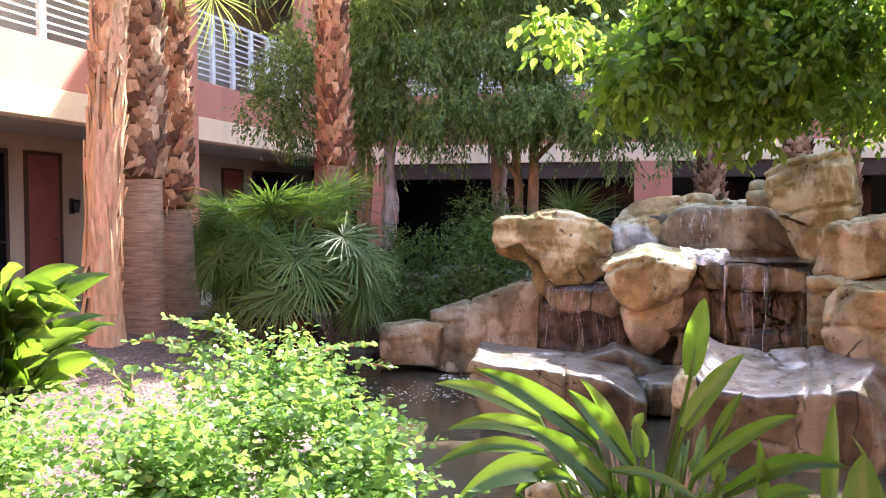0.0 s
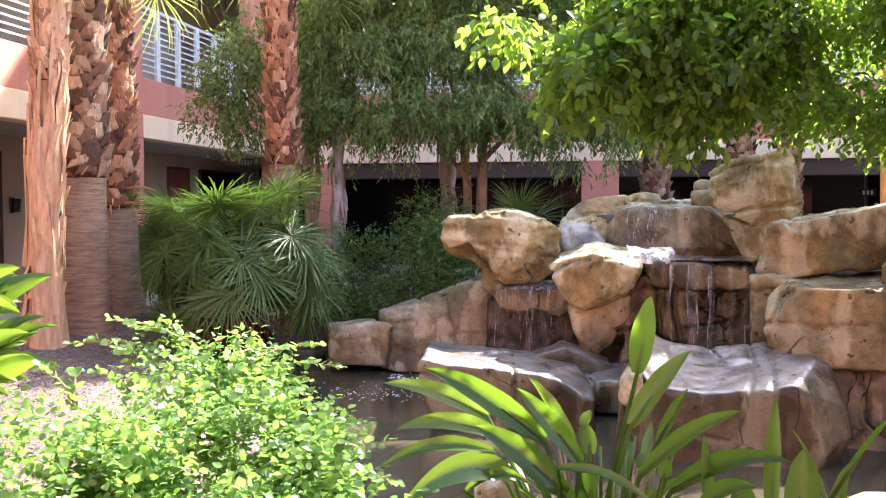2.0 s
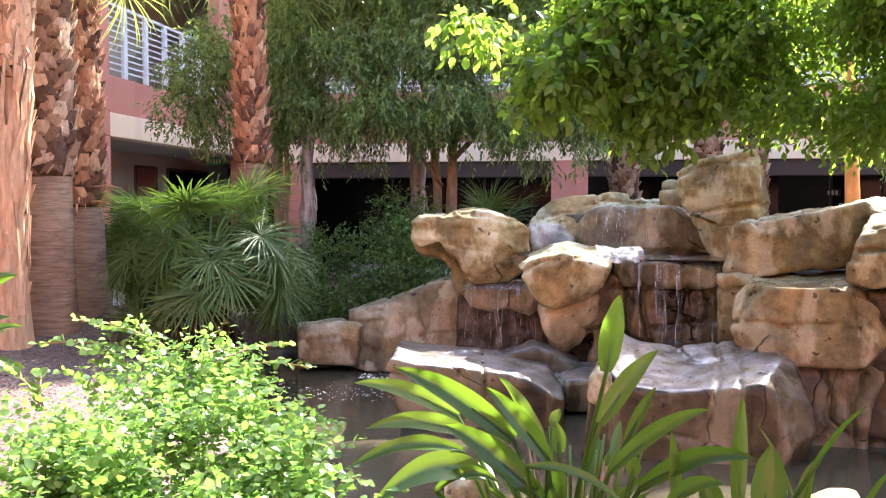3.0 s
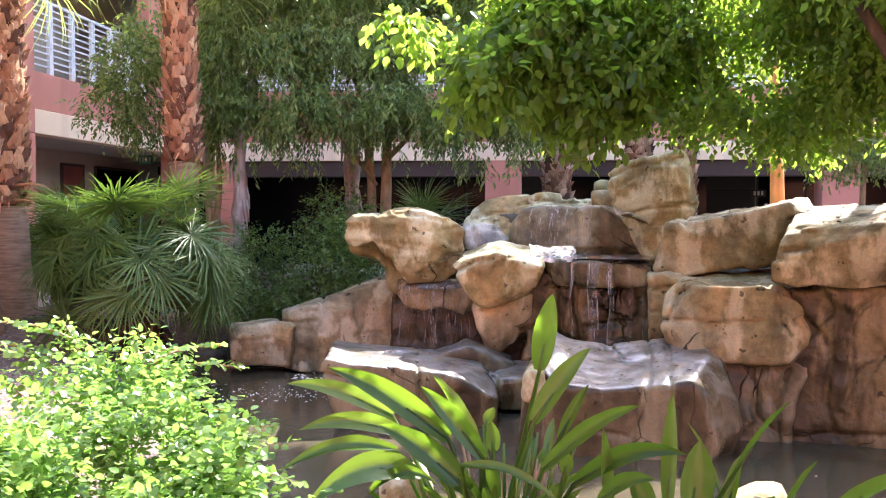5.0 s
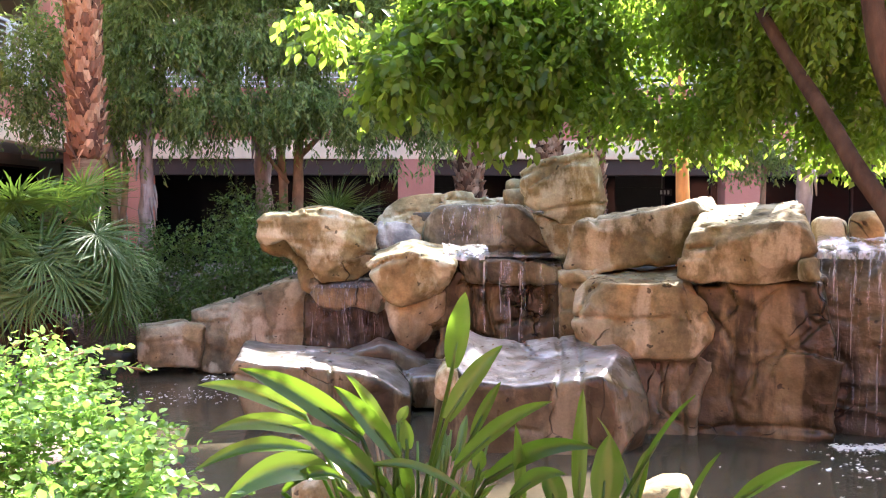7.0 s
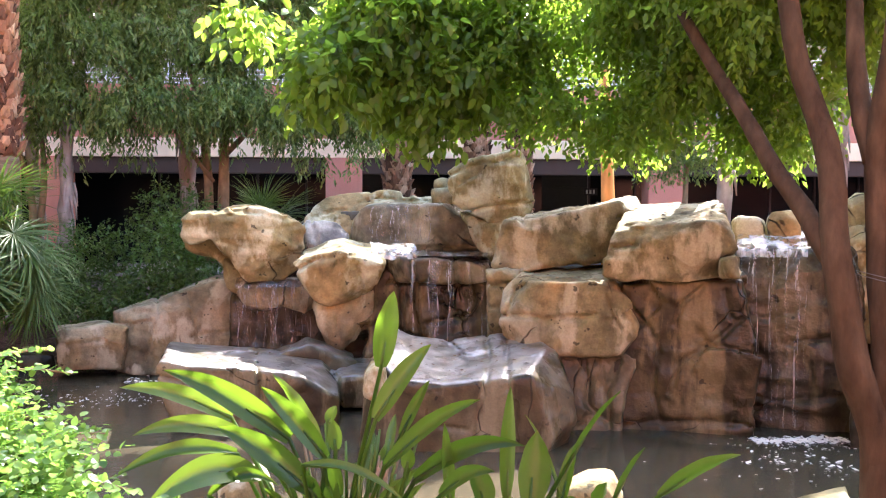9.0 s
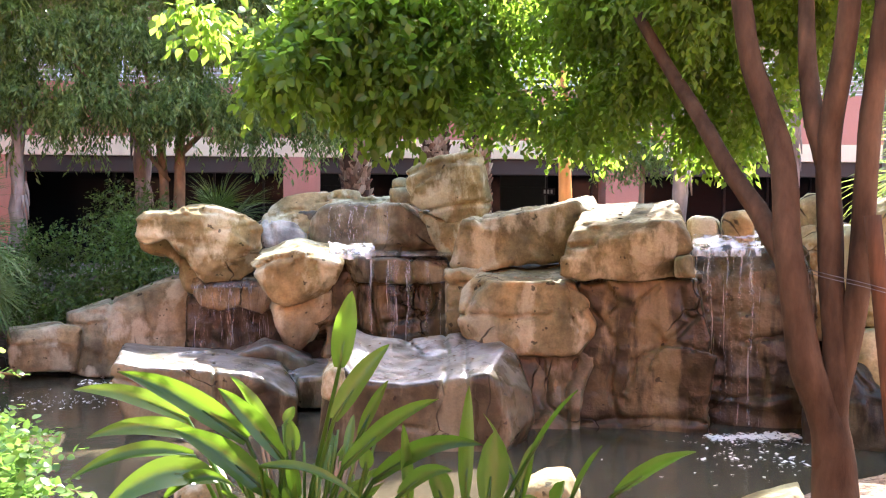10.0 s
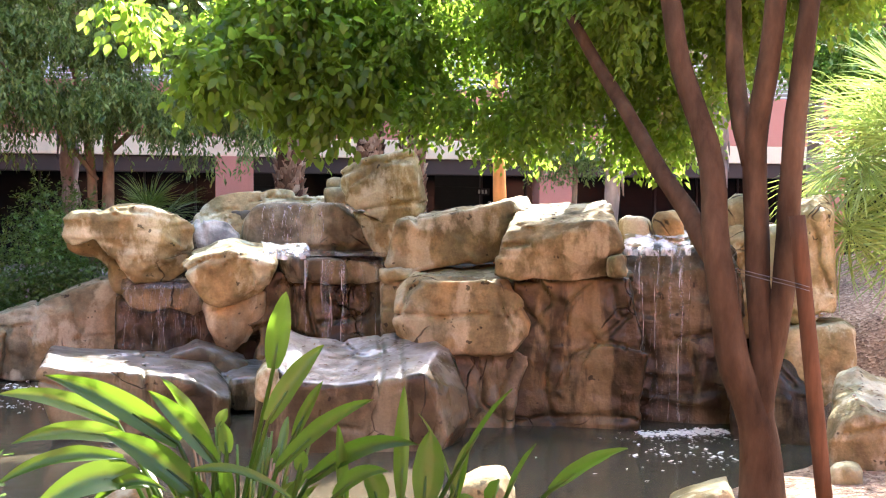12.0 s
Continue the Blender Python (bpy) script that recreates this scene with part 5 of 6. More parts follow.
tube("leaf_stub", [(-5.28, 9.88, 1.66), (-5.09, 9.86, 1.68), (-4.9, 9.85, 1.65)], [0.02, 0.014, 0.006], BOOT_RED, P3[0], 5)
tube("leaf_stub", [(-5.28, 9.88, 1.5), (-5.16, 9.83, 1.51), (-5.08, 9.81, 1.5)], [0.02, 0.014, 0.006], BOOT_RED, P3[0], 5)
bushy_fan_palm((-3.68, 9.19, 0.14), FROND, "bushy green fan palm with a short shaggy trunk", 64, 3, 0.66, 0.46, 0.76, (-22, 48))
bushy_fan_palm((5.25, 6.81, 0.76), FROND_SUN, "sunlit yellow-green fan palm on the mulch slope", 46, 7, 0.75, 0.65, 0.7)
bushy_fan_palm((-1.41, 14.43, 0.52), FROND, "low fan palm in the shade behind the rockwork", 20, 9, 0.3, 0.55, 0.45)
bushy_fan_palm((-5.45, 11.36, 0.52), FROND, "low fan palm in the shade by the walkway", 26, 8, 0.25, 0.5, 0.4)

# ---- broadleaf trees


def peeling_trunk(base, top, r, label, seed):
    thing = empty("slender_tree", base)
    rng = random.Random(seed)
    b, t = Vector(base), Vector(top)
    pts = [b.lerp(t, i / 12) + Vector((rng.uniform(-0.02, 0.02), rng.uniform(-0.02, 0.02), 0)) for i in range(13)]
    tube("trunk", pts, [r * rng.uniform(0.85, 1.15) for _ in pts], BARK_GREY, thing, 10, 0.08, rng)
    for i in range(14):
        p = pts[rng.randrange(2, 12)]
        a = rng.uniform(0, 6.28)
        o = Vector((math.cos(a), math.sin(a), 0))
        tube("bark_strip", [p + o * r * 0.9, p + o * (r + 0.02) + Vector((0, 0, -0.12)), p + o * (r + 0.035) + Vector((0, 0, -0.28))], [0.022, 0.018, 0.006], BARK_GREY, thing, 5)
    return tagged(thing, label, "tree", "slender trunks")


peeling_trunk((-3.45, 11.81, 0.73), (-3.42, 11.82, 2.65), 0.085, "slender trunk with grey peeling bark", 1)
peeling_trunk((-2.28, 13.31, 0.89), (-2.31, 13.3, 2.76), 0.11, "slender trunk with grey peeling bark", 2)
peeling_trunk((-3.91, 12.4, 0.69), (-4.03, 12.36, 2.41), 0.06, "thin forked trunk with grey bark", 3)
peeling_trunk((3.48, 9.16, 0.57), (3.53, 9.14, 3.56), 0.075, "slender trunk with pale peeling bark", 4)
peeling_trunk((7.68, 12.3, 1.01), (7.65, 12.32, 3.82), 0.11, "slender trunk with pale peeling bark", 5)
peeling_trunk((6.62, 12.9, 1.0), (6.52, 12.95, 3.88), 0.09, "slender trunk with pale peeling bark", 6)


def weeping_tree():
    thing = empty("weeping_tree", (-1.83, 12.67, 0.92))
    limb(thing, [(-1.92, 12.66, 0.7), (-1.92, 12.66, 1.73), (-2.01, 12.64, 2.47), (-2.16, 12.41, 3.53)], 0.07, 0.03, BARK_TAN, seed=1)
    limb(thing, [(-1.75, 12.68, 0.7), (-1.73, 12.68, 1.73), (-1.7, 12.79, 2.47), (-1.51, 13.11, 3.77)], 0.09, 0.03, BARK_TAN, seed=2)
    limb(thing, [(-1.86, 12.66, 1.73), (-2.14, 12.32, 2.16), (-2.36, 11.97, 2.53), (-2.86, 11.65, 3.17)], 0.03, 0.015, BARK_TAN, seed=3)
    limb(thing, [(-1.7, 12.79, 2.1), (-1.04, 12.86, 2.76), (-0.39, 12.79, 3.24)], 0.04, 0.015, BARK_TAN, seed=4)
    blobs = [((-3.32, 11.74, 3.19), (0.75, 0.7, 0.8)), ((-2.79, 12.29, 3.68), (1.0, 0.9, 0.9)), ((-2.62, 11.81, 2.69), (0.9, 0.8, 0.65)),
             ((-1.84, 12.26, 3.36), (1.0, 0.9, 0.9)), ((-1.39, 12.02, 2.68), (0.8, 0.8, 0.6)), ((-0.73, 12.48, 3.2), (0.9, 0.9, 0.9)),
             ((-0.44, 12.19, 2.5), (0.75, 0.7, 0.5)), ((0.1, 12.8, 2.86), (0.55, 0.6, 0.6)), ((-3.44, 11.91, 2.51), (0.45, 0.5, 0.5)),
             ((-2.17, 12.51, 4.56), (1.9, 1.3, 0.8)), ((-0.9, 12.87, 4.28), (1.3, 1.1, 0.8)), ((-3.39, 12.03, 4.23), (0.9, 0.9, 0.8))]
    # added limb and leaf tufts above view, to shade slab and pond
    limb(thing, [(-1.51, 13.11, 3.77), (1.6, 13.0, 5.2), (3.4, 12.7, 6.2)], 0.03, 0.012, BARK_TAN, seed=5)
    crown(thing, [((3.75, 12.75, 6.3), (0.85, 0.5, 0.4)), ((2.1, 12.0, 6.2), (1.0, 0.5, 0.4))], 2600, 9, 0.30, 0.09, LEAF_FICUS, 22, droop=1.0, width=0.36, gap=1.25, thin=-1.8, name="upper_crown")
    crown(thing, blobs, 15500, 9, 0.28, 0.08, LEAF_FICUS, 21, droop=1.0, width=0.36, gap=1.25, thin=-0.25, label="drooping dark green small leaves")
    return tagged(thing, "weeping broadleaf tree with two tan stems behind the rocks", "tree")


weeping_tree()


def small_tree(name, at, stems, blobs, count, size, material, label, seed, droop=0.5, bark_m=BARK_TAN):
    thing = empty(name, at)
    for i, (ctrl, r) in enumerate(stems):
        limb(thing, ctrl, r, r * 0.4, bark_m, seed=seed + i)
    crown(thing, blobs, count, 8, size * 3.6, size, material, seed, droop)
    return tagged(thing, label, "tree")


small_tree("leaning_tree", (-4.37, 11.71, 0.51), [([(-3.89, 12.09, 0.71), (-3.95, 12.07, 1.74), (-4.22, 11.77, 2.52), (-4.54, 11.43, 2.99)], 0.05), ([(-3.89, 12.09, 0.78), (-3.78, 12.13, 1.81), (-3.87, 12.09, 2.83)], 0.05)],
           [((-4.67, 11.49, 3.14), (0.42, 0.5, 0.45)), ((-4.8, 11.33, 2.7), (0.40, 0.4, 0.35)), ((-4.52, 11.87, 3.54), (0.35, 0.5, 0.4)), ((-4.59, 11.73, 2.52), (0.35, 0.4, 0.3)), ((-4.05, 12.67, 3.8), (0.4, 0.5, 0.6)), ((-3.92, 12.5, 3.02), (0.35, 0.4, 0.5))],
           1350, 0.07, LEAF_FICUS, "small broadleaf tree leaning before the balcony", 31, 0.7)
small_tree("far_tree", (5.58, 16.59, 1.07), [([(5.63, 16.57, 0.87), (5.65, 16.56, 1.87), (5.75, 16.53, 3.07)], 0.06)],
           [((5.75, 16.53, 2.72), (0.8, 0.8, 0.7)), ((5.22, 16.49, 2.26), (0.5, 0.5, 0.3)), ((6.2, 16.36, 3.56), (0.8, 0.8, 0.8)), ((5.07, 17.06, 3.51), (0.7, 0.8, 0.7))],
           1500, 0.09, LEAF_FICUS, "small shaded tree before the far building", 32, 0.6)
SUNLIT = small_tree("sunlit_tree", (7.72, 10.46, 1.08), [([(7.73, 10.45, 0.94), (7.65, 10.51, 2.57), (7.47, 10.64, 3.93)], 0.09)],
           [((7.21, 10.81, 3.62), (0.9, 0.9, 0.75)), ((7.64, 10.52, 2.91), (0.8, 0.8, 0.5)), ((6.82, 11.42, 3.78), (0.8, 0.8, 0.6)), ((7.04, 10.93, 4.38), (1.0, 0.8, 0.5))],
           2600, 0.10, LEAF_BUSH, "sunlit light green tree beyond the court", 33, 0.5)
# unseen bough added to keep sun off the pond's right side
limb(SUNLIT, [(7.47, 10.64, 3.93), (6.4, 10.3, 4.7), (5.2, 9.9, 5.0)], 0.04, 0.012, BARK_TAN, seed=36)
crown(SUNLIT, [((5.1, 10.2, 5.0), (1.05, 0.38, 0.4))], 1300, 8, 0.32, 0.10, LEAF_BUSH, 37, 0.5, name="outer_crown")


def hedge(name, blobs, count, size, material, label, seed, per=8, droop=0.1):
    pos, dirs, rng = twigs(blobs, count, per, size * 4, seed, droop, 0.35)
    keep = pos[:, 2] > ground_z(pos[:, 0], pos[:, 1]) - 0.02
    me = leaf_mesh(name, pos[keep], dirs[keep], size * rng.uniform(0.6, 1.2, keep.sum()), material, 0.5, rng=rng)
    return tagged(new(name, me), label, "shrub", kind="stuff")


hedge("shrub_bank", [((-2.47, 11.13, 0.65), (1.0, 0.6, 0.5)), ((-1.92, 11.03, 0.86), (0.55, 0.6, 0.5)), ((-2.19, 11.8, 1.23), (0.5, 0.5, 0.4)), ((-2.84, 10.83, 0.4), (0.5, 0.5, 0.35)), ((-1.76, 10.86, 0.48), (0.4, 0.5, 0.3)), ((-3.33, 11.74, 0.74), (0.8, 0.5, 0.4)), ((-3.29, 11.33, 0.49), (0.7, 0.5, 0.35)), ((-3.86, 11.99, 0.5), (0.6, 0.4, 0.35)), ((-2.18, 10.68, 0.24), (0.6, 0.4, 0.25))],
      3600, 0.055, LEAF_HEDGE, "dark green leafy shrubs in the shade behind the pond", 41)
hedge("shrub_bank", [((-5.84, 11.84, 0.93), (0.6, 0.5, 0.3)), ((-5.19, 11.48, 0.73), (0.7, 0.5, 0.4)), ((-4.05, 12.35, 0.62), (0.6, 0.5, 0.4))],
      900, 0.055, LEAF_HEDGE, "low dark shrubs along the walkway", 42)
hedge("shrub_bank", [((-1.0, NORTH + 8.5, 0.8), (3.5, 1.0, 1.5)), ((3.5, NORTH + 8.5, 0.8), (3.0, 1.0, 1.6)), ((9.0, NORTH + 8.5, 0.8), (3.0, 1.0, 1.6))],
      2200, 0.12, LEAF_BUSH, "sunlit shrubs beyond the far building", 43)

# ---- the near tree over the pond


def near_tree():
    thing = empty("shade_tree", (2.17, 3.83, -0.26))
    limb(thing, [(2.17, 3.82, 0.09), (2.17, 3.83, 0.26), (2.15, 3.84, 0.48), (2.14, 3.84, 0.59), (2.14, 3.85, 0.65)], 0.112, 0.051, BARK_RED, 10, 14, 1, "trunk")
    limb(thing, [(2.16, 3.83, 0.31), (2.14, 3.83, 0.48), (2.1, 3.85, 0.63), (2.04, 3.85, 0.77), (2.02, 3.87, 0.9), (1.99, 3.88, 1.12), (1.97, 3.91, 1.31), (1.98, 3.95, 1.53), (1.97, 4.0, 1.72), (1.93, 4.07, 1.91), (1.88, 4.11, 2.11), (1.86, 4.15, 2.35), (1.84, 4.22, 2.56)], 0.079, 0.041, BARK_RED, 22, 14, 2, "limb")
    limb(thing, [(1.99, 3.9, 1.19), (1.94, 3.97, 1.31), (1.91, 4.08, 1.44), (1.84, 4.21, 1.61), (1.78, 4.4, 1.85), (1.7, 4.65, 2.14), (1.62, 4.84, 2.41)], 0.054, 0.028, BARK_RED, 22, 14, 3, "limb")
    limb(thing, [(2.15, 3.84, 0.41), (2.16, 3.83, 0.66), (2.17, 3.85, 0.87), (2.16, 3.88, 1.12), (2.16, 3.9, 1.36), (2.15, 3.91, 1.61), (2.15, 3.89, 1.8), (2.17, 3.85, 2.04), (2.18, 3.82, 2.27), (2.19, 3.82, 2.48)], 0.059, 0.043, BARK_RED, 22, 14, 4, "limb")
    limb(thing, [(2.15, 3.92, 1.63), (2.12, 3.97, 1.81), (2.12, 4.03, 1.99), (2.13, 4.08, 2.19), (2.17, 4.17, 2.49)], 0.051, 0.033, BARK_RED, 22, 14, 5, "limb")
    limb(thing, [(2.16, 3.83, 0.38), (2.17, 3.84, 0.63), (2.21, 3.83, 0.85), (2.24, 3.81, 1.1), (2.25, 3.8, 1.36), (2.26, 3.8, 1.6), (2.27, 3.79, 1.84), (2.28, 3.76, 2.08), (2.3, 3.75, 2.31), (2.32, 3.74, 2.5)], 0.054, 0.041, BARK_RED, 22, 14, 6, "limb")
    # the last blob lies above view, added for dappled shade on the plant
    blobs = [((1.09, 6.0, 2.5), (0.65, 0.5, 0.42)), ((1.54, 5.8, 2.54), (0.65, 0.5, 0.40)),
             ((1.96, 5.46, 2.56), (0.6, 0.6, 0.40)), ((1.42, 5.73, 2.13), (0.22, 0.3, 0.12)), ((1.81, 5.51, 2.22), (0.34, 0.4, 0.18)),
             ((1.07, 5.9, 2.18), (0.3, 0.4, 0.17)), ((2.36, 5.19, 2.48), (0.5, 0.6, 0.4)), ((2.36, 5.3, 1.98), (0.3, 0.3, 0.22)), ((2.15, 5.39, 1.89), (0.13, 0.2, 0.14)), ((2.65, 4.82, 2.57), (0.45, 0.6, 0.24)),
             ((2.66, 4.3, 2.52), (0.2, 0.3, 0.12)), ((1.68, 4.6, 2.43), (0.28, 0.2, 0.2)), ((1.98, 4.6, 2.56), (0.3, 0.2, 0.13)), ((1.8, 4.7, 2.5), (0.2, 0.15, 0.12)), ((1.24, 6.07, 2.94), (0.9, 0.5, 0.35)), ((2.08, 5.52, 2.92), (0.9, 0.7, 0.4)), ((2.57, 4.64, 2.96), (1.0, 0.8, 0.45)),
             ((2.31, 5.1, 3.38), (1.0, 0.8, 0.5)), ((1.47, 4.88, 2.88), (0.6, 0.5, 0.22))]
    lit, deep = [b for b in blobs if b[0][0] < 1.6], [b for b in blobs if b[0][0] >= 1.6] + [((1.42, 5.73, 1.98), (0.26, 0.3, 0.13)), ((1.21, 5.88, 2.04), (0.3, 0.3, 0.14)), ((1.62, 5.57, 1.94), (0.25, 0.3, 0.12))]
    crown(thing, lit, 3500, 6, 0.20, 0.046, LEAF_NEAR, 51, droop=0.8, width=0.56, gap=1.7, ovate=True, thin=-0.2, label="broad glossy green leaves, bright where the sun shines through")
    crown(thing, deep, 16500, 6, 0.20, 0.05, LEAF_NEAR, 56, droop=0.8, width=0.6, gap=1.6, thin=-0.75, name="inner_crown")
    airy = [((0.13, 6.1, 2.62), (0.4, 0.4, 0.28)), ((0.55, 6.18, 2.55), (0.6, 0.5, 0.45)), ((0.4, 6.09, 2.11), (0.22, 0.3, 0.24)), ((0.54, 6.08, 2.27), (0.35, 0.4, 0.22))]
    crown(thing, airy, 3000, 6, 0.20, 0.072, LEAF_NEAR, 54, droop=0.8, width=0.56, gap=1.5, ovate=True, thin=-1.2, name="outer_crown")
    # unseen leaf mass added overhead to darken the inner crown below
    above = [((2.8, 6.3, 3.72), (0.95, 0.7, 0.45)), ((2.36, 4.75, 3.75), (0.8, 0.7, 0.45)), ((2.81, 4.5, 3.73), (0.9, 0.8, 0.5)), ((2.51, 4.55, 3.32), (0.8, 0.6, 0.4))]
    crown(thing, above, 6000, 6, 0.24, 0.10, LEAF_NEAR, 53, droop=0.8, width=0.56, gap=1.2, thin=-0.9, name="upper_crown")
    # gappy leaf clumps added out of view to dapple the broad-leaf plant
    high = [((1.6, 5.95, 3.95), (0.95, 0.45, 0.4))]
    crown(thing, high, 300, 6, 0.24, 0.09, LEAF_NEAR, 55, droop=0.8, width=0.56, gap=1.6, thin=0.35, name="high_crown")
    tip = [((-0.19, 5.8, 2.27), (0.22, 0.25, 0.16)), ((0.02, 5.9, 2.31), (0.27, 0.25, 0.2)), ((-0.19, 5.9, 2.44), (0.17, 0.2, 0.11)), ((-0.34, 5.79, 2.11), (0.09, 0.1, 0.03)), ((0.12, 5.9, 2.45), (0.27, 0.25, 0.2)), ((-0.68, 5.96, 2.59), (0.15, 0.18, 0.08))]
    crown(thing, tip, 420, 6, 0.22, 0.078, LEAF_NEAR, 52, droop=0.8, width=0.56, gap=1.2, ovate=True, thin=-3.0, name="branch_tip_leaves")
    return tagged(thing, "multi-stemmed shade tree with smooth red-brown bark", "tree")


near_tree()


def tree_stake():
    thing = empty("tree_stake", (2.25, 3.49, -0.22))
    a, b = Vector((2.27, 3.51, 0.23)), Vector((2.17, 3.6, 1.41))
    tube("pole", [a.lerp(b, i / 8) for i in range(9)], [0.033] * 9, STAKE, thing, 14, 0.02, random.Random(3))
    for dz in (0.0, 0.015):
        tube("wire_tie", curve_pts([(2.01, 3.8, 1.17), (2.06, 3.68, 1.15), (2.13, 3.59, 1.13), (2.19, 3.53, 1.11)], 8), [0.0016] * 8, WIRE, thing, 5).location.z += dz
    return tagged(thing, "stained wooden stake wired to the tree trunk", "stake")


tree_stake()
tagged(tube("timber_post", [(2.32, 8.9, 0.71), (2.3, 8.91, 1.51), (2.26, 8.92, 2.73)], [0.075, 0.062, 0.04], ORANGE_WOOD, None, 8, 0.06, random.Random(5)), "sunlit orange tapering timber post behind the rocks", "post")

# ---- near planting


def blade_mesh(base, tip, width, arch, roll, stalk, hollow=0.55):
    """A broad strap of a leaf with a midrib, on a stalk; it bends over along its length."""
    a, b, s = Vector(base), Vector(tip), Vector(stalk)
    d = (b - a)
    L = d.length
    d = d.normalized()
    side = d.cross(Vector((0, -1, 0.25)))
    side = (side.normalized() if side.length > 0.05 else Vector((1, 0, 0)))
    side = Matrix.Rotation(radians(roll), 3, d) @ side
    up = side.cross(d)
    if up.z < 0 and abs(roll) < 60:
        up = -up
    v, f = [], []
    n = 12
    for i in range(n + 1):
        q = i / n
        w = width * 0.36 * (math.sin(math.pi * min(1, (q * 0.93 + 0.07)) ** 0.8) ** 0.75 if q < 1 else 0.02)
        c = a + d * L * q + Vector((0, 0, arch * L * 4 * q * (1 - q) - 0.08 * L * q ** 3))
        wave = 0.03 * width * math.sin(q * 17 + roll)
        v += [c - side * w + up * (hollow * w + wave), c - side * w * 0.5 + up * hollow * w * 0.3, c - up * 0.004, c + side * w * 0.5 + up * hollow * w * 0.3, c + side * w + up * (hollow * w - wave)]
        if i:
            k = 5 * i
            for j in range(4):
                f.append((k + j, k + j + 1, k - 4 + j, k - 5 + j))
    tv, tf = tube_data([s, s.lerp(a, 0.55) + (a - s).cross(Vector((0, 1, 0))).normalized() * 0.01, a, a + d * L * 0.35 + Vector((0, 0, arch * L * 0.9 - 0.006))], [0.011, 0.009, 0.007, 0.003], 6)
    k = len(v)
    return v + tv, f + [tuple(i + k for i in t) for t in tf]


def blade_leaf(parent, base, tip, width, arch=0.06, roll=0.0, stalk=None, material=None):
    v, f = blade_mesh(base, tip, width, arch, roll, stalk)
    return piece("leaf", mesh_of("leaf", v, f, material or BLADE, True), parent)


def big_leaf_plant():
    root = Vector((-0.04, 3.25, 0.02))
    thing = empty("broad_leaf_plant", root)
    rows = [
        ((0.07, 3.2, 0.91), (0.11, 3.15, 1.19), 0.109, 0.0, 5, BLADE),
        ((0.05, 3.1, 0.76), (0.23, 3.14, 1.02), 0.095, 0.03, -15, BLADE),
        ((0.08, 3.05, 0.62), (0.37, 2.96, 0.88), 0.078, 0.05, -25, BLADE),
        ((-0.23, 3.19, 0.68), (-0.63, 3.19, 0.95), 0.117, 0.03, 12, BLADE),
        ((-0.43, 3.3, 0.73), (-0.78, 3.23, 0.88), 0.085, 0.05, 10, BLADE_SUN),
        ((-0.39, 3.26, 0.68), (-0.72, 3.14, 0.74), 0.088, 0.07, 12, BLADE_SUN),
        ((-0.39, 3.13, 0.65), (-0.75, 3.01, 0.64), 0.077, 0.1, 30, BLADE),
        ((-0.31, 2.98, 0.62), (-0.62, 2.78, 0.6), 0.128, 0.14, 8, BLADE_SUN),
        ((-0.11, 3.1, 0.64), (-0.31, 3.08, 0.9), 0.091, 0.02, 5, BLADE),
        ((-0.13, 3.25, 0.64), (-0.29, 3.29, 0.9), 0.067, 0.03, -30, BLADE),
        ((-0.15, 3.0, 0.56), (-0.44, 3.03, 0.79), 0.121, 0.04, 15, BLADE),
        ((-0.17, 2.9, 0.67), (0.14, 2.8, 0.6), 0.046, 0.1, -40, BLADE),
        ((0.14, 3.3, 0.66), (0.24, 3.33, 0.86), 0.056, 0.02, -10, BLADE),
        ((-0.11, 3.3, 0.71), (-0.08, 3.3, 0.77), 0.052, 0.0, 10, BLADE_SUN),
        ((-0.08, 3.2, 0.64), (-0.09, 3.2, 0.75), 0.066, 0.02, 10, BLADE_SUN),
        ((0.09, 3.2, 0.62), (0.12, 3.28, 0.75), 0.043, 0.02, 0, BLADE_SUN),
        ((0.15, 3.1, 0.6), (0.16, 3.1, 0.67), 0.064, 0.05, 0, BLADE),
        ((0.18, 3.14, 0.55), (0.52, 3.01, 0.72), 0.088, 0.1, -12, BLADE),
        ((-0.45, 2.92, 0.58), (-0.24, 2.89, 0.63), 0.054, 0.2, -20, BLADE),
        ((0.25, 2.99, 0.54), (0.41, 2.92, 0.65), 0.073, 0.12, -25, BLADE),
    ]
    rng = random.Random(8)
    for base, tip, w, arch, roll, tone in rows:
        blade_leaf(thing, base, tip, w, arch, roll, root + Vector((rng.uniform(-0.12, 0.12), rng.uniform(-0.12, 0.12), -0.02)), tone)
    for i in range(26):
        a, q = rng.uniform(0, 6.28), rng.uniform(0.25, 0.6)
        o = Vector((math.cos(a), math.sin(a), 0))
        b = root + o * q * 0.35 + Vector((0, 0, rng.uniform(0.15, 0.36)))
        blade_leaf(thing, b, b + o * rng.uniform(0.2, 0.36) + Vector((0, 0, rng.uniform(-0.1, 0.12))), rng.uniform(0.07, 0.12), 0.1, rng.uniform(-40, 40), root + o * 0.06)
    for i in range(64):
        a, h = rng.uniform(0, 6.28), rng.uniform(0.3, 0.66)
        o = Vector((math.cos(a), math.sin(a), 0)) * rng.uniform(0.08, 0.26)
        foot = root + o * 0.35
        tip = root + o + Vector((0, 0, h))
        tube("leaf_stalk", curve_pts([foot, foot.lerp(tip, 0.5) + Vector((0, 0, 0.05)), tip], 6), [0.010, 0.009, 0.008, 0.007, 0.006, 0.004], BLADE_SUN if i % 3 else BARK_TAN, thing, 6)
    for i in range(22):
        a = rng.uniform(0, 6.28)
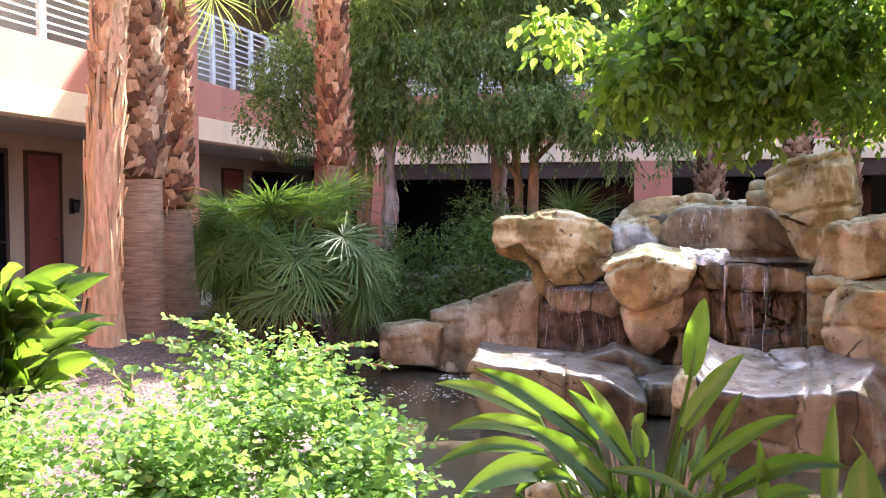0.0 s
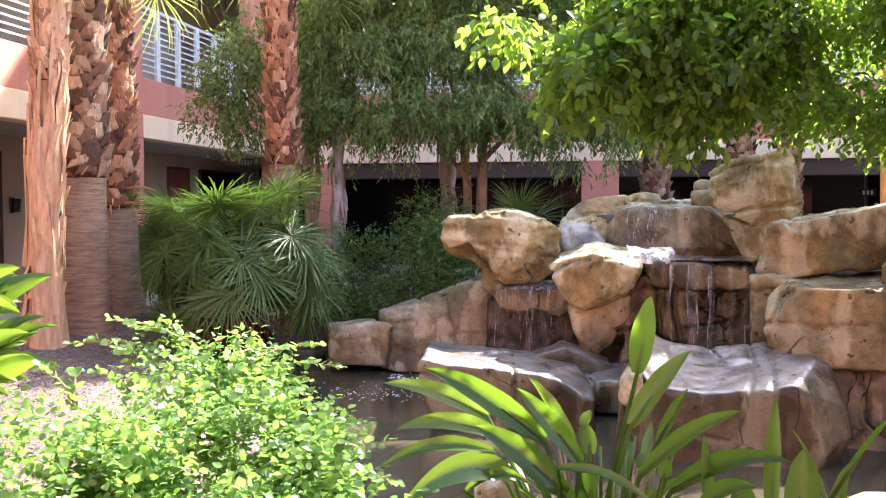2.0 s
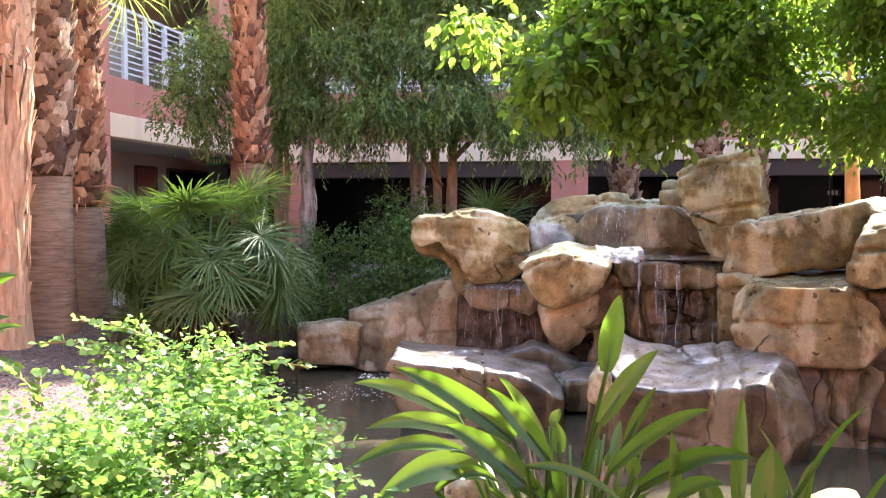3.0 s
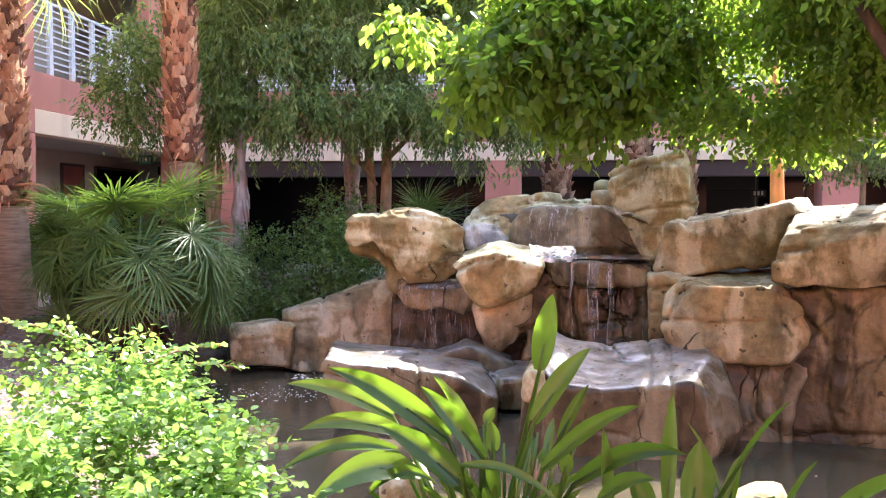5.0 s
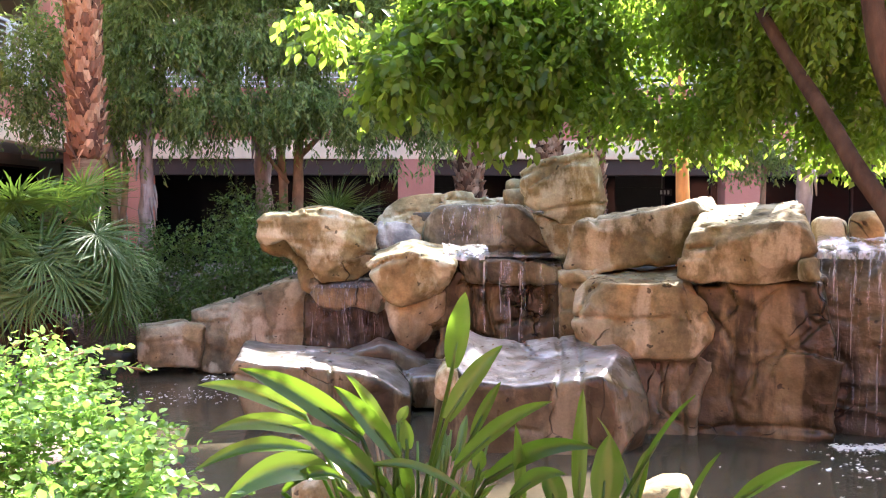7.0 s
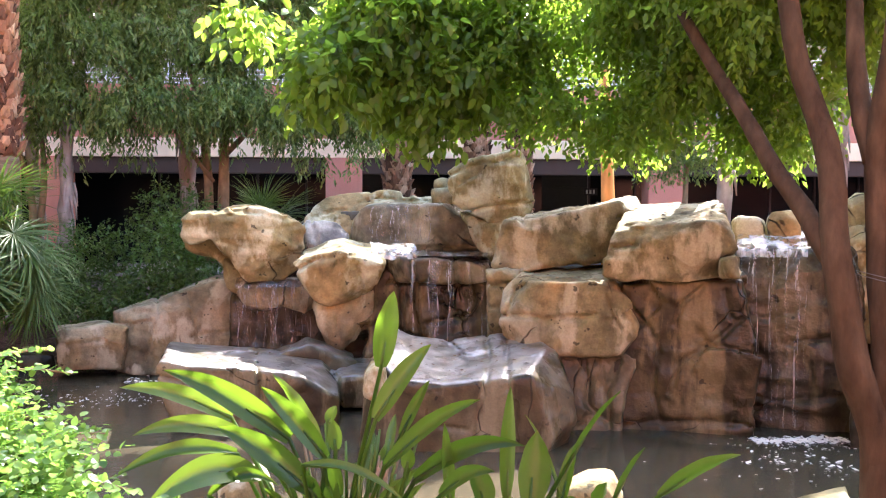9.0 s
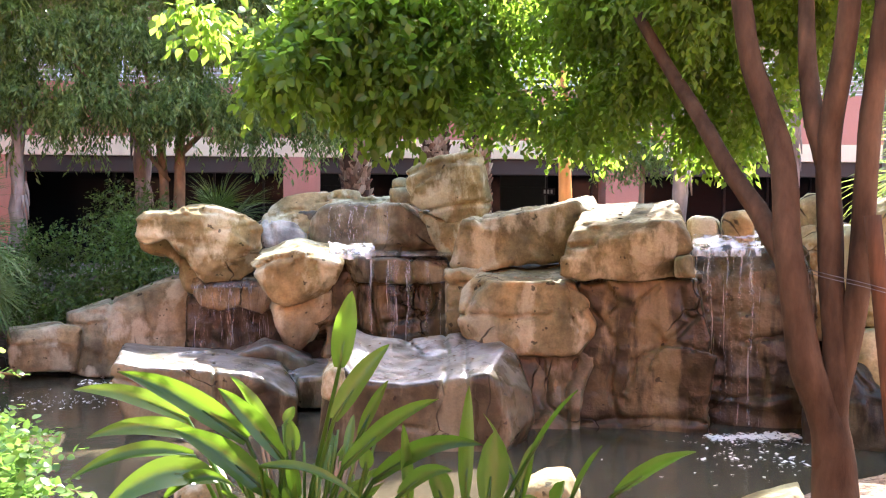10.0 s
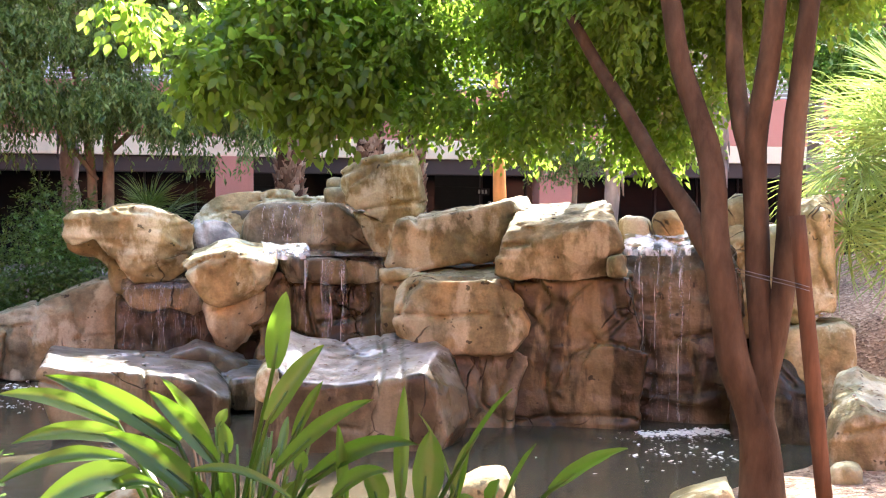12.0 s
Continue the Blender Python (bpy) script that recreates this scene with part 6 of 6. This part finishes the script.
        o = Vector((math.cos(a), math.sin(a), 0))
        b = root + o * rng.uniform(0.05, 0.22) + Vector((0, 0, rng.uniform(0.3, 0.5)))
        blade_leaf(thing, b, b + o * rng.uniform(0.05, 0.14) + Vector((0, 0, rng.uniform(0.08, 0.2))), rng.uniform(0.035, 0.07), 0.05, rng.uniform(-70, 70), root + o * 0.05, BLADE_SUN if i % 2 else BLADE)
    return tagged(thing, "clump of broad paddle-shaped green leaves by the pond", "plant", "broad-leaf plants")


big_leaf_plant()


def strap_plant():
    root = Vector((0.52, 3.26, -0.05))
    thing = empty("strap_leaf_plant", root)
    rows = [
        ((0.29, 3.09, 0.48), (0.27, 3.09, 0.77), 0.057, 0.0, 8),
        ((0.47, 3.06, 0.5), (0.48, 3.06, 0.9), 0.072, 0.0, 5),
        ((0.66, 3.03, 0.62), (0.79, 2.89, 0.91), 0.034, 0.02, 40),
        ((0.78, 2.9, 0.55), (0.85, 2.83, 0.74), 0.037, 0.01, 40),
        ((0.89, 2.81, 0.58), (1.07, 2.64, 0.77), 0.065, 0.03, 10),
        ((0.67, 3.18, 0.48), (0.56, 3.25, 0.76), 0.024, 0.05, 30),
        ((0.56, 3.15, 0.45), (0.59, 3.2, 0.71), 0.152, 0.03, 5),
        ((0.41, 3.12, 0.46), (0.36, 3.13, 0.61), 0.115, 0.05, 20),
        ((0.67, 3.18, 0.44), (0.73, 3.22, 0.66), 0.067, 0.04, -30),
        ((0.73, 2.91, 0.51), (0.74, 2.86, 0.62), 0.073, 0.05, 20),
    ]
    rng = random.Random(9)
    for base, tip, w, arch, roll in rows:
        blade_leaf(thing, base, tip, w, arch, roll, root + Vector((rng.uniform(-0.15, 0.15), rng.uniform(-0.1, 0.1), -0.02)))
    for i in range(30):
        a = rng.uniform(0, 6.28)
        o = Vector((math.cos(a), math.sin(a), 0))
        b = root + o * rng.uniform(0.05, 0.2) + Vector((0, 0, rng.uniform(0.15, 0.34)))
        blade_leaf(thing, b, b + o * rng.uniform(0.15, 0.35) + Vector((0, 0, rng.uniform(-0.05, 0.12))), rng.uniform(0.06, 0.11), 0.1, rng.uniform(-40, 40), root + o * 0.06)
    return tagged(thing, "upright strap-shaped leaves at the pond's near edge", "plant", "broad-leaf plants")


strap_plant()


def left_clump():
    root = Vector((-3.3, 4.27, 0.41))
    thing = empty("broad_leaf_plant", root)
    rng = random.Random(12)
    for i in range(140):
        a = rng.uniform(0, 6.28)
        o = Vector((math.cos(a), math.sin(a), 0))
        h = 0.10 + 0.52 * rng.random() ** 0.8
        b = root + o * rng.uniform(0.04, 0.26) + Vector((0, 0, h))
        t = b + o * rng.uniform(0.22, 0.38) + Vector((0, 0, rng.uniform(-0.04, 0.26)))
        blade_leaf(thing, b, t, rng.uniform(0.12, 0.17), 0.06, rng.uniform(-45, 45), root + o * 0.06, BLADE if i % 3 else BLADE_SUN)
    return tagged(thing, "dense clump of long glossy leaves beside the palms", "plant", "broad-leaf plants")


left_clump()


def near_bush():
    blobs = [((-1.34, 3.23, 0.81), (0.20, 0.30, 0.13)), ((-1.16, 3.09, 0.78), (0.15, 0.2, 0.10)), ((-1.37, 3.0, 0.71), (0.24, 0.35, 0.18)), ((-1.09, 2.96, 0.68), (0.18, 0.3, 0.15)), ((-0.89, 2.81, 0.62), (0.16, 0.25, 0.10)), ((-0.7, 2.71, 0.6), (0.14, 0.2, 0.07)),
             ((-1.29, 2.6, 0.67), (0.30, 0.35, 0.17)), ((-1.52, 2.47, 0.68), (0.27, 0.35, 0.15)), ((-1.82, 2.51, 0.71), (0.26, 0.3, 0.12)), ((-1.52, 2.23, 0.7), (0.30, 0.35, 0.14)), ((-1.71, 2.09, 0.62), (0.3, 0.3, 0.14)),
             ((-1.56, 3.24, 0.93), (0.10, 0.12, 0.06)), ((-0.98, 2.52, 0.57), (0.4, 0.3, 0.15)), ((-1.26, 2.27, 0.6), (0.5, 0.4, 0.2)), ((-0.85, 2.62, 0.68), (0.15, 0.18, 0.07)), ((-0.67, 2.51, 0.67), (0.14, 0.18, 0.07)), ((-1.05, 2.7, 0.73), (0.17, 0.18, 0.07)), ((-0.99, 2.83, 0.73), (0.12, 0.18, 0.07)), ((-0.67, 2.51, 0.7), (0.16, 0.2, 0.07)), ((-0.85, 2.67, 0.72), (0.16, 0.2, 0.07)), ((-0.56, 2.44, 0.69), (0.14, 0.2, 0.07)), ((-1.02, 2.72, 0.78), (0.16, 0.2, 0.07))]
    thing = empty("leafy_bush", (-1.38, 2.66, 0.11))
    pos, dirs, rng = twigs(blobs, 6400, 7, 0.13, 61, -0.1, 0.45, 2.6, -0.4)
    dirs[:, 2] *= 0.5
    piece("foliage", leaf_mesh("foliage", pos, dirs, rng.uniform(0.019, 0.036, len(pos)), LEAF_BUSH, 0.7, rng=rng, ovate=True), thing)
    # long sprays that reach out over the water and the gravel
    rng = np.random.default_rng(7)
    pos, dirs = [], []
    for a, b in (((-1.19, 3.18, 0.9), (-0.94, 3.27, 0.89)), ((-1.09, 3.01, 0.71), (-0.76, 3.01, 0.75)), ((-1.25, 3.16, 0.92), (-1.03, 3.34, 0.96)), ((-1.07, 3.02, 0.77), (-0.94, 3.06, 0.79)), ((-1.09, 2.9, 0.68), (-0.86, 2.98, 0.71)), ((-1.07, 2.91, 0.66), (-0.89, 2.97, 0.68)),
                 ((-1.56, 3.24, 0.94), (-1.92, 3.17, 0.97)), ((-1.52, 3.26, 0.98), (-1.8, 3.23, 1.05)), ((-1.52, 3.26, 0.94), (-1.62, 3.33, 1.04)), ((-1.49, 3.28, 0.96), (-1.73, 3.27, 1.02)), ((-1.37, 3.22, 0.91), (-1.15, 3.31, 0.95)), ((-0.89, 2.76, 0.67), (-0.61, 2.73, 0.65)), ((-0.96, 2.84, 0.66), (-0.73, 2.81, 0.7)),
                 ((-1.64, 3.09, 0.82), (-1.75, 3.03, 0.9)), ((-1.68, 2.84, 0.81), (-1.84, 2.86, 0.95)), ((-1.7, 2.83, 0.82), (-1.74, 2.92, 0.93)), ((-1.6, 3.23, 0.9), (-1.73, 3.15, 0.96)), ((-1.26, 3.16, 0.88), (-1.17, 3.19, 0.93)), ((-1.43, 3.2, 0.91), (-1.36, 3.23, 0.99))):
        a, b = np.array(a), np.array(b)
        tube("twig", curve_pts([tuple(a), tuple((a + b) / 2 + (0, 0, 0.02)), tuple(b)], 6), [0.004] * 5 + [0.002], BARK_TAN, thing, 5)
        count = int(np.linalg.norm(b - a) / 0.011)
        across = unit(np.cross(b - a, (0, 0, 1)))
        along = unit(b - a)
        for k in range(count):
            q = k / count
            s = 1 if k % 2 else -1
            pos.append(a + (b - a) * q + (0, 0, 0.02 * 4 * q * (1 - q)))
            dirs.append(unit(along * 0.7 + across * s * 0.8 + rng.normal(size=3) * 0.16 + (0, 0, 0.3 * rng.normal())))
    piece("spray_leaves", leaf_mesh("spray_leaves", np.array(pos), np.array(dirs), rng.uniform(0.026, 0.042, len(pos)), LEAF_BUSH, 0.85, rng=rng, ovate=True), thing)
    return tagged(thing, "bright green small-leaved bush in full sun", "bush")


near_bush()

# ---- falling water and pools


def pool(name, ring, z, label):
    bm = bmesh.new()
    bm.faces.new([bm.verts.new((x, y, z)) for x, y in ring])
    return tagged(part(name, bm, WATER), label, "water", kind="structure")


def fall(name, left, right, drop, strands, seed, label, arc=0.12):
    """A thin waterfall: a sheet of separate falling strands from a lip down to a height."""
    rng = random.Random(seed)
    a, b = Vector(left), Vector(right)
    n = Vector((b.y - a.y, -(b.x - a.x), 0)).normalized()
    if n.y > 0:
        n = -n
    thing = empty(name, a)
    for i in range(strands):
        q = (i + rng.uniform(0, 1)) / strands
        c = a.lerp(b, q)
        w = (b - a).length / strands * rng.choice((0.08, 0.14, 0.24, 0.5))
        bottom = drop + rng.uniform(0, 0.05)
        s = (b - a).normalized()
        v, f = [], []
        for k in range(9):
            t = k / 8
            z = c.z + (bottom - c.z) * t * t ** 0.3
            p = c + n * (0.03 + arc * math.sqrt(t) + rng.uniform(0, 0.01)) + s * 0.012 * math.sin(9 * t + i)
            p.z = z + 0.015
            ww = w * (1 - 0.35 * t)
            v += [p - s * ww, p + n * 0.006, p + s * ww]
            if k:
                j = 3 * k
                f += [(j, j + 1, j - 2, j - 3), (j + 1, j + 2, j - 1, j - 2)]
        piece("water_strand", mesh_of("water_strand", v, f, FALLING, True), thing)
    return tagged(thing, label, "waterfall", "waterfalls")


pool("upper_pool_water", [(-0.59, 8.73), (0.38, 8.41), (1.13, 8.28), (1.28, 9.41), (-0.65, 9.58)], 1.0, "shallow bright pool on the upper ledge")


def lip(name, left, right, seed, label, back=0.45, material=FILM, climb=0.03):
    """Water that slides over a ledge and bends down at its edge, with ripples across it."""
    rng = random.Random(seed)
    a, b = Vector(left), Vector(right)
    s = (b - a).normalized()
    n = Vector((s.y, -s.x, 0))
    v, f = [], []
    cols = 60
    prof = [(-back, climb), (-back * 0.66, climb * 0.8), (-back * 0.33, 0.022 + climb * 0.3), (-0.05, 0.012), (-0.02, 0.0), (0.0, -0.015), (0.012, -0.035), (0.02, -0.06)]
    for i in range(cols + 1):
        p0 = a + (b - a) * (i / cols)
        wob = 0.06 * noise.noise(p0 * 5.0) + 0.02 * noise.noise(p0 * 17.0)
        sag = 0.014 * noise.noise(p0 * 6.0 + Vector((4, 1, seed))) + 0.006 * noise.noise(p0 * 21.0)
        for out, dz in prof:
            p = a + (b - a) * (i / cols) + n * (out + wob)
            v.append((p.x, p.y, p.z + dz + sag + rng.uniform(-0.002, 0.002)))
        if i:
            k = i * len(prof)
            for j in range(len(prof) - 1):
                f.append((k + j, k + j + 1, k - len(prof) + j + 1, k - len(prof) + j))
    return tagged(new(name, mesh_of(name, v, f, material, True)), label, "water", kind="structure")


lip("fall_lip_water", (2.88, 7.25, 1.11), (3.35, 7.05, 1.12), 1, "water sliding over the tall waterfall's edge, whitened for sun glint", 0.4, BROKEN_GLINT, 0.12)
lip("pool_lip_water", (0.09, 8.46, 1.01), (1.1, 8.36, 0.99), 2, "bright water sliding over the upper pool's edge", 0.3)
lip("broken_lip_water", (0.11, 8.40, 1.04), (0.5, 8.42, 1.03), 5, "white water spilling between two rocks, whitened further for sun glint", 0.35, BROKEN_GLINT, 0.06)
lip("lower_lip_water", (-1.14, 9.08, 0.73), (-0.45, 9.09, 0.74), 4, "water sliding over the lower ledge", 0.3)
fall("upper_waterfall", (0.11, 9.35, 1.42), (0.68, 9.28, 1.42), 1.05, 34, 1, "short upper waterfall over a wet ledge")
fall("lower_waterfall", (-1.13, 9.03, 0.69), (-0.44, 8.99, 0.71), 0.1, 52, 2, "small waterfall below the overhanging rock", 0.08)
fall("middle_waterfall", (0.42, 8.29, 0.96), (1.09, 8.23, 0.95), 0.21, 6, 3, "thin trickles down the middle rock face", 0.02)
fall("tall_waterfall", (2.88, 7.2, 1.1), (3.34, 7.0, 1.12), WATER_Z, 13, 4, "tall thin waterfall dropping into the pond", 0.10)


def foam():
    rng = random.Random(6)
    spots = []
    for cx, cy, r, n in ((3.14, 6.58, 0.5, 90), (2.87, 5.92, 0.6, 45), (-2.01, 8.57, 0.7, 120), (-2.33, 8.78, 0.9, 60)):
        for _ in range(n):
            spots.append((cx + rng.gauss(0, r * 0.6), cy + rng.gauss(0, r * 0.25), WATER_Z + 0.004))
    scatter("water_foam", spots, 0.013, 0.1, FOAM, rng, "white foam flecks drifting on the pond", "foam", (0.15, 0.6))
    foot = []
    for x0, y0, dx, n in ((3.16, 6.72, 0.34, 300), (2.84, 6.22, 0.35, 40), (-1.98, 9.41, 0.25, 40)):
        foot += [(x0 + rng.uniform(-dx, dx), y0 + rng.gauss(0, 0.05 if n > 100 else 0.14), WATER_Z + 0.005) for _ in range(n)]
    scatter("fall_foam", foot, 0.020, 0.25, FOAM, rng, "white churned water at the foot of the falls", "foam", (0.3, 0.8))
    chips = []
    while len(chips) < 9000:
        x, y = rng.uniform(3.2, 11), rng.uniform(3.5, 13)
        if x > 0.45 * y:
            chips.append((x, y))
    z = ground_z([c[0] for c in chips], [c[1] for c in chips])
    d = pond_distance(np.array([c[0] for c in chips]), np.array([c[1] for c in chips]))
    scatter("mulch_chips", [(x, y, h + 0.004) for (x, y), h, e in zip(chips, z, d) if e > 0.1], 0.022, 0.25, MULCH, rng, "brown bark mulch and dry leaves on the slope", "mulch", (0.25, 0.7))
    stones = []
    while len(stones) < 6000:
        x, y = rng.uniform(-6.5, -1), rng.uniform(3.5, 11)
        stones.append((x, y))
    z = ground_z([c[0] for c in stones], [c[1] for c in stones])
    d = pond_distance(np.array([c[0] for c in stones]), np.array([c[1] for c in stones]))
    scatter("gravel_stones", [(x, y, h) for (x, y), h, e in zip(stones, z, d) if e > 0.05], 0.013, 0.6, GRAVEL, rng, "loose pinkish gravel on the bank", "gravel", (0.6, 1.0))


foam()


def rock_litter():
    """Dry leaf bits lying on the flat tops of some rocks."""
    rng = random.Random(31)
    spots = []
    for name, count in (("front_slab", 60), ("square_boulder", 90), ("shoulder_rock", 60), ("pond_slab", 22), ("bank_boulder", 60), ("long_slab", 50)):
        ob = ROCKS[name]
        flat = [p for p in ob.data.polygons if p.normal.z > 0.8]
        for _ in range(count):
            c = ob.matrix_basis @ rng.choice(flat).center
            spots.append((c.x + rng.uniform(-0.02, 0.02), c.y + rng.uniform(-0.02, 0.02), c.z + 0.006))
    scatter("leaf_litter", spots, 0.016, 0.2, LITTER, rng, "small dark dry leaf bits on the rock tops", "litter", (0.3, 0.8))


rock_litter()
